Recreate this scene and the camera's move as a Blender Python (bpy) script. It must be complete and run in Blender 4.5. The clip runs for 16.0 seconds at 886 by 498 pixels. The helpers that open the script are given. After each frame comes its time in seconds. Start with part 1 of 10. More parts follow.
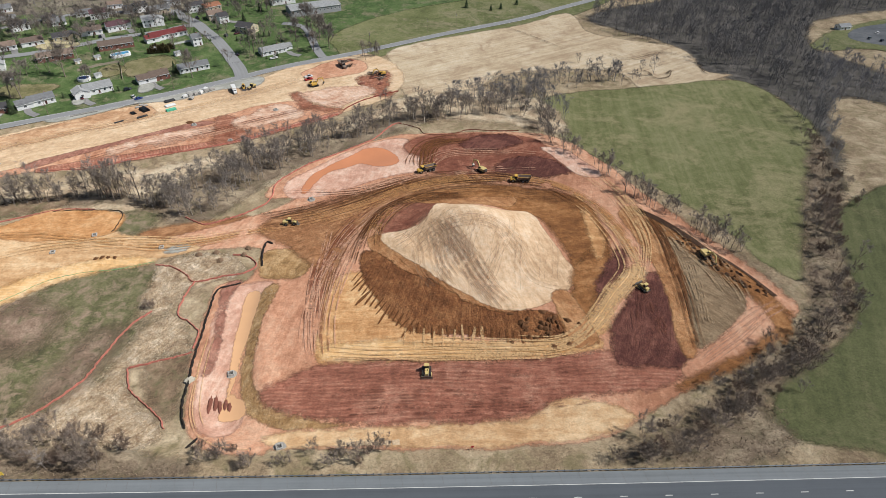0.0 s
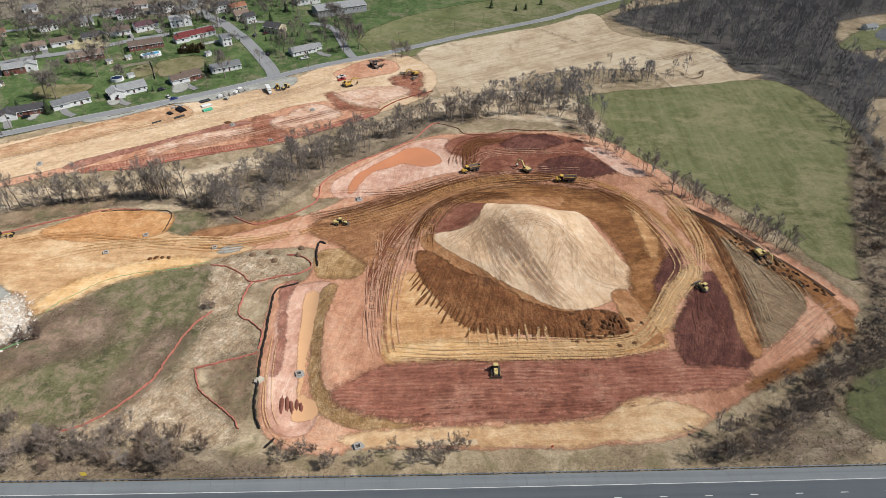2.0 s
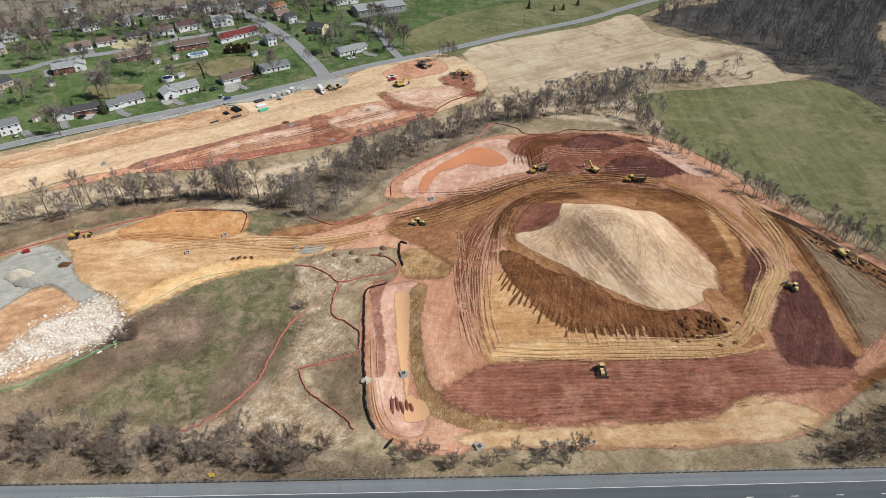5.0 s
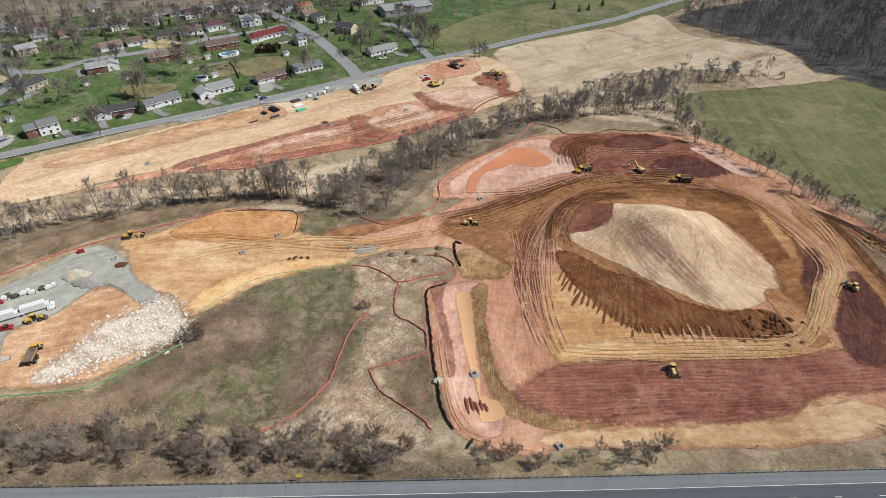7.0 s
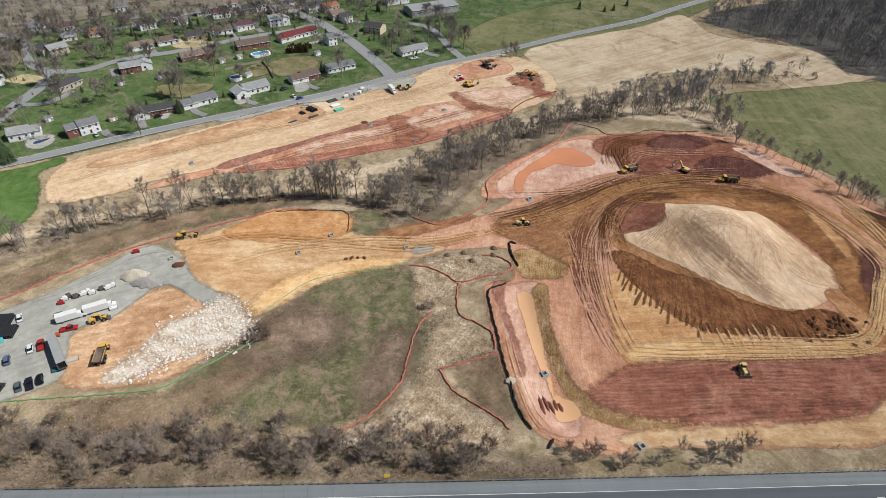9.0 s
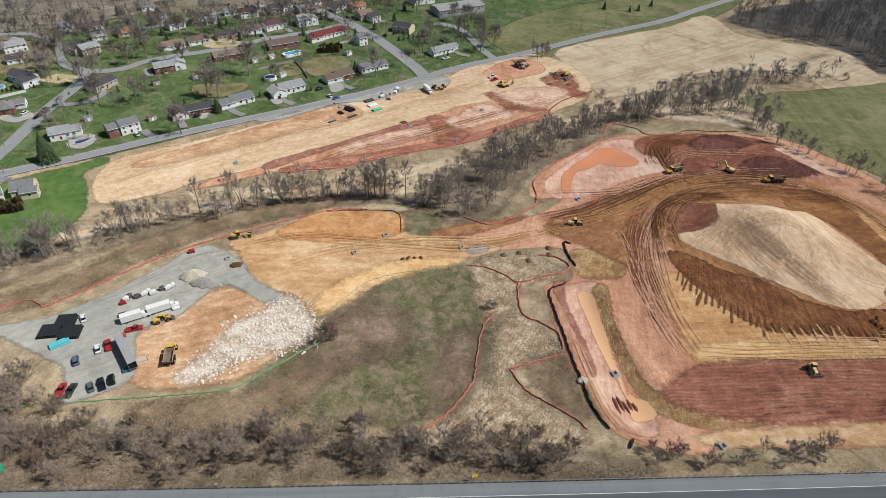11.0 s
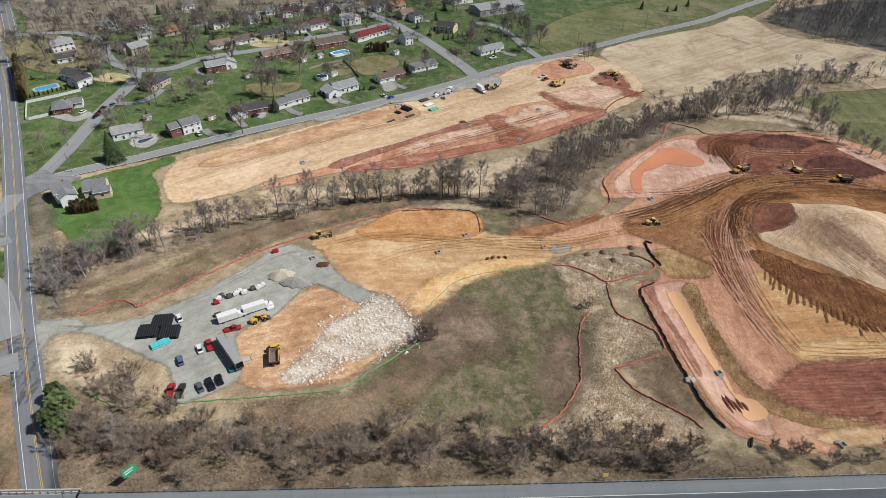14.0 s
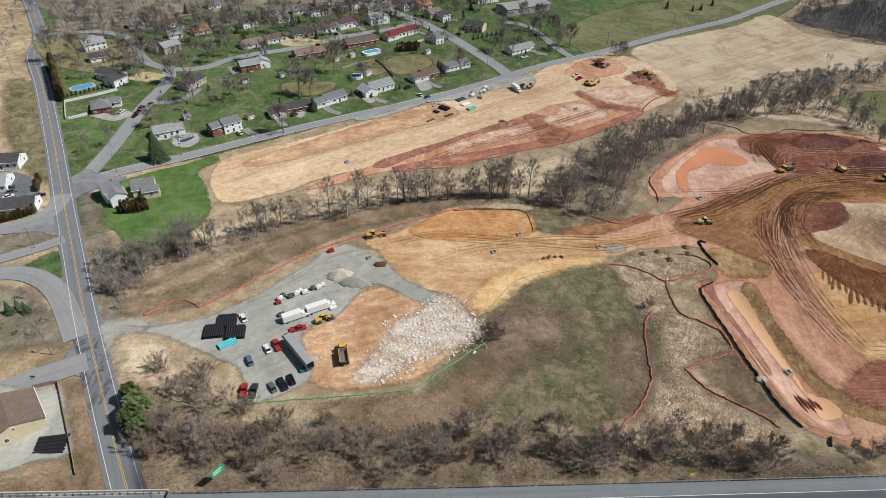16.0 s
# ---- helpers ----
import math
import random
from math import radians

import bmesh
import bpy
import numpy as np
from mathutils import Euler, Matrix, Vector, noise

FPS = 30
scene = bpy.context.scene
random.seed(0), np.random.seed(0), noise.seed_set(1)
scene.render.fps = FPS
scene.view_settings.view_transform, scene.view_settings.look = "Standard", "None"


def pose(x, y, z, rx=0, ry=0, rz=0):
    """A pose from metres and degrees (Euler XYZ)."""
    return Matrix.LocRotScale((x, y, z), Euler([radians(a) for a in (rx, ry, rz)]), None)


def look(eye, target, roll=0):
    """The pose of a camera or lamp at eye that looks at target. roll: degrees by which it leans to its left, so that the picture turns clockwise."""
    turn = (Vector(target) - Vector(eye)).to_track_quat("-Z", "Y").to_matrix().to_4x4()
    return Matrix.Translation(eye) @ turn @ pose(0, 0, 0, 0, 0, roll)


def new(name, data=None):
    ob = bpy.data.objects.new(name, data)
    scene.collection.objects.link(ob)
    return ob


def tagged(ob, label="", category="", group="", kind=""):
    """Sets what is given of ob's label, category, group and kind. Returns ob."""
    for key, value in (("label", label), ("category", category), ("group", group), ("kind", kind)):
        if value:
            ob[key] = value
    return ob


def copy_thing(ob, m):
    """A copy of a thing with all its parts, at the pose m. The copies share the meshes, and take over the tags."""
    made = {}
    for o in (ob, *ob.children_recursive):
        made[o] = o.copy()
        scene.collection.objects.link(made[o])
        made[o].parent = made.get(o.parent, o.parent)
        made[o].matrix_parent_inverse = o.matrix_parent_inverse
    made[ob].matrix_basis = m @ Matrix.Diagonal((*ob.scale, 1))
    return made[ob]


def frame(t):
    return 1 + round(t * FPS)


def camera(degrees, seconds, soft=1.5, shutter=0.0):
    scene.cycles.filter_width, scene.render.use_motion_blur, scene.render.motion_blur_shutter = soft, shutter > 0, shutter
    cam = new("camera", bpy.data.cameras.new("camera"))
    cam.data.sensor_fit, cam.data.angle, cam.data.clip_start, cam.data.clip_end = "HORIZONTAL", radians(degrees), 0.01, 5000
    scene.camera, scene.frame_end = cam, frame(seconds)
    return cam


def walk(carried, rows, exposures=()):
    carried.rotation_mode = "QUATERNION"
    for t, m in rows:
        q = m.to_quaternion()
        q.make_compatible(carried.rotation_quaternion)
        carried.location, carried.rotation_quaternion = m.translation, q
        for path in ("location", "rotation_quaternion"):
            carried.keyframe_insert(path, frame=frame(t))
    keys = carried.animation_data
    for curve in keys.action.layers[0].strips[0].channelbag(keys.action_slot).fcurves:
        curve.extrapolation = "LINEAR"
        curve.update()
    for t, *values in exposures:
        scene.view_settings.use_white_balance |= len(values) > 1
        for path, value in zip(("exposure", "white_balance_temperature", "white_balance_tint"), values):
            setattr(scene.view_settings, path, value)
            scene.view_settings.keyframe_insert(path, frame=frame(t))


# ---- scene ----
cam = camera(72.65, 16.0, 0.8)
ROWS = [
    (0.0, 0.44, 1.00, 152.33, 0.807, -37.425, -0.293),
    (1.0, -10.86, 0.77, 152.30, 0.729, -37.407, -0.269),
    (2.0, -22.38, 0.63, 152.24, 0.631, -37.388, -0.227),
    (3.0, -34.08, 0.55, 152.15, 0.516, -37.370, -0.169),
    (4.0, -45.90, 0.51, 152.05, 0.385, -37.353, -0.098),
    (5.0, -57.82, 0.50, 151.95, 0.243, -37.337, -0.015),
    (6.0, -69.81, 0.51, 151.86, 0.091, -37.322, 0.075),
    (7.0, -81.83, 0.52, 151.77, -0.068, -37.311, 0.172),
    (8.0, -93.88, 0.53, 151.70, -0.231, -37.303, 0.273),
    (9.0, -105.92, 0.54, 151.64, -0.395, -37.298, 0.375),
    (10.0, -117.96, 0.56, 151.60, -0.558, -37.298, 0.475),
    (11.0, -129.97, 0.60, 151.56, -0.718, -37.304, 0.571),
    (12.0, -141.95, 0.65, 151.51, -0.870, -37.315, 0.662),
    (13.0, -153.88, 0.74, 151.45, -1.014, -37.332, 0.743),
    (14.0, -165.74, 0.89, 151.37, -1.146, -37.357, 0.813),
    (15.0, -177.53, 1.12, 151.25, -1.263, -37.389, 0.870),
    (16.0, -189.22, 1.44, 151.07, -1.362, -37.429, 0.910),
]
# seconds, eye in metres, degrees: yaw to the left, pitch, lean
walk(cam, [(t, pose(x, y, z, 90 + pitch, 0, yaw) @ pose(0, 0, 0, 0, 0, lean)) for t, x, y, z, yaw, pitch, lean in ROWS])

# ---- light ----
world = bpy.data.worlds.new("sky")
scene.world = world
world.use_nodes = True
sky = world.node_tree.nodes.new("ShaderNodeTexSky")
sky.sky_type, sky.sun_disc = "NISHITA", False
sky.sun_elevation, sky.sun_rotation = radians(50), radians(98)
world.node_tree.links.new(sky.outputs[0], world.node_tree.nodes["Background"].inputs[0])
world.node_tree.nodes["Background"].inputs[1].default_value = 0.062
sun = new("sun", bpy.data.lights.new("sun", "SUN"))
sun.data.energy, sun.data.angle, sun.data.color = 4.8, radians(0.5), (1.0, 0.978, 0.948)
sun.matrix_world = look((0.636 * 300, -0.09 * 300, 0.766 * 300), (0, 0, 0))
scene.view_settings.exposure = 0.0
scene.cycles.transparent_max_bounces = 48


# ---- materials ----
def lin(r, g, b, k=0.8):
    """Linear colour from everyday 0-255 values, dimmed a little and slightly greyed as weathered things are."""
    c = [((v / 255 + 0.055) / 1.055) ** 2.4 for v in (r, g, b)]
    m = 0.3 * c[0] + 0.55 * c[1] + 0.15 * c[2]
    return tuple(k * (0.87 * v + 0.13 * m) for v in c) + (1.0,)


def earth(r, g, b, k=0.8):
    """Linear colour of fresh-dug soil, a little richer than weathered things."""
    c = [((v / 255 + 0.055) / 1.055) ** 2.4 for v in (r, g, b)]
    m = 0.3 * c[0] + 0.55 * c[1] + 0.15 * c[2]
    return tuple(max(0.004, k * (0.97 * v + 0.03 * m)) for v in c) + (1.0,)


class Nodes:
    """A small shorthand for building node materials."""

    def __init__(self, name, rough=0.9):
        self.mat = bpy.data.materials.new(name)
        self.mat.use_nodes = True
        self.tree = self.mat.node_tree
        self.bsdf = self.tree.nodes["Principled BSDF"]
        self.bsdf.inputs["Roughness"].default_value = rough
        self.bsdf.inputs["Specular IOR Level"].default_value = 0.25
        self.bsdf.inputs["Diffuse Roughness"].default_value = 0.6 if rough > 0.89 else 0.2

    def add(self, kind, **props):
        n = self.tree.nodes.new("ShaderNode" + kind)
        for key, value in props.items():
            setattr(n, key, value)
        return n

    def link(self, a, b):
        self.tree.links.new(a, b)

    def position(self, scale=(1, 1, 1), turn=0.0, source="position"):
        if source == "uv":
            out = self.add("UVMap").outputs[0]
        elif source == "object":
            out = self.add("TexCoord").outputs["Object"]
        else:
            out = self.add("NewGeometry").outputs["Position"]
        m = self.add("Mapping")
        m.inputs["Rotation"].default_value = (0, 0, radians(turn))
        m.inputs["Scale"].default_value = scale
        self.link(out, m.inputs[0])
        return m.outputs[0]

    def noise(self, vector, scale, detail=4.0, rough=0.6, distort=0.0):
        n = self.add("TexNoise")
        for key, value in (("Scale", scale), ("Detail", detail), ("Roughness", rough), ("Distortion", distort)):
            n.inputs[key].default_value = value
        self.link(vector, n.inputs["Vector"])
        return n.outputs[0]

    def math(self, op, a, b=0.0, c=0.0):
        n = self.add("Math", operation=op)
        for i, v in enumerate((a, b, c)):
            if isinstance(v, (int, float)):
                n.inputs[i].default_value = v
            else:
                self.link(v, n.inputs[i])
        return n.outputs[0]

    def spread(self, v, lo, hi):
        n = self.add("MapRange")
        n.inputs[1].default_value, n.inputs[2].default_value = lo, hi
        self.link(v, n.inputs[0])
        return n.outputs[0]

    def ramp(self, v, stops):
        n = self.add("ValToRGB")
        e = n.color_ramp.elements
        while len(e) < len(stops):
            e.new(0.5)
        for el, (p, c) in zip(e, stops):
            el.position, el.color = p, c
        self.link(v, n.inputs[0])
        return n.outputs[0]

    def mix(self, factor, a, b, blend="MIX"):
        n = self.add("Mix", data_type="RGBA", blend_type=blend)
        for slot, v in ((0, factor), (6, a), (7, b)):
            if isinstance(v, (int, float)):
                n.inputs[slot].default_value = v
            elif isinstance(v, tuple):
                n.inputs[slot].default_value = v
            else:
                self.link(v, n.inputs[slot])
        return n.outputs[2]

    def colour(self, c):
        if isinstance(c, tuple):
            self.bsdf.inputs["Base Color"].default_value = c
        else:
            self.link(c, self.bsdf.inputs["Base Color"])

    def bump(self, v, distance=0.1, strength=1.0):
        n = self.add("Bump")
        n.inputs["Strength"].default_value, n.inputs["Distance"].default_value = strength, distance
        self.link(v, n.inputs["Height"])
        self.link(n.outputs[0], self.bsdf.inputs["Normal"])

    def warped(self, amount=10.0, scale=0.02):
        """The position, bent by a slow drift so that lines wander."""
        d = self.add("TexNoise")
        d.inputs["Scale"].default_value, d.inputs["Detail"].default_value = scale, 2.0
        g = self.add("NewGeometry").outputs["Position"]
        self.link(g, d.inputs["Vector"])
        c = self.add("VectorMath", operation="SUBTRACT")
        self.link(d.outputs[1], c.inputs[0])
        c.inputs[1].default_value = (0.5, 0.5, 0.5)
        w = self.add("VectorMath", operation="SCALE")
        self.link(c.outputs[0], w.inputs[0])
        w.inputs["Scale"].default_value = amount
        a = self.add("VectorMath", operation="ADD")
        self.link(g, a.inputs[0]), self.link(w.outputs[0], a.inputs[1])
        return a.outputs[0]

    def lines(self, source, turn, thin, length=0.02):
        """Long thin streaks at a turn."""
        m = self.add("Mapping")
        m.inputs["Rotation"].default_value = (0, 0, radians(-turn))
        self.link(source, m.inputs[0])
        k = self.add("VectorMath", operation="MULTIPLY")
        self.link(m.outputs[0], k.inputs[0])
        k.inputs[1].default_value = (length, thin, 1)
        return self.noise(k.outputs[0], 1.0, 4, 0.6)

    def ragged(self, wobble=3.0, soft=0.6):
        """Lets the sheet end along an uneven line where its edge attribute passes zero."""
        at = self.add("Attribute", attribute_name="edge")
        p = self.position()
        n = self.math("MULTIPLY", self.math("SUBTRACT", self.noise(p, 0.07, 3, 0.5), 0.5), wobble * 1.6)
        n = self.math("ADD", n, self.math("MULTIPLY", self.math("SUBTRACT", self.noise(p, 0.5, 7, 0.72), 0.5), wobble * 1.5))
        self.link(self.spread(self.math("ADD", at.outputs["Fac"], n), -soft, soft), self.bsdf.inputs["Alpha"])


def soil(name, dark, mid, light, broad=0.035, grain=0.9, streak=None, relief=0.25, wobble=3.0, soft=0.7, rows=None, clods=0.0, marks=0.32, grit=1.0, fan=None):
    """Bare earth: stains, grain, wandering streaks (turn, thin) of wheels and blades, optional rolled rows (turn, gap, depth) or rows that fan out (x, y, reach, gap, depth)."""
    n = Nodes(name, 0.95)
    p, bent = n.position(), n.warped(14, 0.018)
    big = n.noise(p, broad, 7, 0.66, 0.6)
    midn = n.noise(p, 0.28, 7, 0.72, 0.3)
    fine = n.noise(p, grain * 2.2, 8, 0.78)
    v = n.math("ADD", n.math("MULTIPLY", big, 0.45), n.math("ADD", n.math("MULTIPLY", midn, 0.32), n.math("MULTIPLY", fine, 0.23)))
    height = n.math("ADD", fine, midn)
    turn, thin = streak or (10, 0.3)
    s1 = n.lines(bent, turn, thin * 1.5)
    v = n.math("ADD", n.math("MULTIPLY", v, 0.82), n.math("MULTIPLY", s1, 0.18))
    col = n.ramp(v, [(0.42, dark), (0.495, mid), (0.575, light)])
    s2 = n.lines(bent, turn + 9, thin * 6.0, 0.03)
    s3 = n.lines(bent, turn - 14, thin * 5.0, 0.025)
    col = n.mix(n.math("MULTIPLY", n.spread(s2, 0.56, 0.62), marks), col, dark)
    col = n.mix(n.math("MULTIPLY", n.spread(s3, 0.57, 0.63), marks), col, light)
    height = n.math("ADD", height, n.math("MULTIPLY", s2, -0.8))
    if rows:
        rt, gap, depth = rows
        w = n.add("TexWave", wave_type="BANDS", bands_direction="Y")
        w.inputs["Scale"].default_value, w.inputs["Distortion"].default_value = 0.314 / gap, 3.5
        w.inputs["Detail"].default_value, w.inputs["Detail Scale"].default_value = 4.0, 0.7
        m = n.add("Mapping")
        m.inputs["Rotation"].default_value = (0, 0, radians(-rt))
        n.link(n.warped(5, 0.03), m.inputs[0])
        n.link(m.outputs[0], w.inputs["Vector"])
        patchy = n.math("MULTIPLY", n.spread(w.outputs["Fac"], 0.35, 0.9), n.spread(n.noise(p, 0.06, 4, 0.6), 0.38, 0.6))
        col = n.mix(n.math("MULTIPLY", patchy, depth), col, dark)
        height = n.math("ADD", height, n.math("MULTIPLY", w.outputs["Fac"], -0.5))
    if fan:
        fx, fy, reach, gap, depth = fan
        xyz = n.add("SeparateXYZ")
        n.link(n.warped(2.5, 0.05), xyz.inputs[0])
        dx, dy = n.math("SUBTRACT", xyz.outputs[0], fx), n.math("SUBTRACT", fy, xyz.outputs[1])
        both = n.add("CombineXYZ")
        n.link(n.math("MULTIPLY", n.math("ARCTAN2", dx, dy), reach / gap), both.inputs[0])
        n.link(n.math("MULTIPLY", dy, 0.035), both.inputs[1])
        r1 = n.noise(both.outputs[0], 1.0, 3, 0.65)
        col = n.mix(n.math("MULTIPLY", n.spread(r1, 0.48, 0.60), depth), col, dark)
        col = n.mix(n.math("MULTIPLY", n.spread(r1, 0.46, 0.36), depth * 0.5), col, light)
        height = n.math("ADD", height, n.math("MULTIPLY", r1, -1.2))
    if clods:
        c = n.noise(p, 1.1, 7, 0.8)
        height = n.math("ADD", height, n.math("MULTIPLY", c, clods * 1.6))
        col = n.mix(n.math("MULTIPLY", n.spread(c, 0.5, 0.4), 0.45), col, dark)
    col = n.mix(1.0, col, n.ramp(n.noise(p, 1.7, 9, 0.85), [(0.34, (1 - 0.38 * grit,) * 3 + (1,)), (0.5, (1, 1, 1, 1)), (0.68, (1 + 0.3 * grit,) * 3 + (1,))]), "MULTIPLY")
    col = n.mix(1.0, col, n.ramp(n.noise(bent, 0.33, 5, 0.8), [(0.36, (1 - 0.22 * grit,) * 3 + (1,)), (0.5, (1, 1, 1, 1)), (0.66, (1 + 0.16 * grit,) * 3 + (1,))]), "MULTIPLY")
    n.colour(col)
    n.bump(height, relief)
    n.ragged(wobble, soft)
    return n.mat


def grass(name, dark, mid, light, dry, broad=0.03, dry_at=0.56, wobble=4.0, soft=1.5, rows=None):
    """Turf with dry patches; rows = (turn, thin) adds drill rows."""
    dark, mid, light, dry = [(c[0] * 0.95, c[1], c[2] * 1.02, 1.0) for c in (dark, mid, light, dry)]
    n = Nodes(name, 0.95)
    p = n.position()
    big = n.noise(p, broad, 8, 0.68, 0.6)
    midn = n.noise(p, 0.22, 8, 0.74, 0.4)
    fine = n.noise(p, 1.6, 8, 0.8)
    v = n.math("ADD", n.math("MULTIPLY", big, 0.42), n.math("ADD", n.math("MULTIPLY", midn, 0.3), n.math("MULTIPLY", fine, 0.28)))
    if rows:
        s = n.lines(n.warped(4, 0.01), rows[0], rows[1], 0.008)
        v = n.math("ADD", n.math("MULTIPLY", v, 0.75), n.math("MULTIPLY", s, 0.25))
    col = n.ramp(v, [(0.41, dark), (0.49, mid), (0.59, light)])
    d = n.math("ADD", n.math("MULTIPLY", n.noise(n.position((1, 1, 1), 30), broad * 1.7, 8, 0.72, 0.9), 0.6), n.math("ADD", n.math("MULTIPLY", midn, 0.25), n.math("MULTIPLY", fine, 0.15)))
    col = n.mix(n.spread(d, dry_at - 0.05, dry_at + 0.05), col, dry)
    col = n.mix(1.0, col, n.ramp(n.noise(p, 1.3, 9, 0.86), [(0.34, (0.55, 0.55, 0.55, 1)), (0.5, (1, 1, 1, 1)), (0.68, (1.38, 1.36, 1.32, 1))]), "MULTIPLY")
    n.colour(col)
    n.bump(n.math("ADD", fine, midn), 0.16)
    n.ragged(wobble, soft)
    return n.mat


def plain(name, colour, rough=0.5, metal=0.0, vary=0.15, scale=2.0, bump=0.0, source="object"):
    """Paint, metal, plastic or concrete with slight dirt at two scales."""
    n = Nodes(name, rough)
    n.bsdf.inputs["Metallic"].default_value = metal
    p = n.position(source=source)
    v = n.math("ADD", n.math("MULTIPLY", n.noise(p, scale, 6, 0.7), 0.6), n.math("MULTIPLY", n.noise(p, scale * 7, 4, 0.7), 0.4))
    dim = tuple(c * (1 - 2 * vary) for c in colour[:3]) + (1,)
    lit = tuple(min(1, c * (1 + vary)) for c in colour[:3]) + (1,)
    n.colour(n.ramp(v, [(0.33, dim), (0.5, colour), (0.68, lit)]))
    if bump:
        n.bump(v, bump)
    return n.mat


def tarmac(name, base, wear=0.2):
    n = Nodes(name, 0.85)
    v = n.noise(n.position((1, 1, 1)), 0.12, 7, 0.7)
    lane = n.noise(n.position((0.9, 0.012, 1), source="uv"), 1.0, 4, 0.6)
    fine = n.noise(n.position(), 3.0, 5, 0.75)
    s = n.math("ADD", n.math("MULTIPLY", lane, 0.5), n.math("ADD", n.math("MULTIPLY", v, 0.3), n.math("MULTIPLY", fine, 0.2)))
    d = tuple(c * (1 - wear * 1.4) for c in base[:3]) + (1,)
    l = tuple(c * (1 + wear) for c in base[:3]) + (1,)
    n.colour(n.ramp(s, [(0.35, d), (0.5, base), (0.65, l)]))
    n.bump(fine, 0.02)
    return n.mat


STRAW = grass("dry_grass", lin(130, 105, 78), lin(176, 149, 114), lin(213, 188, 151), lin(144, 126, 88), 0.06, 0.54)
LAWN = grass("lawn", lin(57, 76, 34), lin(79, 102, 47), lin(110, 126, 70), lin(136, 126, 94), 0.05, 0.555, 3, 1.0)
FIELD = grass("winter_crop", lin(100, 100, 54), lin(123, 123, 71), lin(150, 144, 96), lin(158, 146, 100), 0.016, 0.54, 3, 1.2, (84, 0.34))
MEADOW = grass("meadow", lin(83, 81, 51), lin(113, 108, 68), lin(142, 130, 94), lin(160, 134, 108), 0.09, 0.53, 5, 3.0)
DEADTURF = grass("russet_turf", lin(108, 88, 68), lin(148, 118, 96), lin(184, 154, 128), lin(110, 102, 68), 0.09, 0.55, 7, 6.0)
ROUGH = grass("rough_ground", lin(108, 84, 62), lin(147, 118, 90), lin(182, 153, 121), lin(112, 104, 68), 0.06, 0.55, 5, 2.5)
STUBBLE = grass("straw_field", lin(180, 150, 116), lin(214, 186, 148), lin(234, 212, 180), lin(184, 152, 118), 0.03, 0.55, 3, 1.2, (33, 0.35))
BRUSH = grass("leaf_litter", lin(104, 84, 66), lin(145, 122, 98), lin(187, 164, 132), lin(116, 101, 74), 0.06, 0.55, 6, 3.0)
FALLOW = grass("dull_crop", lin(82, 84, 46), lin(102, 104, 60), lin(124, 120, 76), lin(132, 120, 82), 0.014, 0.57, 3, 1.2, (70, 0.28))
LOT = soil("dark_lot_asphalt", lin(92, 96, 100), lin(106, 110, 114), lin(122, 124, 126), 0.05, 1.5, None, 0.05, 0.6, 0.2, None, 0, 0.1, 0.3)
# litter cooled towards grey: haze over the far woods put into its colour
WOODFLOOR = grass("wood_litter", lin(70, 64, 60), lin(94, 87, 81), lin(124, 114, 105), lin(86, 80, 70), 0.06, 0.54, 6, 3.0)
REEDS = soil("flattened_reeds", lin(150, 116, 84), lin(212, 183, 143), lin(250, 231, 201), 0.14, 0.8, (60, 0.5), 0.45, 4, 2, None, 0.7, 0.4, 1.3)
REDDIRT = soil("churned_red_dirt", earth(140, 84, 62), earth(174, 114, 88), earth(208, 154, 126), 0.08, 0.8, (20, 0.4), 0.45, 8.0, 2.2, None, 0.8)
PINK = soil("pink_subsoil", earth(178, 124, 94), earth(208, 154, 121), earth(226, 182, 150), 0.03, 0.5, (80, 0.35), 0.22, 2.5, 0.7, None, 0, 0.12, 0.7)
PALE = soil("pale_subsoil", earth(196, 146, 122), earth(220, 176, 152), earth(238, 208, 186), 0.05, 0.6, (75, 0.4), 0.2, 1.5, 0.7, None, 0, 0.15, 0.6)
RED = soil("red_clay", earth(142, 87, 69), earth(178, 116, 93), earth(206, 152, 126), 0.035, 0.9, (2, 0.8), 0.35, 4.0, 1.2, (2, 1.5, 0.5), 0.3)
PLUM = soil("plum_clay", earth(84, 48, 41), earth(107, 64, 55), earth(142, 93, 78), 0.04, 0.9, (62, 0.45), 0.4, 5.0, 1.2)
OCHRE = soil("ochre_sand", earth(184, 132, 82), earth(216, 167, 114), earth(240, 205, 154), 0.03, 0.5, (3, 0.25), 0.22, 3.0, 0.9, None, 0, 0.2, 0.6)
BANK = soil("brown_grassy_bank", earth(140, 106, 66), earth(182, 143, 95), earth(218, 184, 136), 0.12, 0.8, (75, 0.5), 0.3, 2.5, 0.6, None, 0.7)
TANCAP = soil("tan_cap", earth(204, 168, 130), earth(234, 202, 164), earth(249, 226, 196), 0.04, 0.6, (112, 0.45), 0.2, 1.4, 0.3, None, 0, 0.15, 0.5, (-12, 330, 125, 1.5, 0.22))
BROWN = soil("brown_fill", earth(106, 64, 36), earth(154, 99, 58), earth(192, 136, 88), 0.06, 0.9, (105, 0.4), 0.6, 2.5, 0.6, None, 1.0, 0.15, 1.3, (14, 300, 115, 0.9, 0.45))
UMBER = soil("umber_fill", earth(120, 76, 40), earth(156, 105, 60), earth(194, 142, 92), 0.03, 0.7, (20, 0.3), 0.35, 3.0, 1.5, None, 0, 0.2, 0.8)
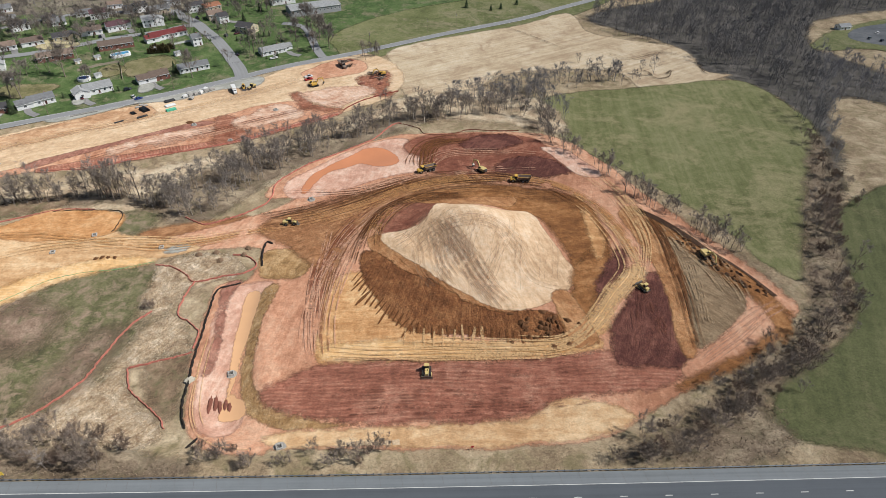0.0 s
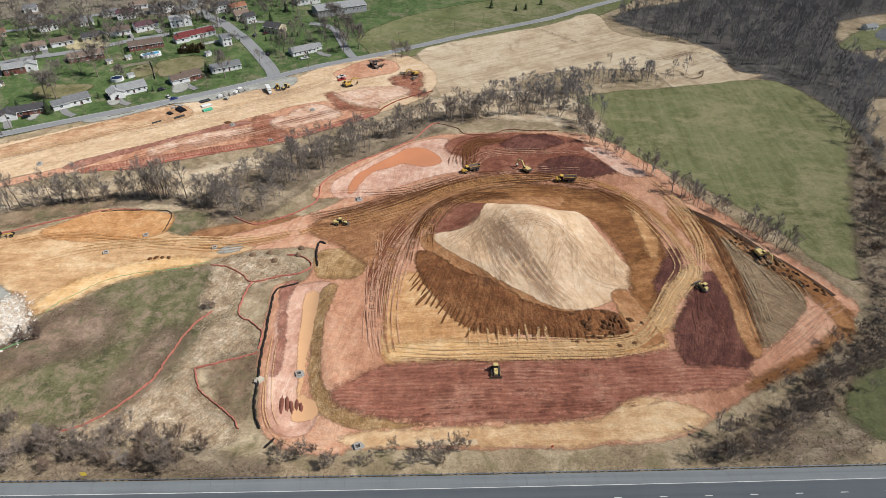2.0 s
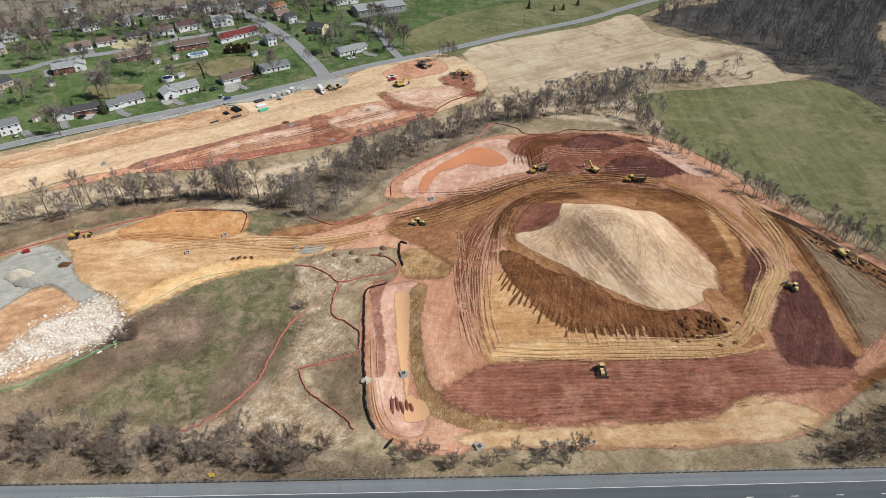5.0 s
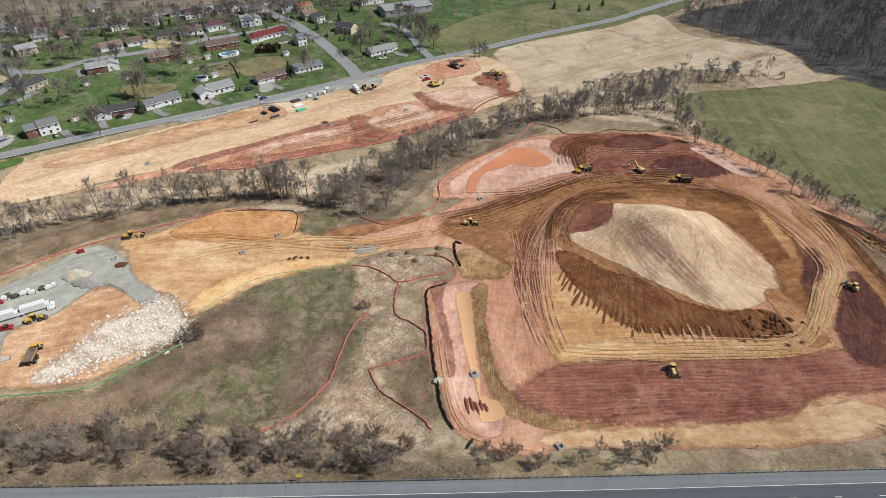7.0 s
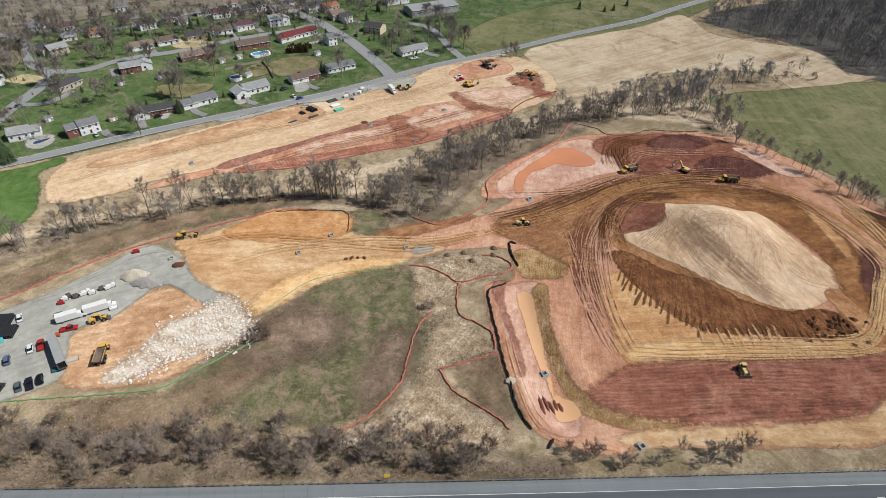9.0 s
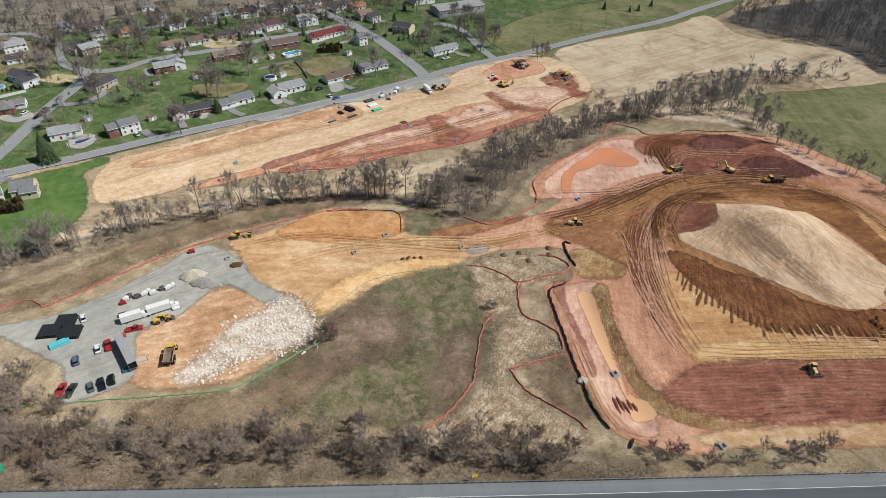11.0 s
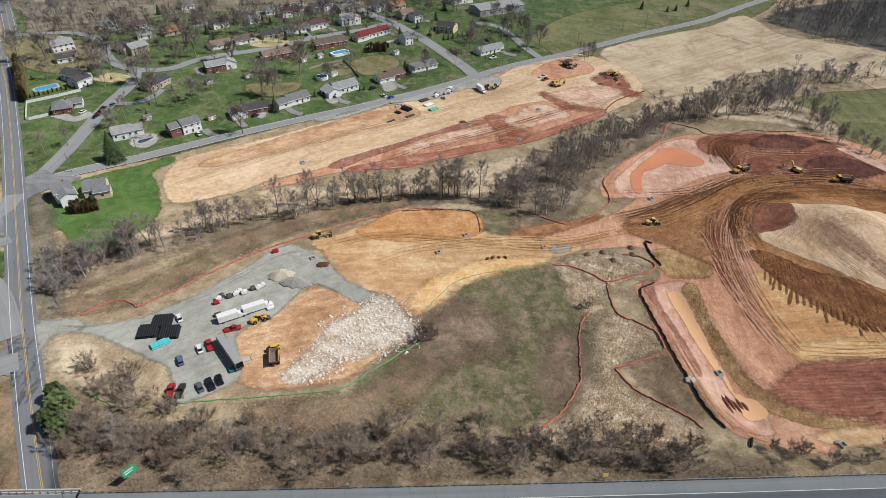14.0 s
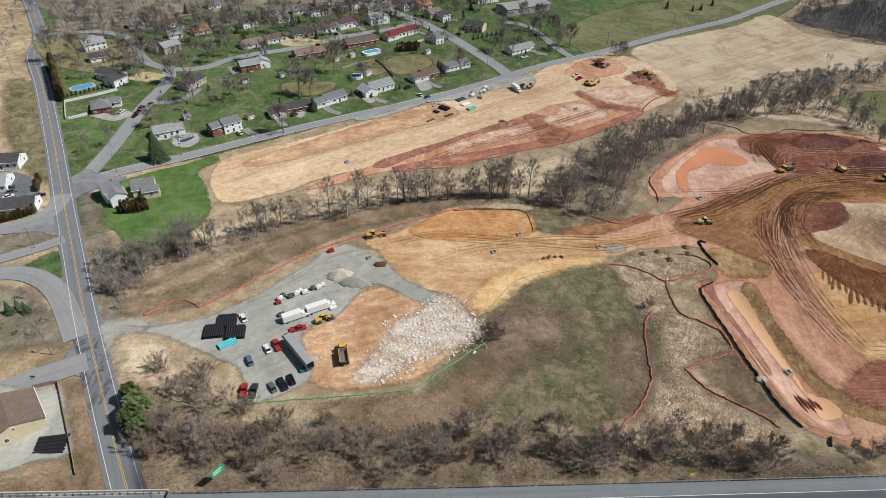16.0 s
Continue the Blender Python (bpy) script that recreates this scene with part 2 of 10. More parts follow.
REDBROWN = soil("red_brown_clay", earth(118, 68, 52), earth(148, 91, 70), earth(184, 128, 102), 0.06, 0.8, (20, 0.5), 0.35, 4.0, 1.4, None, 0.4, 0.3)
SHOULDERSOIL = soil("orange_brown_band", earth(150, 100, 60), earth(188, 134, 88), earth(214, 166, 118), 0.08, 0.7, (120, 0.4), 0.35, 2.0, 0.6, None, 0.4, 0.2)
PADSOIL = soil("tan_pad_soil", earth(184, 142, 98), earth(212, 172, 126), earth(234, 204, 162), 0.03, 0.5, (8, 0.25), 0.22, 3.0, 0.9, None, 0, 0.2, 0.6)
PALEFLOOR = soil("pale_pink_floor", earth(190, 140, 112), earth(224, 186, 158), earth(242, 216, 194), 0.08, 0.6, (20, 0.5), 0.25, 7.0, 1.6, (22, 2.2, 0.35), 0, 0.3, 0.7)
PARK = grass("park_turf", lin(88, 92, 48), lin(112, 115, 64), lin(140, 136, 88), lin(150, 138, 102), 0.02, 0.55, 3, 1.2)
CREEKFLOOR = grass("creek_litter", lin(156, 126, 96), lin(208, 178, 142), lin(240, 218, 184), lin(156, 136, 100), 0.06, 0.56, 6, 3.0)
GREYLITTER = grass("grey_litter", lin(104, 90, 76), lin(134, 119, 102), lin(170, 154, 132), lin(112, 110, 78), 0.05, 0.54, 6, 3.0)
SANDBAND = soil("pale_yellow_sand", earth(206, 158, 100), earth(234, 192, 134), earth(246, 216, 170), 0.04, 0.5, (3, 0.5), 0.22, 4.0, 1.8, None, 0, 0.3, 0.7)
SANDY = soil("sandy_loam", lin(194, 157, 117), lin(221, 187, 144), lin(239, 212, 174), 0.025, 0.4, (32, 0.3), 0.2, 2.5, 0.9, None, 0, 0.15, 0.6)
YARDSOIL = soil("orange_tan_soil", earth(172, 130, 94), earth(202, 159, 120), earth(230, 198, 160), 0.05, 0.6, (20, 0.3), 0.25, 3.5, 1.2, None, 0, 0.2, 0.7)
GRAYBROWN = soil("grey_brown_till", earth(116, 94, 70), earth(142, 118, 90), earth(176, 152, 120), 0.04, 0.7, (128, 0.5), 0.25, 2.0, 0.5, None, 0, 0.7)
GRAVEL = soil("grey_gravel", lin(146, 146, 136), lin(166, 166, 156), lin(186, 184, 172), 0.04, 1.5, (30, 0.3), 0.08, 2.0, 0.8, None, 0, 0.25, 0.35)
RUBBLEBED = soil("rubble_bed", lin(190, 162, 132), lin(222, 202, 176), lin(248, 238, 222), 0.2, 1.2, None, 0.3, 6.0, 2.0, None, 0.6)


def water(name, colour, rough):
    n = Nodes(name, rough)
    v = n.noise(n.position(), 0.06, 4, 0.6)
    n.colour(n.ramp(v, [(0.35, tuple(c * 0.9 for c in colour[:3]) + (1,)), (0.65, colour)]))
    n.bsdf.inputs["Specular IOR Level"].default_value = 0.5
    n.ragged(1.6, 0.25)
    return n.mat


DARKPINK = soil("dull_plum_pink", earth(140, 92, 76), earth(166, 114, 96), earth(196, 146, 124), 0.08, 0.8, (80, 0.4), 0.3, 1.8, 0.6, None, 0.3, 0.2, 0.9)
ORANGEPAD = soil("fresh_orange_sand", earth(180, 126, 76), earth(208, 154, 100), earth(228, 182, 130), 0.07, 0.6, (6, 0.3), 0.25, 2.5, 0.8, None, 0.3, 0.25, 0.8)
HATCHED = soil("rilled_red_bank", earth(150, 88, 68), earth(192, 132, 106), earth(222, 172, 146), 0.08, 0.6, (118, 1.1), 0.4, 2.0, 0.7, (118, 1.6, 0.5), 0.3, 0.4)
HAULSOIL = soil("brown_haul_soil", earth(126, 84, 52), earth(166, 116, 77), earth(204, 155, 111), 0.05, 0.7, (40, 0.4), 0.35, 3.5, 1.6, None, 0.3, 0.3)
DRYLAWN = grass("dry_lawn", lin(168, 148, 104), lin(200, 180, 134), lin(222, 204, 164), lin(150, 140, 90), 0.06, 0.56, 3, 1.0)
OLIVETURF = grass("olive_turf", lin(96, 92, 54), lin(124, 116, 72), lin(150, 138, 96), lin(150, 132, 98), 0.06, 0.54, 3, 1.0)
PAVED = soil("junction_asphalt", lin(112, 114, 117), lin(130, 132, 134), lin(146, 147, 148), 0.05, 1.5, None, 0.05, 0.6, 0.2, None, 0, 0.1, 0.3)
GREENLAWN = grass("fresh_lawn", lin(64, 92, 34), lin(86, 116, 46), lin(110, 136, 64), lin(122, 128, 74), 0.05, 0.60, 3, 1.0)
SILT = water("silty_water", earth(236, 186, 138), 0.25)
ORANGE = water("orange_water", earth(222, 148, 104), 0.25)

def ramp(a, b, v):
    s = np.clip((v - a) / (b - a), 0, 1)
    return s * s * (3 - 2 * s)


def rail_y(x):
    """Where the highway's guardrail runs."""
    return 94 + 0.03 * x + 0.00003 * np.clip(x, -700, 700) ** 2


def blob(x, y, cx, cy, rx, ry, turn=0.0):
    c, s = math.cos(math.radians(turn)), math.sin(math.radians(turn))
    u, v = (x - cx) * c + (y - cy) * s, (y - cy) * c - (x - cx) * s
    return np.exp(-(u / rx) ** 2 - (v / ry) ** 2)


def ridge(x, y, path, tall, wide):
    """A bank (or, with a negative height, a cut) that follows a line."""
    best = np.full(np.shape(x), 1e9)
    for (ax, ay), (bx, by) in zip(path, path[1:]):
        ux, uy = bx - ax, by - ay
        s = np.clip(((x - ax) * ux + (y - ay) * uy) / (ux * ux + uy * uy), 0, 1)
        best = np.minimum(best, (x - ax - s * ux) ** 2 + (y - ay - s * uy) ** 2)
    return tall * np.exp(-best / wide ** 2)


def terrain(x, y):
    """The height of the land: flat valley, highway bank with its underpass, rising village, stockpile."""
    x, y = np.asarray(x, float), np.asarray(y, float)
    d = y - rail_y(x)
    gap = np.abs(x + 281 - 0.6 * (95 - y))
    bank = 4.0 * (1 - ramp(3, 20, d)) * ramp(-70, -40, d) * ramp(9, 15, gap)
    beyond = (x + 194) * -0.56 + (y - 350) * 0.83
    h = bank + 0.055 * np.clip(beyond - 6, 0, 140)
    h = h + 9.5 * blob(x, y, 6, 213, 24, 16, 8) + 3.0 * blob(x, y, 14, 190, 34, 22) + 1.2 * blob(x, y, 10, 180, 62, 55) ** 0.5 * ramp(240, 170, y) * ramp(102, 120, y)
    h = h + 2.6 * blob(x, y, 21, 200, 15, 18, 20) - 1.0 * blob(x, y, -8, 199, 12, 13)
    h = h + 1.8 * blob(x, y, 40, 285, 22, 12) + 1.4 * blob(x, y, 62, 262, 24, 10)
    h = h + ridge(x, y, ((87, 242), (105, 218), (117, 192), (127, 172)), -1.8, 2.6)
    h = h + ridge(x, y, ((81, 240), (100, 212), (111, 186), (117, 169)), 0.9, 2.2)
    h = h + ridge(x, y, ((-74, 172), (-71, 138), (-67, 116)), -1.6, 6)
    h = h + ridge(x, y, ((-86, 172), (-83, 138), (-79, 116), (-70, 106), (-57, 103)), 1.3, 3.2)
    h = h + ridge(x, y, ((-68, 172), (-65, 143), (-58, 124), (-44, 113)), 1.2, 3.5)
    h = h + ridge(x, y, ((-81, 247), (-70, 270), (-43, 292), (-22, 289)), 1.0, 3.5)
    h = h + ridge(x, y, ((-57, 266), (-43, 276), (-31, 281)), -0.9, 10)
    h = h + ridge(x, y, ((-204, 188), (-180, 171), (-167, 164)), 1.5, 8)
    h = h + ridge(x, y, ((-57, 197), (-54, 189), (-57, 182)), 1.0, 3.0)
    h = h + ridge(x, y, ((-28, 223), (-18, 229), (-8, 225)), 1.8, 6)
    h = h + ridge(x, y, ((-44, 135), (-6, 136), (32, 138)), -0.5, 3)
    h = h + ridge(x, y, ((-285, 241), (-233, 265), (-159, 283), (-65, 333)), -0.8, 5)
    h = h + ridge(x, y, ((-27, 206), (-8, 186), (12, 170), (27, 162)), 1.2, 4)
    return h


# ---- ground ----
def steps(lo, hi, fine, far):
    """Grid lines that are even within lo to hi and widen towards far."""
    mid = list(np.arange(lo, hi + 0.1, fine))
    grow, a, b = fine, lo, hi
    below, above = [], []
    while b < far:
        grow *= 1.25
        a, b = a - grow, b + grow
        below.append(a), above.append(b)
    return np.array(below[::-1] + mid + above)


XS, YS = steps(-460, 290, 2.0, 4200), steps(78, 500, 2.0, 4200)


GX, GY = np.meshgrid(XS, YS, indexing="ij")
LAND = terrain(GX, GY)
XL, YL, LL = XS.tolist(), YS.tolist(), LAND.tolist()


def level(x, y):
    """The land's height at one place, read from its grid."""
    i = min(max(bisect(XL, x) - 1, 0), len(XL) - 2)
    j = min(max(bisect(YL, y) - 1, 0), len(YL) - 2)
    u, v = (x - XL[i]) / (XL[i + 1] - XL[i]), (y - YL[j]) / (YL[j + 1] - YL[j])
    return (LL[i][j] * (1 - u) + LL[i + 1][j] * u) * (1 - v) + (LL[i][j + 1] * (1 - u) + LL[i + 1][j + 1] * u) * v


def levels(x, y):
    """The land's grid heights at many places."""
    i = np.clip(np.searchsorted(XS, x, "right") - 1, 0, len(XS) - 2)
    j = np.clip(np.searchsorted(YS, y, "right") - 1, 0, len(YS) - 2)
    u, v = (x - XS[i]) / (XS[i + 1] - XS[i]), (y - YS[j]) / (YS[j + 1] - YS[j])
    return (LAND[i, j] * (1 - u) + LAND[i + 1, j] * u) * (1 - v) + (LAND[i, j + 1] * (1 - u) + LAND[i + 1, j + 1] * u) * v


def bisect(values, x):
    lo, hi = 0, len(values)
    while lo < hi:
        mid = (lo + hi) // 2
        if x < values[mid]:
            hi = mid
        else:
            lo = mid + 1
    return lo


def sheet(name, keep, lift, material, edge=None):
    """The cells of the land's grid where keep is true, as one mesh."""
    ii, jj = np.nonzero(keep)
    ny = len(YS)
    quads = np.stack([ii * ny + jj, (ii + 1) * ny + jj, (ii + 1) * ny + jj + 1, ii * ny + jj + 1], 1)
    used, flat = np.unique(quads, return_inverse=True)
    xi, yi = used // ny, used % ny
    x, y = XS[xi], YS[yi]
    co = np.stack([x, y, LAND[xi, yi] + lift], 1)
    me = bpy.data.meshes.new(name)
    me.from_pydata(co.tolist(), [], flat.reshape(-1, 4).tolist())
    me.polygons.foreach_set("use_smooth", [True] * len(me.polygons))
    at = me.attributes.new("edge", "FLOAT", "POINT")
    at.data.foreach_set("value", np.full(len(used), 50.0) if edge is None else edge[xi, yi])
    me.materials.append(material)
    return new(name, me)


def curve_points(pts, closed, each=8):
    """A smooth line through the given corners."""
    p = np.array(pts, float)
    n = len(p)
    out = []
    for i in range(n if closed else n - 1):
        q = [p[k % n] if closed else p[min(max(k, 0), n - 1)] for k in (i - 1, i, i + 1, i + 2)]
        for s in np.arange(each) / each:
            out.append(0.5 * (2 * q[1] + (q[2] - q[0]) * s + (2 * q[0] - 5 * q[1] + 4 * q[2] - q[3]) * s * s + (3 * q[1] - q[0] - 3 * q[2] + q[3]) * s ** 3))
    if not closed:
        out.append(p[-1])
    return np.array(out)


def inside_depth(line, x, y):
    """Distance to a closed line, positive within it."""
    best, inside = np.full(x.shape, 1e9), np.zeros(x.shape, bool)
    for (ax, ay), (bx, by) in zip(line, np.roll(line, -1, 0)):
        ux, uy = bx - ax, by - ay
        s = np.clip(((x - ax) * ux + (y - ay) * uy) / (ux * ux + uy * uy + 1e-9), 0, 1)
        best = np.minimum(best, (x - ax - s * ux) ** 2 + (y - ay - s * uy) ** 2)
        inside ^= ((ay > y) != (by > y)) & (x < ux * (y - ay) / (uy if abs(uy) > 1e-9 else 1e-9) + ax)
    return np.where(inside, 1, -1) * np.sqrt(best)


LIFT = [0.0]


def patch(name, outline, material, label, category, each=6):
    """A stretch of ground of its own kind, laid a little above those before it."""
    LIFT[0] += 0.004
    line = curve_points(outline, True, each)
    lo, hi = line.min(0) - 12, line.max(0) + 12
    i0, i1 = np.searchsorted(XS, lo[0]) - 1, np.searchsorted(XS, hi[0]) + 1
    j0, j1 = max(np.searchsorted(YS, lo[1]) - 1, 0), np.searchsorted(YS, hi[1]) + 1
    gx, gy = np.meshgrid(XS[i0:i1], YS[j0:j1], indexing="ij")
    e = np.full((len(XS), len(YS)), -99.0)
    e[i0:i1, j0:j1] = inside_depth(line, gx, gy)
    v = e > -5.0
    keep = v[:-1, :-1] | v[1:, :-1] | v[:-1, 1:] | v[1:, 1:]
    return tagged(sheet(name, keep, 0.02 + LIFT[0], material, e), label, category, "", "structure")


ground = sheet("ground", np.ones((len(XS) - 1, len(YS) - 1), bool), 0.0, STRAW)
tagged(ground, "valley floor of dry straw-coloured winter grass", "ground", "", "structure")

# the wider land
patch("lawn", [(-365.4, 246.5), (-343.3, 256.4), (-295.9, 281.9), (-241.9, 317.9), (-176.6, 358.8), (-121.4, 402.8), (-54.7, 437.7), (17.7, 477.8), (89.1, 540.3), (135.0, 610.6), (-226.1, 658.7), (-546.5, 644.7), (-450.5, 396.2), (-396.9, 304.4)], LAWN, "mown green lawns between the village houses", "lawn")
patch("park_lawn", [(-89.6, 468.9), (-38.1, 528.6), (77.7, 588.5), (152.9, 589.4), (106.7, 526.6), (33.6, 477.4), (-37.4, 434.1), (-70.8, 416.3), (-82.2, 438.4)], PARK, "dull yellow-green park turf", "lawn")
patch("woodland_floor", [(115.0, 520.0), (228.4, 579.4), (441.2, 628.3), (396.0, 551.8), (302.5, 510.2), (268.2, 456.4), (273.3, 428.8), (288.0, 394.5), (297.5, 361.8), (271.1, 340.8), (245.4, 355.6), (222.0, 332.8), (206.9, 290.7), (185.6, 245.5), (193.7, 284.4), (203.3, 310.7), (198.4, 367.9), (169.6, 399.6), (165.3, 450.3)], WOODFLOOR, "brown leaf litter under bare woods", "woodland floor")
patch("woodland_floor", [(-444.9, 407.0), (-477.5, 481.4), (-548.2, 580.0), (-226.1, 658.7), (-218.6, 504.7), (-353.2, 499.9), (-418.5, 442.8)], GREYLITTER, "brown leaf litter under the bare trees behind the village", "woodland floor")
patch("straw_field", [(-44.4, 435.9), (-15.5, 460.6), (56.4, 497.5), (100.0, 529.6), (111.5, 476.3), (167.6, 444.1), (171.5, 399.6), (184.9, 389.5), (126.6, 366.0), (108.7, 399.5), (39.5, 394.4), (12.2, 361.4), (-24.6, 352.6), (-37.2, 404.7)], STUBBLE, "pale straw field with mown rows", "field")
patch("crop_field", [(52.8, 344.4), (76.0, 361.5), (120.6, 370.5), (182.4, 382.7), (199.4, 361.6), (205.0, 314.2), (182.4, 266.7), (151.5, 209.2), (136.3, 181.1), (125.6, 195.3), (116.4, 221.6), (92.8, 257.7), (65.2, 292.8)], FIELD, "green field of young winter crop with drill rows", "field")
patch("crop_field", [(179.4, 233.3), (255.4, 267.0), (288.7, 210.0), (166.9, 92.0), (121.2, 101.0), (99.5, 107.4), (100.0, 120.2), (109.1, 131.5), (139.8, 152.2), (153.9, 173.1), (163.0, 201.3)], FALLOW, "green crop field bordered by a brushy hedgerow", "field")
patch("creek_floor", [(-248.7, 246.1), (-189.9, 248.9), (-155.5, 265.4), (-116.9, 280.2), (-85.3, 299.6), (-51.5, 328.4), (-26.4, 352.6), (23.0, 365.8), (56.7, 348.6), (64.3, 306.8), (33.7, 317.4), (-11.6, 323.1), (-42.2, 303.1), (-74.2, 274.3), (-88.5, 249.3), (-119.9, 229.5), (-138.8, 224.9), (-208.5, 233.8), (-236.9, 229.0)], CREEKFLOOR, "brown brushy floor of the wooded creek", "woodland floor")
patch("creek_floor", [(-345.9, 206.5), (-320.7, 191.4), (-299.1, 206.7), (-256.2, 228.2), (-206.1, 240.4), (-163.3, 248.2), (-122.4, 264.6), (-137.6, 238.3), (-169.1, 240.6), (-205.6, 230.8), (-240.0, 221.6), (-269.9, 202.8), (-291.5, 184.4), (-306.7, 159.1), (-320.7, 159.1)], CREEKFLOOR, "brown brushy floor of the wooded creek", "woodland floor")
patch("creek_wood_floor", [(-313.8, 184.5), (-286.8, 203.1), (-256.0, 216.3), (-212.6, 232.7), (-171.8, 240.7), (-140.0, 241.4), (-125.8, 257.1), (-101.2, 277.3), (-59.7, 306.8), (-14.9, 341.3), (-4.9, 329.5), (-39.3, 300.2), (-69.6, 273.7), (-89.0, 252.0), (-106.7, 219.6), (-120.7, 217.0), (-140.2, 230.4), (-171.3, 233.0), (-211.0, 224.5), (-253.0, 207.2), (-281.0, 189.9), (-298.8, 172.8)], BRUSH, "grey-brown leaf litter along the wooded creek", "woodland floor")
patch("hedgerow_floor", [(200.0, 303.8), (188.2, 250.6), (162.7, 205.2), (149.5, 166.8), (134.5, 149.4), (106.3, 129.2), (98.1, 118.1), (98.8, 106.2), (85.5, 98.1), (48.4, 99.2), (64.1, 108.7), (99.1, 133.7), (122.0, 152.0), (137.9, 172.9), (146.7, 201.2)], BRUSH, "brown litter and brush between the fields", "woodland floor")
patch("roadside_brush_floor", [(-263.0, 110.8), (-236.3, 110.8), (-202.9, 110.8), (-168.8, 108.8), (-142.2, 108.8), (-118.5, 104.1), (-86.5, 99.2), (-71.7, 93.5), (-117.7, 92.1), (-193.0, 90.9), (-246.5, 90.1)], BRUSH, "brown litter under the roadside thicket", "woodland floor")
patch("roadside_brush_floor", [(-261.8, 87.5), (-279.8, 115.3), (-285.1, 126.0), (-264.0, 119.4), (-246.5, 111.1), (-216.5, 111.0), (-213.4, 88.8), (-257.4, 88.2)], BRUSH, "brown litter under the roadside thicket", "woodland floor")
patch("green_lawn", [(-349.8, 236.6), (-342.3, 244.5), (-331.7, 256.5), (-309.9, 269.7), (-301.2, 276.1), (-296.9, 271.7), (-302.5, 263.2), (-302.1, 255.9), (-295.3, 244.8), (-288.6, 230.7), (-289.6, 216.4), (-297.1, 201.1), (-307.0, 195.0), (-313.5, 193.0), (-319.6, 207.4), (-334.1, 217.3), (-340.7, 216.2), (-348.1, 230.3)], GREENLAWN, "mown green lawn behind the corner house", "lawn")
patch("meadow", [(-159.5, 164.6), (-153.3, 176.4), (-141.3, 185.0), (-117.2, 187.1), (-114.3, 165.2), (-116.3, 148.0), (-118.8, 132.7), (-123.3, 123.5), (-133.0, 115.9), (-142.7, 111.9), (-165.4, 114.9), (-188.5, 122.3), (-185.5, 135.1), (-172.7, 150.6)], MEADOW, "green and russet meadow inside the silt fences", "meadow")
patch("rough_meadow", [(-223.8, 119.0), (-201.3, 123.4), (-186.1, 125.7), (-172.7, 150.6), (-162.4, 158.5), (-149.0, 150.7), (-167.0, 128.0), (-183.5, 112.8), (-206.2, 110.8)], ROUGH, "russet rough ground at the meadow's edge", "meadow")
patch("reed_bed", [(-115.7, 188.6), (-110.1, 194.1), (-93.9, 195.9), (-82.9, 188.4), (-85.6, 181.4), (-99.0, 174.7), (-103.4, 159.2), (-113.8, 165.2)], REEDS, "flattened pale reeds", "reed bed")
patch("reed_bed", [(-119.7, 123.5), (-111.4, 147.9), (-101.4, 159.2), (-89.8, 147.8), (-88.5, 137.4), (-105.5, 132.7), (-96.8, 119.1), (-84.6, 108.7), (-90.9, 103.9), (-115.4, 106.5), (-134.8, 104.2), (-129.3, 112.9)], REEDS, "flattened pale reeds beside the orange fence", "reed bed")
patch("ditch_bottom", [(-111.8, 154.7), (-108.4, 155.5), (-111.2, 145.1), (-110.8, 134.9), (-112.7, 127.3), (-114.8, 131.3), (-114.4, 142.5)], MEADOW, "green wet ditch bottom beside the fence", "ditch")
patch("russet_turf", [(-167.5, 158.2), (-161.4, 165.7), (-153.1, 163.5), (-143.0, 159.1), (-140.5, 150.6), (-146.0, 141.3), (-157.5, 137.5), (-168.7, 136.3), (-174.7, 142.6)], DEADTURF, "russet dead turf in the meadow", "meadow")
patch("russet_turf", [(-129.2, 137.4), (-122.7, 150.5), (-117.2, 147.8), (-117.5, 137.4), (-120.7, 125.5), (-126.5, 116.8), (-129.7, 125.6)], DEADTURF, "russet dead turf along the silt fence", "meadow")
LIFT[0] -= 0.008  # the turf patches lie apart from all that follows
patch("brown_bank", [(-300.3, 160.2), (-274.8, 166.3), (-248.0, 191.8), (-218.7, 213.5), (-181.4, 230.1), (-182.4, 240.7), (-221.4, 226.2), (-252.4, 205.2), (-278.1, 178.4), (-303.6, 166.2)], ROUGH, "brown grassy bank above the yard", "bank")
patch("green_strip", [(-101.7, 137.5), (-88.8, 140.0), (-85.6, 127.8), (-84.1, 114.8), (-93.2, 121.2)], ROUGH, "thin green turf beside the black filter sock", "meadow")

patch("olive_bank", [(-147.9, 223.5), (-140.5, 227.7), (-131.5, 225.5), (-129.6, 214.2), (-138.7, 207.6), (-144.7, 210.0)], MEADOW, "olive turf beside the orange pad", "bank")
patch("churned_gully", [(-133.3, 211.2), (-116.1, 217.3), (-105.0, 220.5), (-90.9, 223.7), (-89.4, 213.1), (-107.2, 205.4), (-124.4, 204.2)], HAULSOIL, "churned brown gully full of debris", "bare earth")
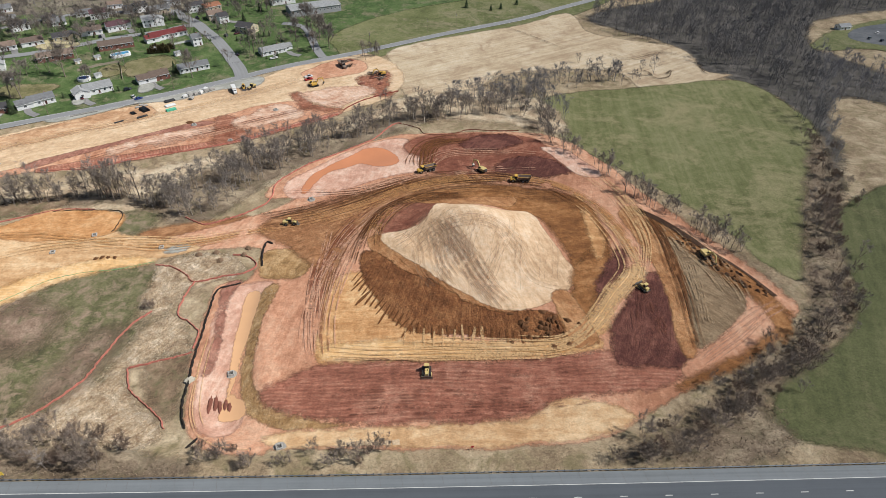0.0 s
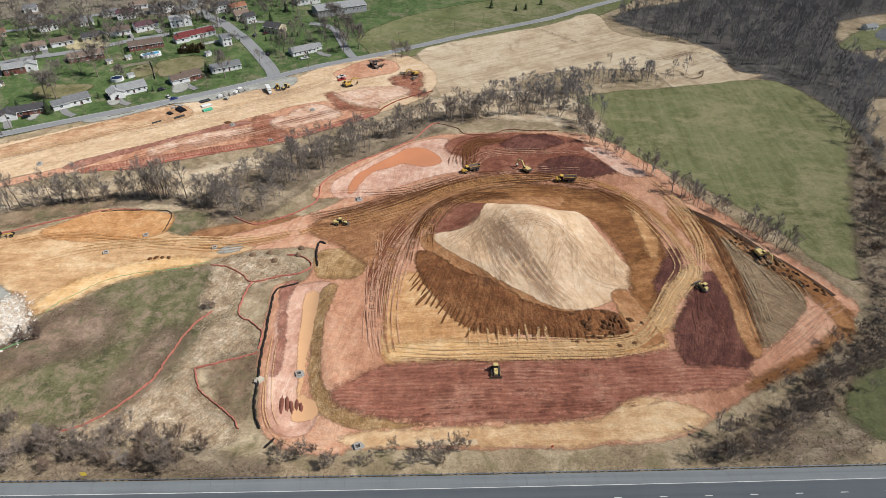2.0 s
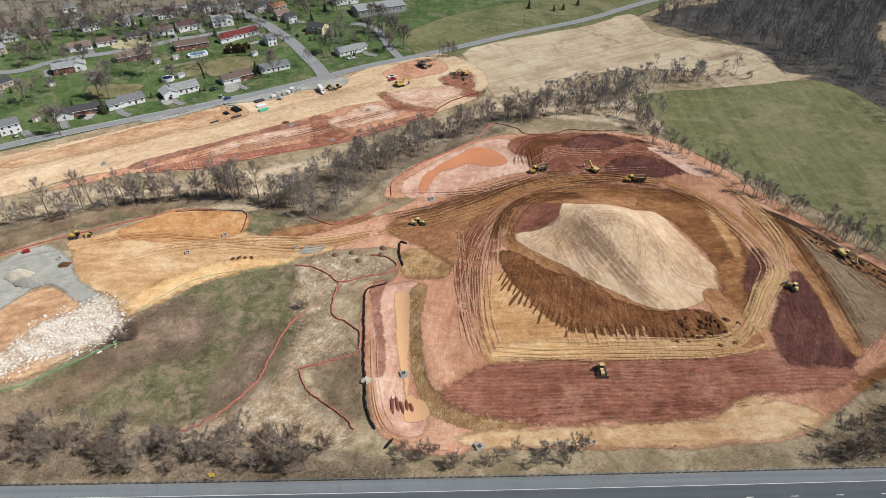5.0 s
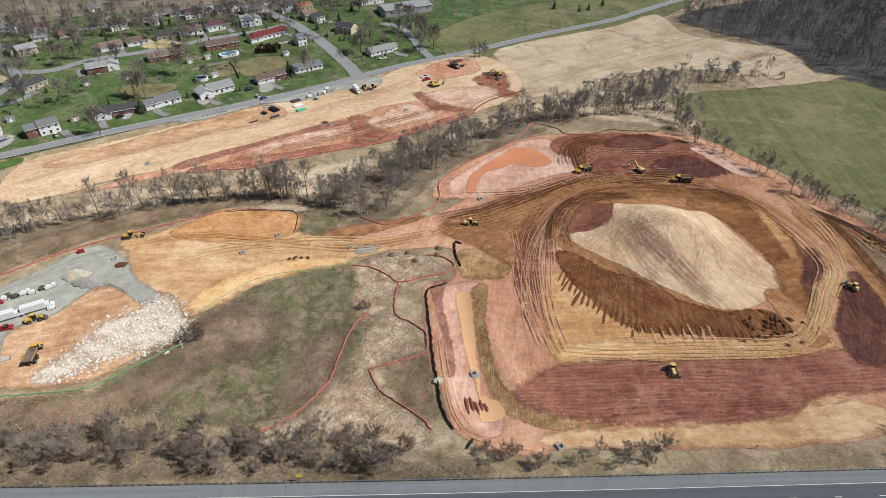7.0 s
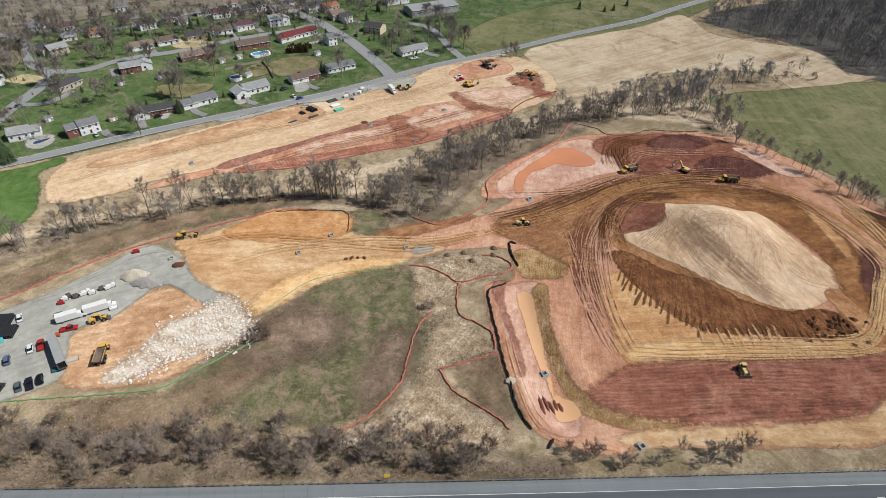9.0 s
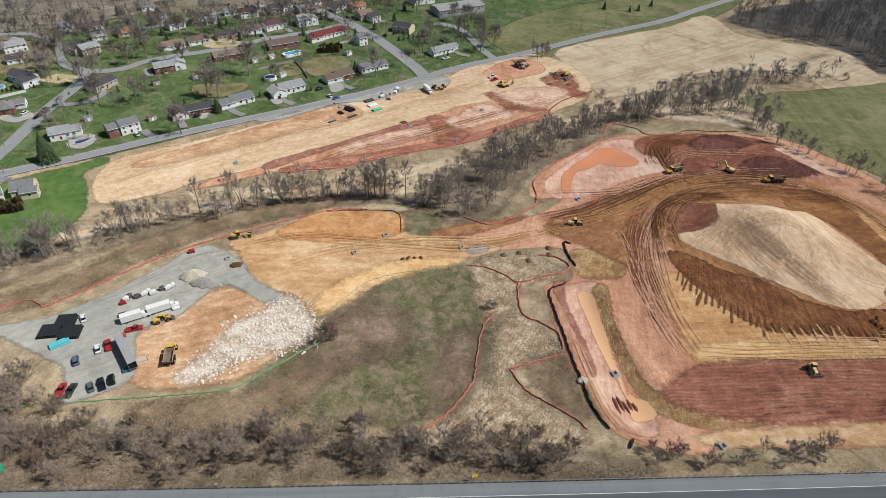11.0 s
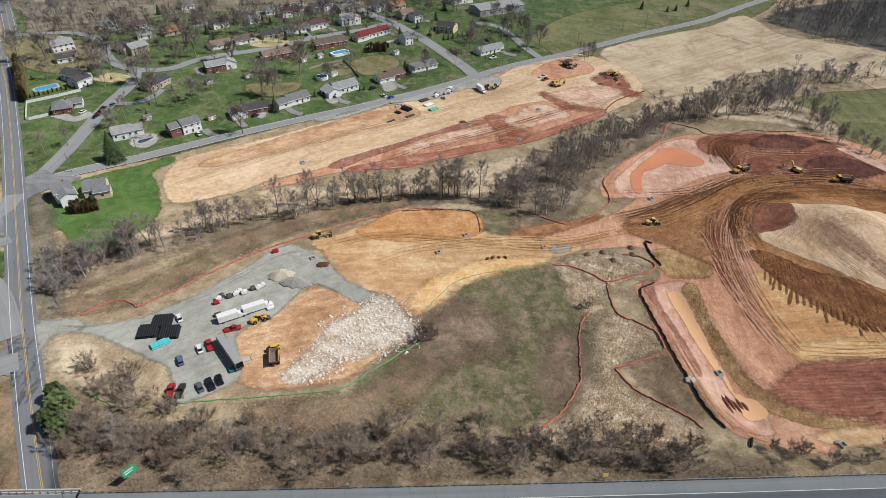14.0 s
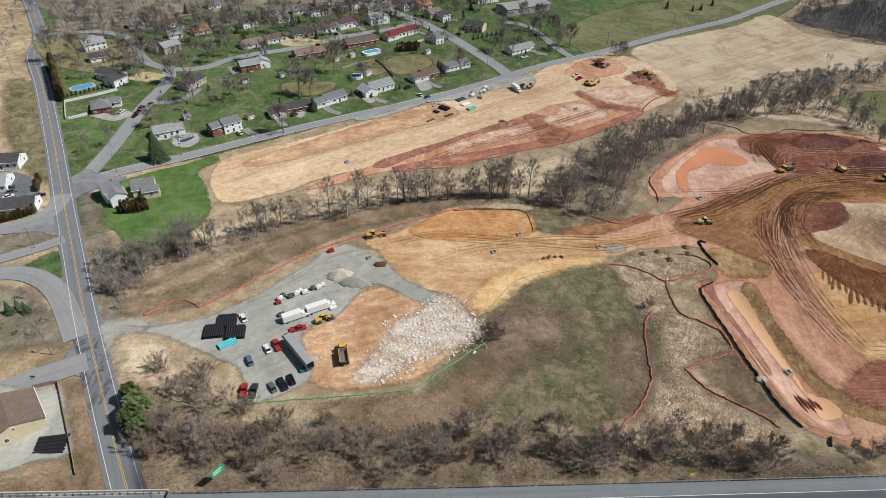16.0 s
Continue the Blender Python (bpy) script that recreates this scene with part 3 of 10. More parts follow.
# the earthworks
patch("bare_subsoil", [(-89.0, 174.1), (-78.7, 178.1), (-76.0, 184.7), (-78.7, 199.7), (-99.8, 198.9), (-118.1, 196.6), (-120.2, 205.7), (-102.6, 215.3), (-84.1, 226.0), (-72.3, 238.3), (-85.5, 238.3), (-84.2, 251.8), (-71.7, 268.8), (-45.9, 291.7), (-27.2, 303.2), (4.3, 306.0), (35.9, 307.4), (56.5, 301.8), (72.8, 283.6), (84.8, 258.7), (95.8, 237.2), (109.0, 214.7), (119.4, 193.0), (127.6, 175.9), (127.7, 164.5), (116.2, 151.4), (96.3, 138.1), (75.3, 126.1), (58.8, 115.2), (41.0, 106.2), (12.1, 102.7), (-28.0, 102.3), (-48.9, 102.9), (-52.8, 99.6), (-61.5, 99.3), (-69.8, 102.1), (-76.9, 108.6), (-80.2, 114.1), (-83.3, 127.1), (-86.8, 147.2)], PINK, "pink and tan bare subsoil of the earthworks", "bare earth")
patch("silt_basin", [(-78.2, 252.0), (-77.4, 243.1), (-73.0, 238.3), (-60.5, 240.3), (-47.7, 247.5), (-35.9, 255.9), (-20.6, 262.5), (-12.6, 267.0), (-14.1, 277.6), (-18.1, 288.3), (-23.6, 298.5), (-34.4, 297.8), (-47.5, 287.2), (-61.3, 274.4), (-71.3, 262.0)], PALE, "pale pink graded basin round an orange pond", "basin")
patch("trench_floor", [(-85.0, 169.9), (-78.5, 176.7), (-67.7, 177.8), (-71.6, 160.3), (-71.5, 138.8), (-70.0, 124.5), (-63.2, 117.6), (-65.5, 106.5), (-74.0, 108.8), (-78.7, 118.0), (-81.3, 136.4)], PALE, "pale pink graded trench bed", "basin")
patch("dark_band", [(-86.0, 172.4), (-84.0, 177.8), (-79.8, 179.0), (-81.3, 175.4), (-81.9, 167.9), (-80.7, 157.5), (-78.9, 145.2), (-77.8, 134.5), (-79.5, 129.8), (-80.5, 139.3), (-82.6, 152.3)], DARKPINK, "dull plum-pink band beside the trench", "bare earth")
patch("grass_strip", [(-71.1, 172.0), (-65.3, 175.9), (-66.1, 158.1), (-64.9, 141.7), (-61.9, 125.4), (-50.9, 117.0), (-38.9, 113.7), (-27.0, 112.8), (-47.4, 110.1), (-57.7, 113.8), (-65.5, 124.2), (-69.5, 138.6)], BANK, "dry grass bank beside the pond", "bank")
patch("grass_knob", [(-76.0, 195.8), (-67.0, 199.6), (-57.4, 196.3), (-54.8, 186.8), (-57.9, 180.2), (-70.0, 179.6), (-74.3, 183.0)], BANK, "dry grass knob left between the cuts", "bank")
patch("sandy_berm", [(-53.2, 108.5), (-27.2, 110.7), (0.1, 112.9), (22.8, 115.0), (33.7, 122.4), (44.3, 122.4), (57.5, 116.2), (41.7, 107.7), (12.4, 103.4), (-27.9, 103.5), (-50.6, 103.6)], PADSOIL, "sandy graded strip along the site's edge", "bare earth")
patch("ochre_apron", [(-45.8, 177.4), (-32.5, 183.7), (-22.9, 164.3), (-4.4, 150.0), (14.4, 146.1), (29.2, 143.6), (47.0, 150.4), (52.4, 143.9), (32.0, 139.7), (-6.3, 137.1), (-28.9, 136.4), (-43.9, 137.0), (-45.4, 155.8)], OCHRE, "ochre sand apron round the stockpile", "bare earth")
patch("pale_sand_band", [(-42.7, 143.8), (-24.4, 146.4), (-5.2, 144.8), (17.6, 143.3), (34.8, 142.9), (45.5, 146.1), (42.1, 142.0), (16.8, 139.5), (-9.9, 137.9), (-28.8, 137.5), (-42.0, 138.4)], SANDBAND, "pale yellow sand band at the apron's edge", "bare earth")
patch("red_clay_pad", [(-57.9, 124.6), (-49.5, 133.6), (-40.1, 136.4), (-10.1, 137.1), (27.9, 138.7), (53.8, 142.6), (74.1, 140.8), (78.2, 133.0), (63.6, 125.9), (33.7, 122.1), (24.8, 116.0), (0.3, 113.9), (-18.5, 112.8), (-40.6, 114.1), (-53.5, 117.8)], RED, "rolled red clay pad with roller rows", "bare earth")
patch("umber_fill", [(-33.6, 215.0), (-25.1, 233.7), (-16.0, 249.6), (11.6, 252.3), (40.5, 247.1), (61.8, 237.3), (67.1, 207.9), (59.5, 177.4), (47.0, 150.4), (33.9, 146.3), (41.3, 164.4), (50.0, 178.5), (46.0, 202.1), (39.0, 220.9), (26.2, 221.5), (-2.7, 228.0), (-24.0, 212.8)], UMBER, "brown fill round the stockpile", "bare earth")
patch("haul_floor", [(-83.0, 216.2), (-53.7, 234.5), (-15.6, 253.8), (12.2, 256.0), (11.4, 250.7), (-16.6, 241.8), (-33.6, 215.0), (-43.5, 195.3), (-45.8, 170.9), (-52.5, 184.1), (-67.0, 199.6)], HAULSOIL, "brown wheel-worn haul floor", "bare earth")
patch("umber_shoulder", [(-34.4, 204.5), (-28.7, 206.3), (-14.2, 190.8), (-0.5, 176.8), (13.3, 164.7), (26.5, 159.7), (33.6, 159.0), (17.0, 157.7), (-0.0, 165.2), (-15.2, 179.2), (-29.8, 193.5)], SHOULDERSOIL, "orange-brown band below the tan stockpile", "stockpile")
patch("brown_slope", [(-35.9, 196.4), (-29.6, 195.7), (-20.9, 186.3), (-10.0, 178.8), (0.3, 170.9), (10.1, 163.7), (19.9, 160.0), (32.3, 160.9), (38.8, 159.8), (41.2, 148.3), (37.1, 144.1), (31.1, 144.5), (25.7, 146.8), (18.0, 147.5), (8.5, 149.3), (-1.3, 149.5), (-11.1, 150.4), (-17.0, 154.2), (-23.0, 159.9), (-27.2, 167.4), (-31.7, 175.4), (-35.1, 183.9)], BROWN, "dark brown churned fill on the stockpile's foot", "stockpile")
patch("plum_heap", [(-31.0, 218.4), (-22.6, 233.0), (-7.8, 227.9), (-5.6, 217.6), (-14.8, 208.9), (-26.9, 205.6)], REDBROWN, "red-brown soil heap", "stockpile")
patch("tan_stockpile", [(-28.8, 205.1), (-12.4, 209.7), (-7.9, 218.9), (-2.0, 229.5), (15.1, 218.1), (34.8, 224.7), (40.8, 209.7), (46.4, 192.2), (49.4, 179.5), (43.1, 170.3), (30.2, 162.0), (21.7, 160.8), (12.3, 164.8), (-2.7, 176.5), (-18.6, 192.0)], TANCAP, "pale tan soil stockpile with dozer tracks", "stockpile")
patch("red_brown_clay", [(-24.3, 287.8), (-18.1, 300.5), (7.2, 304.6), (38.1, 303.0), (52.6, 286.5), (61.0, 263.7), (40.3, 258.4), (12.7, 259.3), (-6.6, 261.4), (-13.2, 265.9), (-15.2, 277.7)], REDBROWN, "red-brown clay crossed by curved wheel marks", "bare earth")
patch("plum_clay", [(22.6, 267.9), (32.4, 275.0), (47.1, 275.9), (56.9, 269.0), (60.7, 260.4), (45.5, 257.1), (26.6, 259.1)], PLUM, "dark plum clay being dug by an excavator", "stockpile")
patch("umber_fill", [(49.7, 184.2), (61.2, 200.3), (66.9, 195.8), (58.1, 175.8), (50.3, 157.5), (50.7, 147.4), (47.0, 146.3), (45.0, 164.6)], UMBER, "brown graded fill beside the stockpile", "bare earth")
patch("plum_clay", [(76.6, 183.3), (81.9, 184.5), (84.8, 178.4), (83.1, 164.0), (82.8, 151.1), (83.3, 138.1), (83.9, 134.7), (77.4, 135.1), (56.8, 137.3), (57.0, 147.5), (59.2, 156.3), (65.7, 168.2), (72.3, 178.0)], PLUM, "dark plum clay being spread by a dozer", "bare earth")
patch("plum_clay", [(66.2, 195.0), (70.8, 201.1), (73.0, 191.5), (69.0, 183.0), (60.7, 171.2), (55.3, 162.5), (57.2, 177.4)], PLUM, "dark plum clay left beside the wheel tracks", "bare earth")
patch("wheel_swath", [(9.7, 142.8), (26.8, 142.0), (40.6, 144.1), (49.3, 147.9), (58.4, 159.1), (64.4, 168.8), (71.6, 177.4), (77.5, 185.8), (74.3, 188.6), (66.7, 179.9), (57.4, 168.6), (49.4, 155.5), (44.0, 149.9), (33.3, 146.1), (17.9, 146.5)], SANDBAND, "pale packed swath of curved wheel tracks", "bare earth")
patch("tilled_wedge", [(87.5, 216.8), (99.1, 204.3), (110.0, 180.2), (109.8, 165.8), (96.7, 151.2), (87.3, 144.4), (81.4, 148.2), (85.7, 175.0)], GRAYBROWN, "grey-brown wedge crossed by wheel marks", "bare earth")
patch("pink_ramp", [(77.4, 135.9), (93.3, 148.4), (111.0, 164.3), (122.3, 167.5), (119.9, 158.5), (102.1, 143.2), (79.6, 131.2)], PINK, "smooth pink clay ramp", "bare earth")
patch("pale_strip", [(47.9, 285.9), (60.0, 286.2), (68.5, 274.0), (74.7, 258.0), (62.6, 259.4), (54.5, 276.2)], PALE, "pale sandy soil below the field's edge", "bare earth")
patch("ochre_bench", [(-3.9, 237.4), (12.0, 238.3), (30.6, 239.1), (25.5, 226.5), (9.0, 223.8), (-2.3, 230.7)], SHOULDERSOIL, "ochre graded bench behind the stockpile", "bare earth")
patch("ochre_streak", [(60.5, 229.2), (63.9, 220.0), (64.6, 199.6), (60.1, 191.5), (59.8, 207.6)], OCHRE, "ochre streak down the brown fill", "bare earth")
patch("umber_lane", [(83.4, 232.2), (90.9, 218.9), (92.1, 188.9), (86.9, 159.5), (84.0, 141.7), (78.9, 143.0), (82.1, 171.6), (80.8, 200.1), (75.9, 225.6)], SHOULDERSOIL, "brown wheel-worn lane beside the wedge", "bare earth")
patch("brown_edge", [(75.1, 129.5), (96.5, 140.1), (116.7, 154.8), (123.7, 162.4), (123.5, 159.4), (112.6, 148.6), (94.0, 135.6), (74.6, 126.5)], UMBER, "brown soil bank outside the ramp", "bare earth")
patch("spoil_bank", [(91.3, 221.5), (103.9, 202.5), (114.2, 188.0), (120.2, 177.2), (122.3, 164.6), (121.4, 154.4), (115.3, 147.2), (116.1, 155.8), (113.9, 169.0), (107.1, 182.2), (98.4, 199.7), (87.8, 216.8)], UMBER, "orange-brown spoil bank behind the trench", "bare earth")
patch("ochre_ramp", [(38.6, 169.5), (45.7, 171.1), (51.2, 151.1), (51.2, 146.3), (42.9, 144.1), (40.3, 158.1)], SHOULDERSOIL, "smooth orange-tan ramp up the stockpile", "bare earth")
patch("plum_ridge", [(6.3, 292.4), (11.2, 299.1), (22.9, 304.6), (36.3, 301.5), (37.1, 289.8), (25.3, 284.1), (12.3, 285.6)], PLUM, "darker plum soil ridge", "stockpile")
patch("silt_pond", [(-76.5, 172.1), (-71.6, 172.9), (-70.6, 157.2), (-69.7, 138.6), (-69.0, 126.8), (-66.8, 123.4), (-63.7, 120.7), (-63.0, 115.9), (-66.7, 114.4), (-70.6, 115.5), (-70.5, 124.4), (-73.0, 138.6), (-75.2, 157.4)], SILT, "still ochre silt water in a trench", "pond")
patch("orange_pond", [(-70.2, 249.4), (-69.5, 241.8), (-67.3, 243.3), (-64.8, 253.8), (-59.7, 263.7), (-49.4, 270.8), (-45.0, 273.1), (-36.4, 268.8), (-28.6, 270.3), (-26.1, 276.1), (-30.1, 284.3), (-35.6, 287.9), (-42.2, 287.9), (-47.9, 283.6), (-52.8, 277.6), (-60.4, 271.2), (-65.9, 263.5), (-68.9, 256.4)], ORANGE, "shallow orange muddy pond", "pond")

# the upper site along the village road
patch("upper_site", [(-283.3, 232.7), (-294.5, 250.9), (-295.1, 271.4), (-273.1, 287.4), (-248.2, 302.0), (-219.4, 322.2), (-181.1, 346.2), (-134.7, 374.9), (-101.6, 413.8), (-64.6, 433.5), (-35.5, 405.9), (-31.1, 371.3), (-43.3, 347.4), (-72.5, 326.2), (-111.7, 299.8), (-153.0, 283.0), (-190.1, 263.5), (-231.6, 261.1), (-257.0, 242.5)], SANDY, "sandy bare earth of the upper building site", "bare earth")
patch("pink_cut", [(-244.4, 250.3), (-224.2, 265.0), (-202.2, 280.5), (-178.3, 295.7), (-155.6, 311.7), (-134.6, 326.7), (-114.0, 342.0), (-93.7, 348.9), (-82.4, 337.6), (-62.4, 335.7), (-80.5, 318.1), (-114.2, 293.8), (-133.5, 287.3), (-161.4, 274.8), (-190.4, 265.2), (-210.0, 262.4), (-233.6, 250.3), (-248.6, 243.6)], PINK, "pink cut bank of the upper site", "bare earth")
patch("rilled_bank", [(-207.4, 266.9), (-190.4, 274.7), (-163.7, 284.3), (-148.2, 289.8), (-132.1, 296.4), (-115.9, 301.2), (-93.8, 316.1), (-69.9, 332.8), (-63.1, 333.0), (-76.9, 319.5), (-114.2, 293.8), (-133.5, 287.3), (-161.4, 274.8), (-190.4, 265.2), (-205.7, 261.2)], HATCHED, "rilled red bank at the upper site's edge", "bare earth")
patch("red_band", [(-219.0, 269.7), (-202.2, 281.6), (-178.2, 297.1), (-158.8, 311.0), (-143.6, 319.8), (-134.0, 318.5), (-146.1, 311.1), (-165.7, 301.2), (-181.4, 289.2), (-202.0, 275.4), (-213.0, 265.8)], DARKPINK, "churned red dirt strip", "bare earth")
patch("red_dirt", [(-132.0, 326.7), (-125.0, 324.5), (-118.5, 314.4), (-112.6, 308.8), (-115.3, 297.9), (-124.2, 292.5), (-130.6, 296.3), (-131.7, 304.6), (-134.9, 314.1)], REDDIRT, "churned red dirt", "bare earth")
patch("red_dirt", [(-60.5, 385.7), (-47.5, 395.9), (-40.4, 394.0), (-38.6, 369.0), (-35.6, 360.1), (-43.7, 354.7), (-51.7, 361.6), (-56.6, 372.4)], REDDIRT, "dug red dirt beside the machines", "bare earth")
patch("red_dirt", [(-99.5, 395.0), (-76.8, 421.0), (-60.3, 414.7), (-57.4, 397.8), (-74.4, 387.4), (-90.4, 383.2)], PINK, "orange-red dug soil under log heaps", "bare earth")
patch("red_dirt", [(-99.0, 357.4), (-93.0, 359.2), (-83.3, 345.7), (-66.9, 338.3), (-73.1, 333.7), (-88.9, 339.1)], REDDIRT, "red spoil ridge beside the pale floor", "bare earth")
patch("pale_floor", [(-123.7, 320.1), (-115.8, 330.8), (-107.8, 342.0), (-98.9, 343.8), (-91.6, 339.0), (-85.0, 329.3), (-95.1, 322.6), (-110.7, 312.6), (-119.1, 310.5)], PALEFLOOR, "pale graded floor", "basin")
patch("pale_floor", [(-92.3, 359.2), (-79.5, 368.4), (-56.1, 371.5), (-46.6, 361.7), (-58.7, 349.4), (-71.1, 339.4), (-83.6, 347.3)], PALEFLOOR, "pale graded floor", "basin")
patch("pale_floor", [(-179.6, 289.3), (-162.5, 302.6), (-144.7, 309.7), (-133.8, 312.7), (-131.5, 305.9), (-144.2, 299.0), (-163.4, 289.6), (-178.6, 283.5)], PALEFLOOR, "pale hatched floor", "basin")
patch("dry_verge", [(-251.4, 296.3), (-228.6, 313.0), (-203.9, 332.7), (-187.3, 342.5), (-177.2, 336.2), (-174.9, 325.4), (-190.6, 314.9), (-212.2, 302.1), (-238.0, 286.2), (-269.6, 268.0), (-283.7, 267.8), (-272.1, 279.7)], YARDSOIL, "orange-tan verge with stacked pipes", "verge")
patch("gravel_shoulder", [(-233.0, 324.7), (-211.0, 342.2), (-183.7, 359.5), (-154.2, 376.4), (-127.0, 388.5), (-121.8, 376.9), (-129.4, 369.4), (-147.8, 365.4), (-166.5, 349.5), (-190.7, 344.1), (-213.5, 326.4), (-229.2, 318.8)], GRAVEL, "grey gravelled verge beside the village road", "verge")

# the yard
patch("ochre_pad", [(-209.9, 163.6), (-201.0, 171.2), (-209.6, 193.0), (-216.5, 203.4), (-205.8, 209.4), (-190.3, 220.1), (-181.2, 228.3), (-165.8, 227.4), (-150.5, 225.7), (-145.5, 211.8), (-117.0, 203.7), (-103.3, 199.7), (-118.1, 192.1), (-141.2, 185.6), (-158.5, 171.2), (-166.4, 162.1), (-174.3, 158.6), (-183.6, 168.6), (-196.7, 171.0)], PADSOIL, "ochre levelled earth pad with wheel tracks", "bare earth")
patch("orange_pad", [(-188.1, 222.4), (-176.0, 227.4), (-148.0, 225.3), (-144.8, 210.9), (-155.1, 206.0), (-174.1, 204.3), (-190.8, 205.5), (-198.9, 211.5)], ORANGEPAD, "fresh orange sand of a levelled pad", "bare earth")
patch("pale_slope", [(-124.9, 193.6), (-119.4, 190.7), (-139.0, 183.5), (-155.5, 175.3), (-164.5, 165.0), (-171.4, 160.5), (-176.3, 162.7), (-167.5, 177.8), (-154.7, 187.0), (-141.1, 192.1)], SANDBAND, "pale sandy fill slope above the meadow", "bare earth")
patch("stone_apron", [(-117.9, 199.7), (-111.2, 202.1), (-108.0, 199.7), (-111.9, 196.6), (-117.3, 195.9)], GRAVEL, "blue-grey stone apron by the haul road", "bare earth")
patch("yard_earth", [(-233.6, 147.9), (-223.1, 159.1), (-212.4, 174.6), (-196.7, 171.0), (-183.6, 168.6), (-171.8, 153.3), (-180.4, 142.6), (-193.4, 130.3), (-210.3, 125.7), (-222.8, 125.8), (-230.4, 132.7)], YARDSOIL, "bare sandy earth beside the yard", "bare earth")
patch("gravel_yard", [(-301.2, 154.7), (-289.8, 155.6), (-274.2, 156.2), (-256.9, 168.1), (-241.2, 184.7), (-229.6, 199.4), (-220.3, 199.4), (-209.1, 190.8), (-200.1, 178.5), (-186.8, 168.8), (-191.6, 165.0), (-210.6, 176.2), (-217.6, 169.8), (-223.1, 159.1), (-234.5, 150.6), (-227.7, 132.7), (-233.4, 125.8), (-244.4, 120.3), (-248.5, 128.1), (-253.3, 135.1), (-265.4, 141.4), (-280.2, 148.4), (-290.7, 150.0), (-297.3, 147.9)], GRAVEL, "compacted grey gravel yard and entrance", "yard")
patch("rubble_bed", [(-214.0, 132.7), (-205.2, 142.6), (-200.3, 156.3), (-191.3, 163.5), (-183.5, 167.2), (-172.9, 154.6), (-173.1, 146.6), (-182.3, 142.6), (-194.7, 137.6), (-204.3, 130.3), (-210.9, 128.0)], RUBBLEBED, "bed of pale crushed rock", "rubble")

# west of the county road
patch("road_verge", [(-441.6, 349.9), (-428.1, 351.1), (-400.1, 304.2), (-369.6, 251.0), (-373.6, 251.8), (-385.1, 260.0), (-399.5, 272.2)], MEADOW, "green and brown verge beside the road", "verge")
patch("green_island", [(-349.1, 186.4), (-345.5, 192.1), (-339.6, 196.5), (-330.8, 180.9), (-330.9, 177.6), (-340.1, 183.6)], LAWN, "small green island between slip roads", "lawn")
patch("brown_island", [(-361.7, 171.1), (-350.7, 173.7), (-338.9, 171.1), (-325.1, 159.1), (-314.1, 145.4), (-323.2, 144.9), (-343.0, 140.3)], GREYLITTER, "brown litter and brush beside the slip road", "verge")
patch("brown_island", [(-379.3, 200.2), (-368.3, 204.9), (-357.3, 210.5), (-348.6, 207.3), (-352.8, 201.8), (-362.7, 195.0), (-373.0, 189.9)], GREYLITTER, "brown planted island between the roads", "verge")
patch("road_verge", [(-303.4, 126.0), (-300.5, 128.3), (-287.3, 109.4), (-276.1, 91.5), (-281.8, 90.8), (-290.0, 103.7)], ROUGH, "dry olive verge beside the county road", "verge")
patch("road_verge", [(-315.4, 96.8), (-299.3, 99.9), (-291.1, 101.6), (-283.7, 91.6), (-309.4, 87.8)], ROUGH, "dry olive grass below the workshop", "verge")
patch("road_verge", [(-351.7, 239.5), (-346.6, 239.5), (-324.9, 206.6), (-310.0, 184.3), (-301.8, 159.1), (-306.7, 159.1), (-326.8, 195.1)], GREYLITTER, "brown brushy verge beside the county road", "verge")
patch("junction", [(-360.5, 256.5), (-357.7, 261.5), (-347.5, 256.2), (-335.5, 255.3), (-342.1, 247.2), (-350.0, 240.0), (-353.8, 232.3), (-363.3, 248.1)], PAVED, "worn grey asphalt of the road junction", "road")
patch("junction", [(-373.7, 214.2), (-363.3, 221.1), (-361.3, 229.8), (-362.7, 239.1), (-349.3, 216.1), (-345.3, 206.3), (-355.0, 210.3), (-370.1, 208.1)], PAVED, "worn grey asphalt of the road junction", "road")
patch("junction", [(-298.7, 127.2), (-301.9, 130.9), (-308.8, 134.0), (-310.3, 146.1), (-303.9, 137.9), (-297.7, 129.0), (-295.9, 124.2)], PAVED, "worn grey asphalt beside the county road", "road")
patch("gravel_entrance", [(-306.4, 155.5), (-301.3, 156.9), (-291.8, 156.9), (-287.2, 153.3), (-289.3, 150.6), (-296.1, 149.6), (-296.8, 145.4), (-290.6, 132.7), (-295.8, 139.2), (-301.3, 147.5)], GRAVEL, "grey gravel entrance to the yard", "yard")
patch("tan_dirt", [(-295.4, 147.4), (-289.4, 150.1), (-281.1, 145.8), (-274.3, 137.7), (-271.0, 130.9), (-273.4, 124.2), (-282.7, 127.8), (-290.7, 137.7)], CREEKFLOOR, "bare tan dirt mound beside the yard entrance", "bare earth")


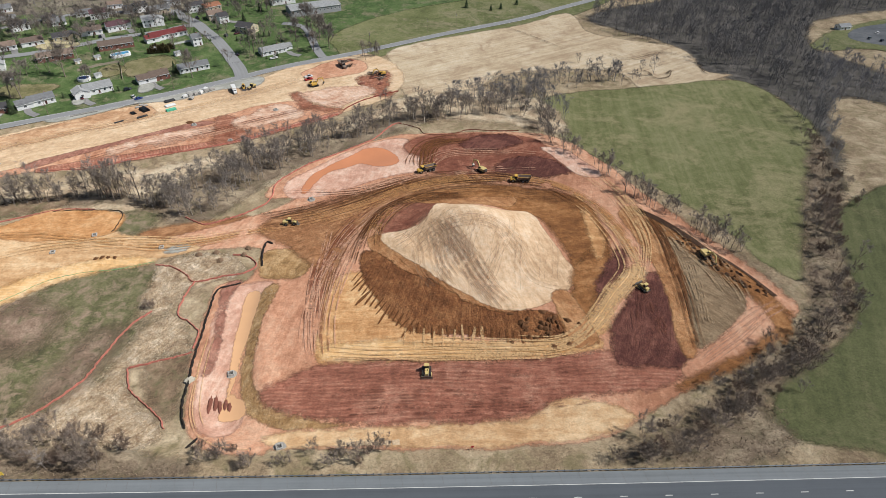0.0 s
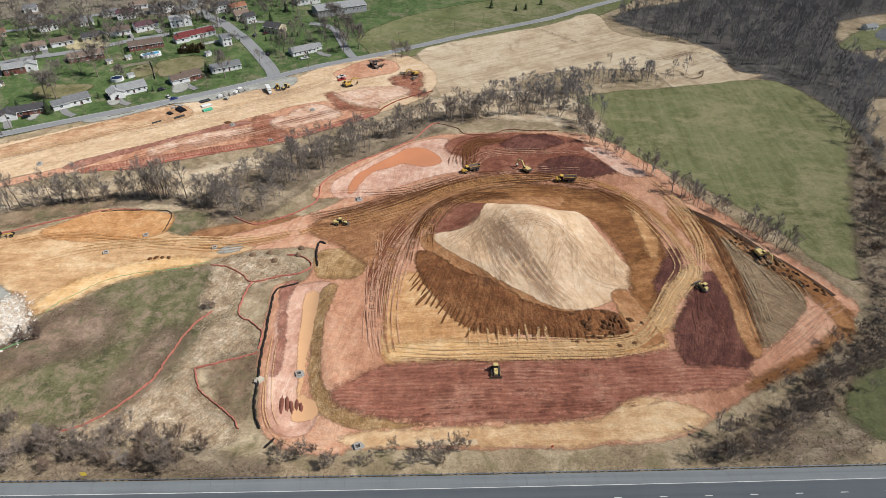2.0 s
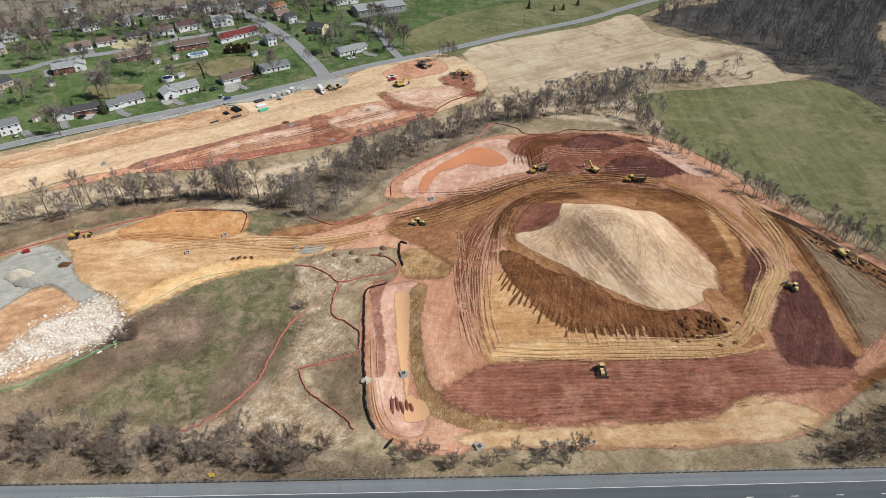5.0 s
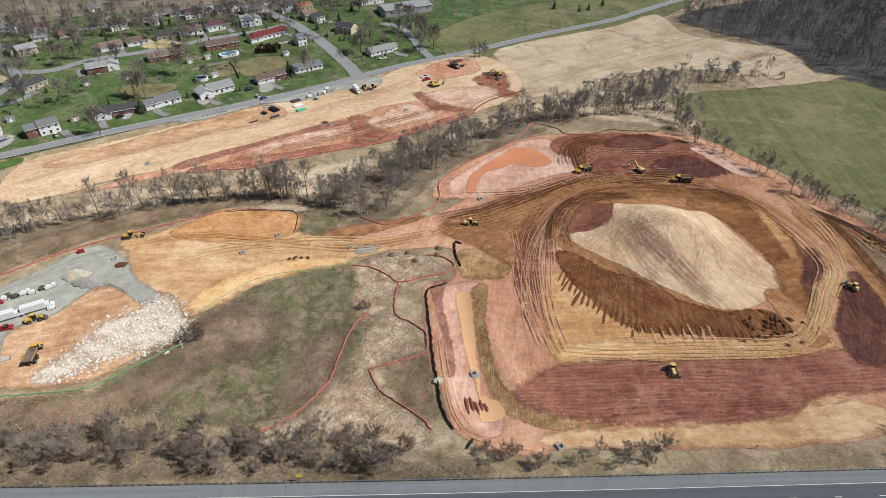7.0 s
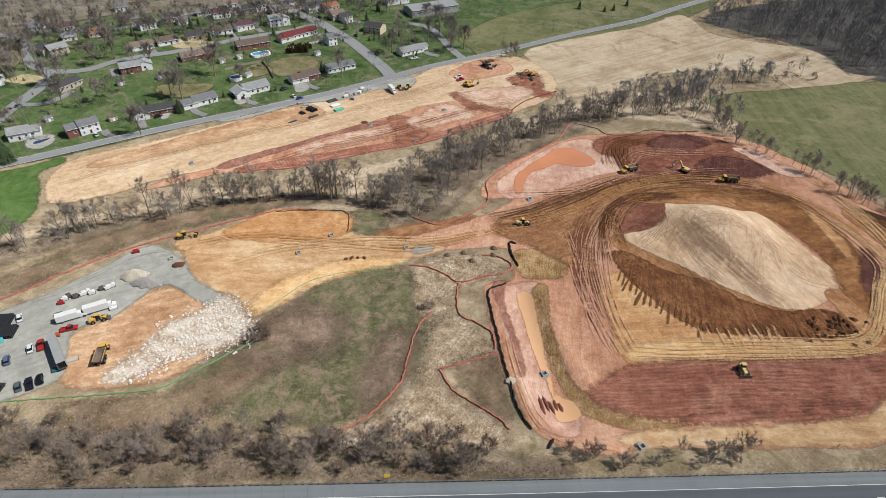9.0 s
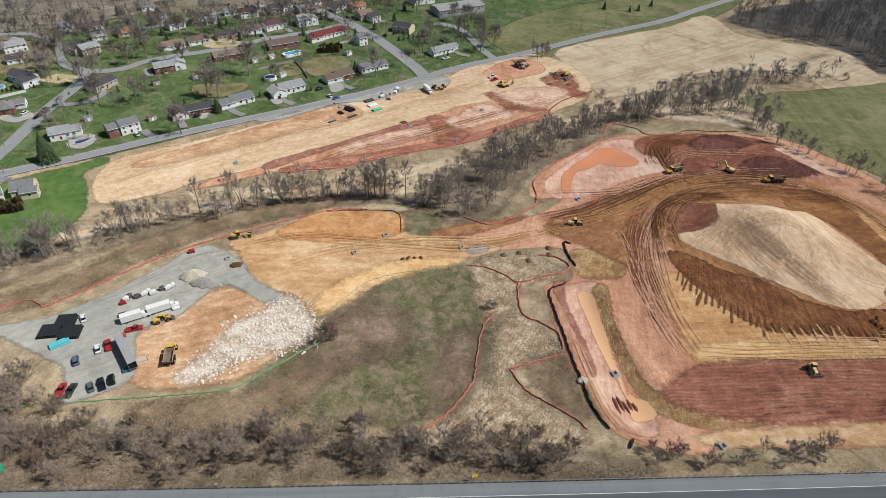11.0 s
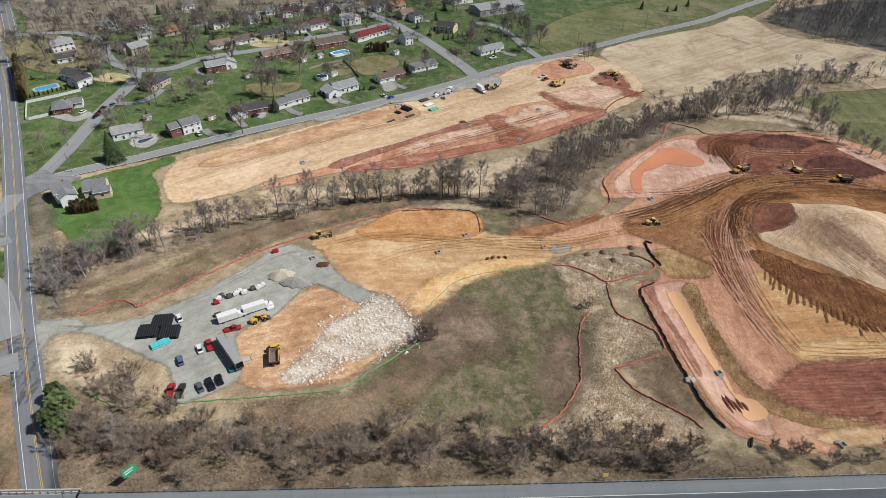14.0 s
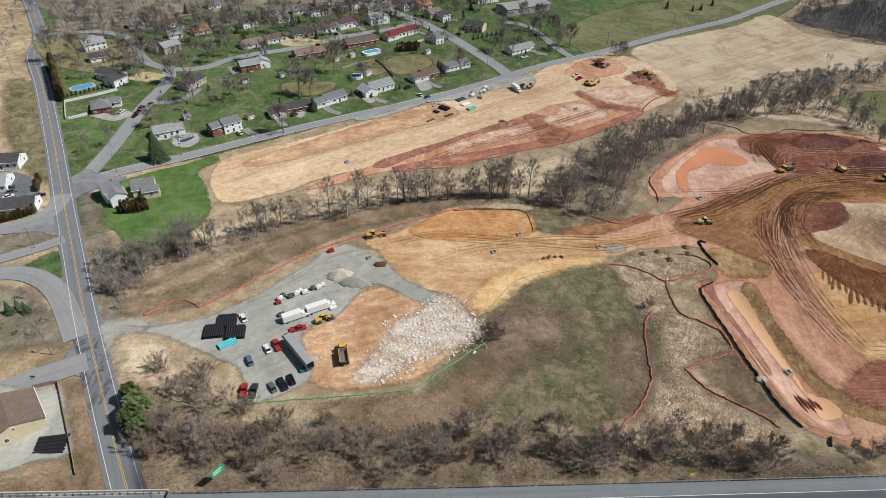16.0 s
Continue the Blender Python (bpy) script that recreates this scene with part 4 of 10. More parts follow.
# ---- roads ----
def ribbon(name, path, width, material, lift, offset=0.0, each=6, parent=None, dash=None, flat=None):
    """A strip along a line; UVs are metres across and along."""
    line = curve_points(path, False, each)
    seg = np.linalg.norm(np.diff(line, axis=0), axis=1)
    run = np.concatenate([[0], np.cumsum(seg)])
    n = max(2, int(run[-1] / 2.0))
    s = np.linspace(0, run[-1], n)
    x, y = np.interp(s, run, line[:, 0]), np.interp(s, run, line[:, 1])
    tx, ty = np.gradient(x), np.gradient(y)
    ln = np.hypot(tx, ty)
    nx, ny = ty / ln, -tx / ln
    cols = max(3, int(width / 1.6) + 1)
    us = np.linspace(-width / 2, width / 2, cols) + offset
    px, py = x[:, None] + nx[:, None] * us, y[:, None] + ny[:, None] * us
    pz = (terrain(px, py) if flat is None else np.full(px.shape, flat)) + lift
    co = np.stack([px, py, pz], 2).reshape(-1, 3)
    faces = [(i * cols + j, i * cols + j + 1, (i + 1) * cols + j + 1, (i + 1) * cols + j) for i in range(n - 1) if not dash or (s[i] % (dash[0] + dash[1])) < dash[0] for j in range(cols - 1)]
    me = bpy.data.meshes.new(name)
    me.from_pydata(co.tolist(), [], faces)
    me.flip_normals() if len(faces) and me.polygons[0].normal.z < 0 else None
    uv = me.uv_layers.new(name="UVMap")
    vi = np.empty(len(me.loops), int)
    me.loops.foreach_get("vertex_index", vi)
    uv.data.foreach_set("uv", np.stack([us[vi % cols], s[vi // cols]], 1).ravel())
    me.polygons.foreach_set("use_smooth", [True] * len(me.polygons))
    me.materials.append(material)
    ob = new(name, me)
    ob.parent = parent
    return ob


RIBBON_LIFT = [0.0]
ASPHALT = tarmac("worn_asphalt", lin(122, 125, 129), 0.16)
STREET = tarmac("pale_street_asphalt", lin(148, 149, 149), 0.16)
HIGHWAY = tarmac("highway_asphalt", lin(92, 98, 104), 0.12)
SHOULDER = tarmac("highway_shoulder", lin(126, 132, 135), 0.16)
WHITELINE = plain("white_road_paint", lin(225, 225, 220), 0.7, 0, 0.1, 1.5, 0, "position")
YELLOWLINE = plain("yellow_road_paint", lin(214, 176, 74), 0.7, 0, 0.12, 1.5, 0, "position")


def road(name, path, width, material, label, edge_lines=False, centre=False, lift=0.30):
    RIBBON_LIFT[0] += 0.008
    lift += RIBBON_LIFT[0]
    ob = tagged(ribbon(name, path, width, material, lift), label, "road", "", "structure")
    if edge_lines:
        for k in (-1, 1):
            ribbon("edge_line", path, 0.16, WHITELINE, lift + 0.02, k * edge_lines, parent=ob)
    if centre:
        for k in (-1, 1):
            ribbon("centre_line", path, 0.14, YELLOWLINE, lift + 0.02, k * 0.2, parent=ob)
    return ob


COUNTY = [(-263.4, 82.0), (-270.1, 90.7), (-279.7, 105.5), (-292.5, 126.0), (-312.7, 159.1), (-333.5, 195.0), (-357.8, 237.1), (-385.7, 287.1), (-422.7, 351.5), (-450.5, 396.2), (-465.5, 434.2), (-493.6, 481.0), (-522.6, 526.5), (-594.6, 642.6)]
road("county_road", COUNTY, 9.4, ASPHALT, "worn grey two-lane road with double yellow line", 3.5, True, 0.36)
VILLAGE_ROAD = [(-360.4, 236.1), (-353.0, 248.0), (-344.1, 258.3), (-314.3, 275.7), (-276.4, 300.0), (-236.1, 323.9), (-194.1, 347.4), (-150.5, 377.4), (-113.2, 406.1), (-68.2, 432.7), (-5.8, 474.5), (58.7, 513.7), (99.6, 547.4), (161.9, 597.1)]
road("village_road", VILLAGE_ROAD, 7.4, STREET, "patched grey village road", 3.2)
road("side_street", [(-355.3, 250.8), (-354.9, 261.8), (-354.0, 280.5), (-354.1, 302.4), (-354.2, 323.3), (-353.5, 337.5), (-352.1, 349.6), (-352.1, 363.0), (-356.6, 378.5)], 8.0, STREET, "pale worn residential street")
road("side_street", [(-471.8, 438.9), (-454.2, 441.9), (-436.0, 446.1), (-413.5, 440.4), (-396.3, 425.1), (-384.7, 402.9), (-372.6, 387.7), (-360.2, 380.8), (-346.2, 379.5), (-333.5, 385.0), (-325.4, 395.7), (-309.6, 407.5), (-292.2, 416.1), (-271.1, 430.4), (-252.8, 445.2), (-237.2, 454.6), (-220.9, 463.3), (-207.7, 475.4), (-198.2, 478.9)], 6.5, STREET, "pale worn residential street winding past houses")
road("side_street", [(-136.9, 384.4), (-143.0, 399.4), (-152.3, 415.7), (-162.6, 432.9), (-174.3, 451.1), (-186.8, 467.0), (-200.0, 483.7), (-216.0, 497.1), (-228.2, 513.1)], 9.0, STREET, "wide pale residential street")
road("side_street", [(-401.9, 452.1), (-387.9, 459.0), (-370.6, 456.8), (-350.8, 460.0), (-333.4, 474.2), (-308.1, 498.2), (-281.8, 502.1), (-246.9, 515.7), (-223.3, 506.9)], 6.0, STREET, "grey residential street behind the houses")
road("park_road", [(-90.4, 424.1), (-97.6, 439.3), (-106.0, 462.8), (-112.7, 478.6), (-122.1, 486.2), (-133.0, 488.7)], 6.0, STREET, "tree-lined grey drive")
road("side_street", [(-353.9, 333.1), (-344.9, 333.1), (-336.9, 336.6), (-332.3, 345.1), (-330.6, 352.8)], 4.5, STREET, "curved grey driveway street")
road("side_road", [(-379.4, 208.0), (-371.9, 211.3), (-365.4, 214.6), (-359.7, 219.8), (-357.2, 228.7), (-358.9, 239.5)], 8.5, STREET, "curving grey side road")
road("side_road", [(-363.7, 181.6), (-355.7, 182.6), (-345.9, 182.3), (-335.5, 177.6), (-326.6, 169.6), (-318.3, 159.1), (-310.4, 148.0)], 8.0, STREET, "curving grey slip road")
road("side_road", [(-367.4, 187.8), (-360.6, 191.3), (-353.2, 196.1), (-346.0, 201.1), (-341.9, 205.0)], 6.0, STREET, "curving grey slip road")
road("yard_drive", [(-327.7, 123.5), (-320.7, 126.6), (-315.6, 130.2), (-308.5, 133.9), (-302.1, 137.7)], 9.0, STREET, "grey gravelled drive")

# highway on its bank
HX = np.arange(-640, 641, 40.0)
HWY = [(float(x), float(rail_y(x))) for x in HX]
highway = tagged(ribbon("highway", [(x, y - 19) for x, y in HWY], 31, HIGHWAY, 0.02, 0, 4, None, None, 4.1), "wide grey asphalt highway on a bank", "highway", "", "structure")
tagged(ribbon("highway_shoulder", [(x, y - 2.0) for x, y in HWY], 3.6, SHOULDER, 0.04, 0, 4, None, None, 4.1), "pale jointed highway shoulder", "shoulder", "", "structure")
ribbon("edge_line", [(x, y - 3.9) for x, y in HWY], 0.16, WHITELINE, 0.06, 0, 4, highway, None, 4.1)
ribbon("lane_line", [(x, y - 7.6) for x, y in HWY], 0.18, WHITELINE, 0.06, 0, 4, highway, (3, 9), 4.1)
ribbon("lane_line", [(x, y - 11.3) for x, y in HWY], 0.18, WHITELINE, 0.06, 0, 4, highway, (3, 9), 4.1)


# ---- tools for building things ----
class Geo:
    """Gathers vertices and faces of one mesh."""

    def __init__(self):
        self.v, self.f = [], []

    def ring_loft(self, rings, caps=True):
        n, base = len(rings[0]), len(self.v)
        for r in rings:
            self.v.extend(tuple(p) for p in r)
        for k in range(len(rings) - 1):
            a, b = base + k * n, base + (k + 1) * n
            self.f.extend((a + i, a + (i + 1) % n, b + (i + 1) % n, b + i) for i in range(n))
        if caps:
            self.f.append(tuple(base + i for i in range(n))[::-1])
            self.f.append(tuple(base + (len(rings) - 1) * n + i for i in range(n)))
        return self

    def box(self, c, s, bevel=0.0, turn=0.0):
        """A box about c of size s, its upright edges and top edges chamfered."""
        hx, hy, hz, b = s[0] / 2, s[1] / 2, s[2] / 2, min(bevel, min(s) * 0.45)
        cs, sn = math.cos(radians(turn)), math.sin(radians(turn))

        def ring(ix, z):
            x, y = hx - ix, hy - ix
            if b > 0:
                q = [(x, -y + b), (x, y - b), (x - b, y), (-x + b, y), (-x, y - b), (-x, -y + b), (-x + b, -y), (x - b, -y)]
            else:
                q = [(x, -y), (x, y), (-x, y), (-x, -y)]
            return [(c[0] + u * cs - v * sn, c[1] + u * sn + v * cs, c[2] + z) for u, v in q]
        rings = [ring(0, -hz), ring(0, hz - b), ring(b * 0.7, hz)] if b > 0 else [ring(0, -hz), ring(0, hz)]
        return self.ring_loft(rings)

    def tube(self, a, b, r0, r1=None, n=8, caps=True):
        a, b = Vector(a), Vector(b)
        r1 = r0 if r1 is None else r1
        d = (b - a).normalized()
        u = d.orthogonal().normalized()
        w = d.cross(u)
        ang = [2 * math.pi * i / n for i in range(n)]
        return self.ring_loft([[p + (u * math.cos(t) + w * math.sin(t)) * r for t in ang] for p, r in ((a, r0), (b, r1))], caps)

    def extrude(self, profile, y0, y1):
        """A side outline in x and z, pushed from y0 to y1."""
        return self.ring_loft([[(x, y0, z) for x, z in profile], [(x, y1, z) for x, z in profile]])

    def plan(self, outline, z0, z1):
        return self.ring_loft([[(x, y, z0) for x, y in outline], [(x, y, z1) for x, y in outline]])

    def mesh(self, name, material, smooth=False):
        me = bpy.data.meshes.new(name)
        me.from_pydata(self.v, [], self.f)
        bm = bmesh.new()
        bm.from_mesh(me)
        bmesh.ops.recalc_face_normals(bm, faces=bm.faces)
        bm.to_mesh(me)
        bm.free()
        if smooth:
            me.polygons.foreach_set("use_smooth", [True] * len(me.polygons))
        me.materials.append(material)
        return me


def part(name, geo, material, parent, label="", smooth=False):
    ob = new(name, geo.mesh(name, material, smooth) if isinstance(geo, Geo) else geo)
    ob.parent = parent
    return tagged(ob, label)


def thing(name, x, y, turn, label, category, group="", lift=0.0, kind=""):
    ob = new(name)
    ob.matrix_world = pose(x, y, level(x, y) + lift, 0, 0, turn)
    return tagged(ob, label, category, group, kind)


def raw_mesh(name, co, tris, material):
    """A triangle mesh from arrays."""
    me = bpy.data.meshes.new(name)
    me.vertices.add(len(co))
    me.vertices.foreach_set("co", np.asarray(co, np.float32).ravel())
    me.loops.add(len(tris) * 3)
    me.loops.foreach_set("vertex_index", np.asarray(tris, np.int32).ravel())
    me.polygons.add(len(tris))
    me.polygons.foreach_set("loop_start", np.arange(0, len(tris) * 3, 3, dtype=np.int32))
    me.update(calc_edges=True)
    me.materials.append(material)
    return me


def along(path, gap, each=6):
    """Even points along a smooth line, with its heading in degrees."""
    line = curve_points(path, False, each)
    seg = np.linalg.norm(np.diff(line, axis=0), axis=1)
    run = np.concatenate([[0], np.cumsum(seg)])
    s = np.arange(0, run[-1], gap)
    x, y = np.interp(s, run, line[:, 0]), np.interp(s, run, line[:, 1])
    tx, ty = np.gradient(x) if len(x) > 1 else [1], np.gradient(y) if len(x) > 1 else [0]
    return [(float(a), float(b), math.degrees(math.atan2(d, c))) for a, b, c, d in zip(x, y, tx, ty)]


# ---- trees ----
def bark_material(name, base, spread):
    n = Nodes(name, 0.95)
    rnd = n.add("ObjectInfo").outputs["Random"]
    grain = n.noise(n.position(), 1.3, 4, 0.7)
    v = n.math("ADD", n.math("MULTIPLY", rnd, 0.6), n.math("MULTIPLY", grain, 0.4))
    lo, hi = tuple(c * (1 - spread) for c in base[:3]) + (1,), tuple(c * (1 + spread) for c in base[:3]) + (1,)
    n.colour(n.ramp(v, [(0.15, lo), (0.85, hi)]))
    return n.mat


BARK = bark_material("grey_bark", lin(138, 124, 112), 0.35)
TWIG = bark_material("bare_twigs", lin(149, 138, 128), 0.35)
# bluish grey, with distant haze mixed into the twig colour
DARKTWIG = bark_material("hazed_wood_twigs", lin(142, 139, 140), 0.3)
SHRUBTWIG = bark_material("pale_shrub_twigs", lin(142, 126, 112), 0.4)
GARDENTWIG = bark_material("grey_garden_twigs", lin(140, 129, 119), 0.3)
RUSSET = bark_material("russet_twigs", lin(132, 110, 94), 0.35)
PALEBARK = bark_material("pale_bark", lin(196, 184, 168), 0.2)
NEEDLE = bark_material("dark_needles", lin(76, 94, 58), 0.4)
PINENEEDLE = bark_material("olive_pine_needles", lin(104, 118, 68), 0.4)
CEDAR = bark_material("bronze_cedar", lin(126, 110, 68), 0.35)


def grow(seed, tall, wide, stems, limbs, twigs, thick, twig_len=1.25, twig_w=0.031, first=0.24, subs=5):
    """Wood and twig triangles of a bare tree of the given height and crown radius: limbs that rise steeply and part into finer ones."""
    rng = random.Random(seed)
    wood_v, wood_f, tips = [], [], []

    def branch(pts, r0, r1):
        n, base = 3, len(wood_v)
        for k, p in enumerate(pts):
            q = pts[min(k + 1, len(pts) - 1)] - pts[max(k - 1, 0)]
            q.normalize()
            u = q.orthogonal().normalized()
            w = q.cross(u)
            r = r0 + (r1 - r0) * k / (len(pts) - 1)
            for i in range(n):
                a = 2 * math.pi * i / n
                wood_v.append(p + (u * math.cos(a) + w * math.sin(a)) * r)
        for k in range(len(pts) - 1):
            for i in range(n):
                a, b = base + k * n + i, base + k * n + (i + 1) % n
                wood_f.append((a, b, b + n)), wood_f.append((a, b + n, a + n))

    def bend(p, d, length, segs, rise, wander):
        pts = [p.copy()]
        for _ in range(segs):
            d = (d + Vector((rng.uniform(-1, 1), rng.uniform(-1, 1), rng.uniform(-0.6, 0.8))) * wander + Vector((0, 0, rise))).normalized()
            p = p + d * length / segs
            pts.append(p.copy())
        return pts

    for s in range(stems):
        a = 6.283 * (s + rng.random() * 0.7) / stems
        lean = rng.uniform(0.02, 0.10) if stems == 1 else rng.uniform(0.15, 0.75) * wide / tall * 1.6
        h = tall * rng.uniform(0.85, 1.0) * (0.97 if stems == 1 else rng.uniform(0.7, 0.95))
        base = Vector((math.cos(a), math.sin(a), 0)) * (0.0 if stems == 1 else rng.uniform(0.1, 0.5))
        trunk = bend(base, Vector((math.cos(a) * lean, math.sin(a) * lean, 1)).normalized(), h, 6, 0.05, 0.06)
        branch(trunk, thick, thick * 0.14)
        for k in range(limbs):
            q = (k + rng.random()) / limbs
            f = first + (1 - first) * q * 0.94
            i = min(int(f * 6), 5)
            p = trunk[i].lerp(trunk[i + 1], f * 6 - i)
            b = k * 2.4 + rng.uniform(-0.5, 0.5)
            up = rng.uniform(0.75, 1.5) + 0.7 * q
            reach = wide * rng.uniform(0.7, 1.05) * (1.0 if q < 0.35 else 1.0 - 0.72 * (q - 0.35) / 0.65)
            length = min(reach * math.sqrt(1 + up * up) * 0.85, tall * (1 - f) * 1.1 + 0.8)
            limb = bend(p, Vector((math.cos(b), math.sin(b), up)).normalized(), length, 4, 0.05, 0.11)
            branch(limb, thick * 0.36 * (1.1 - q * 0.7), thick * 0.05)
            for j in range(subs):
                g = 0.25 + 0.7 * (j + rng.random()) / subs
                i2 = min(int(g * 4), 3)
                d1 = (limb[i2 + 1] - limb[i2]).normalized()
                d2 = (d1 + Vector((rng.uniform(-1, 1), rng.uniform(-1, 1), rng.uniform(-0.45, 0.7))) * 1.15).normalized()
                twig_stem = bend(limb[i2].lerp(limb[i2 + 1], g * 4 - i2), d2, length * rng.uniform(0.5, 0.75) * (1.1 - 0.6 * g), 2, 0.08, 0.16)
                branch(twig_stem, thick * 0.10, thick * 0.03)
                tips.append(twig_stem)
            tips.append(limb[1:])
        tips.append(trunk[4:])
    tv, tf = [], []
    for k in range(twigs):
        pts = tips[k % len(tips)]
        g = rng.uniform(0.15, 1.0) * (len(pts) - 1)
        i = min(int(g), len(pts) - 2)
        p = pts[i].lerp(pts[i + 1], g - i)
        d = (pts[i + 1] - pts[i]).normalized()
        e = (d * 0.55 + Vector((rng.uniform(-1, 1), rng.uniform(-1, 1), rng.uniform(-0.7, 1.0)))).normalized()
        u = e.cross(Vector((rng.uniform(-1, 1), rng.uniform(-1, 1), rng.uniform(-1, 1)))).normalized() * twig_w * rng.uniform(0.6, 1.3)
        n = len(tv)
        tv += [p - u, p + u, p + e * twig_len * rng.uniform(0.5, 1.3)]
        tf.append((n, n + 1, n + 2))
    return [np.array([tuple(c) for c in q]) for q in (wood_v, wood_f, tv, tf)]


KINDS = {}


def plant(kind, x, y, size, turn, make, name, label, category, group):
    """Stands a tree of a kind at a place; the first one of a kind is built, the others share its meshes."""
    m = pose(x, y, level(x, y) - 0.15, 0, 0, turn) @ Matrix.Diagonal((size, size, size, 1))
    if kind not in KINDS:
        ob = new(name)
        make(ob)
        ob.matrix_basis = m
        KINDS[kind] = (ob, size)
        return tagged(ob, label, category, group)
    first, was = KINDS[kind]
    ob = copy_thing(first, m @ Matrix.Diagonal((1 / was, 1 / was, 1 / was, 1)))
    return tagged(ob, label, category, group)


def bare_tree(kind):
    spec = {
        0: (14.5, 3.6, 1, 9, 1000, 0.21), 1: (16.5, 4.4, 1, 10, 1150, 0.25), 2: (13, 3.2, 1, 8, 850, 0.18),
        3: (16, 4.6, 2, 6, 1150, 0.19), 4: (12, 4.0, 2, 5, 1000, 0.16), 5: (17, 7.0, 1, 13, 2300, 0.4, 1.6, 0.06), 6: (13.5, 5.8, 1, 12, 1900, 0.3, 1.5, 0.06),
    }[kind]

    def make(ob):
        wv, wf, tv, tf = grow(100 + kind, *spec)
        part("trunk", raw_mesh("trunk", wv, wf, PALEBARK if kind == 2 else BARK), None, ob)
        part("crown", raw_mesh("crown", tv, tf, TWIG), None, ob, "bare grey-brown twigs")
    return make


def bare_shrub(kind):
    def make(ob):
        wv, wf, tv, tf = grow(300 + kind, (6.5, 4.6, 7.5, 8.0)[kind], (3.0, 2.3, 3.8, 6.0)[kind], (6, 6, 6, 15)[kind], 2, (860, 800, 900, 2200)[kind], 0.05, 1.1, 0.036, 0.2, 1)
        part("stem", raw_mesh("stem", wv, wf, BARK), None, ob)
        part("crown", raw_mesh("crown", tv, tf, RUSSET if kind == 1 else SHRUBTWIG), None, ob, "tangle of bare twigs")
    return make


def conifer(kind):
    """Spruce (0), clipped column cedar (1, 2), garden evergreen (3) or round-headed pine (4): needle sprays round a trunk."""
    tall, wide, mat_ = ((13, 4.8, NEEDLE), (5.5, 1.3, CEDAR), (5.0, 1.0, NEEDLE), (6.5, 2.2, NEEDLE), (10.0, 3.6, PINENEEDLE))[kind]

    def make(ob):
        rng = random.Random(500 + kind)
        part("trunk", Geo().tube((0, 0, 0), (0, 0, tall * 0.95), 0.22, 0.03, 6), BARK, ob)
        v, f = [], []
        clumps = [(rng.uniform(0, 6.283), rng.uniform(0.25, 0.95), rng.uniform(0.45, 0.95)) for _ in range(34)]
        for k in range((2600, 520, 400, 560, 2600)[kind]):
            if kind == 4:
                a, h, q = clumps[k % 34]
                r = wide * q * math.sqrt(max(0.05, 1 - ((h - 0.5) / 0.55) ** 2))
                c = Vector((math.cos(a) * r, math.sin(a) * r, tall * h))
                d = Vector((rng.gauss(0, 1), rng.gauss(0, 1), rng.gauss(0, 0.7) + 0.3)).normalized()
                p, q = c + d * rng.uniform(0.1, 0.6), c + d * rng.uniform(0.8, 1.5)
                w = d.orthogonal().normalized() * rng.uniform(0.12, 0.26)
            else:
                h = rng.random() ** 0.8
                r = wide * ((1 - h) ** 0.9 if kind in (0, 3) else min(1, (1 - h) * 4) ** 0.6) * rng.uniform(0.45, 1.0) + 0.1
                a = rng.uniform(0, 6.283)
                p = Vector((math.cos(a) * r * 0.55, math.sin(a) * r * 0.55, 0.2 + h * tall * 0.96))
                q = Vector((math.cos(a) * r * 1.05, math.sin(a) * r * 1.05, 0.2 + h * tall * 0.96 + (rng.uniform(-0.7, -0.1) if kind in (0, 3) else rng.uniform(0.1, 0.6))))
                w = Vector((-math.sin(a), math.cos(a), rng.uniform(-0.4, 0.4))) * rng.uniform(0.18, 0.4) * 0.8
            n = len(v)
            v += [p - w * 0.4, q - w, q + w * 0.9, p + w * 0.4]
            f += [(n, n + 1, n + 2), (n, n + 2, n + 3)]
        part("crown", raw_mesh("crown", [tuple(c) for c in v], f, mat_), None, ob, "dense evergreen sprays")
    return make


def belt(path, width, count, kinds, group, size=(0.75, 1.1), label="bare winter tree with grey twigs", category="tree", seed=1, name="bare_tree", maker=None):
    """Trees strewn along a line."""
    rng = random.Random(seed)
    pts = along(path, 1.0)
    for _ in range(count):
        x, y, a = pts[rng.randrange(len(pts))]
        off = rng.gauss(0, 0.45) * width
        x, y = x - math.sin(radians(a)) * off + rng.uniform(-2, 2), y + math.cos(radians(a)) * off
        if y < rail_y(x) + 3:
            y = rail_y(x) + rng.uniform(3, 9)
        k = rng.choice(kinds)
        make = (maker or bare_tree)(k)
        plant((name, k), x, y, rng.uniform(*size), rng.uniform(0, 360), make, name, label, category, group)


CREEK = [(-303.2, 181.1), (-289.4, 193.5), (-273.1, 203.9), (-255.0, 213.4), (-235.3, 221.2), (-212.0, 229.9), (-192.3, 235.7), (-171.7, 238.8), (-150.6, 237.4), (-129.8, 233.2), (-115.2, 222.7)]
belt(CREEK, 4, 80, (0, 1, 2, 3, 4), "creek trees", (0.85, 1.3), "bare grey tree on the creek bank", seed=11)
belt([(-23.9, 321.7), (1.8, 329.6), (26.9, 333.8), (46.7, 324.8), (65.0, 308.1)], 6, 40, (0, 2, 3, 4), "creek trees", (0.8, 1.2), "bare grey tree beyond the red clay", seed=13)
belt([(51.5, 321.2), (55.0, 295.7), (67.9, 277.2), (82.6, 252.1), (98.3, 229.8), (111.5, 209.6), (120.8, 191.6)], 4, 62, (0, 2, 4), "field edge trees", (0.65, 0.95), "bare tree on the field's edge", seed=14)
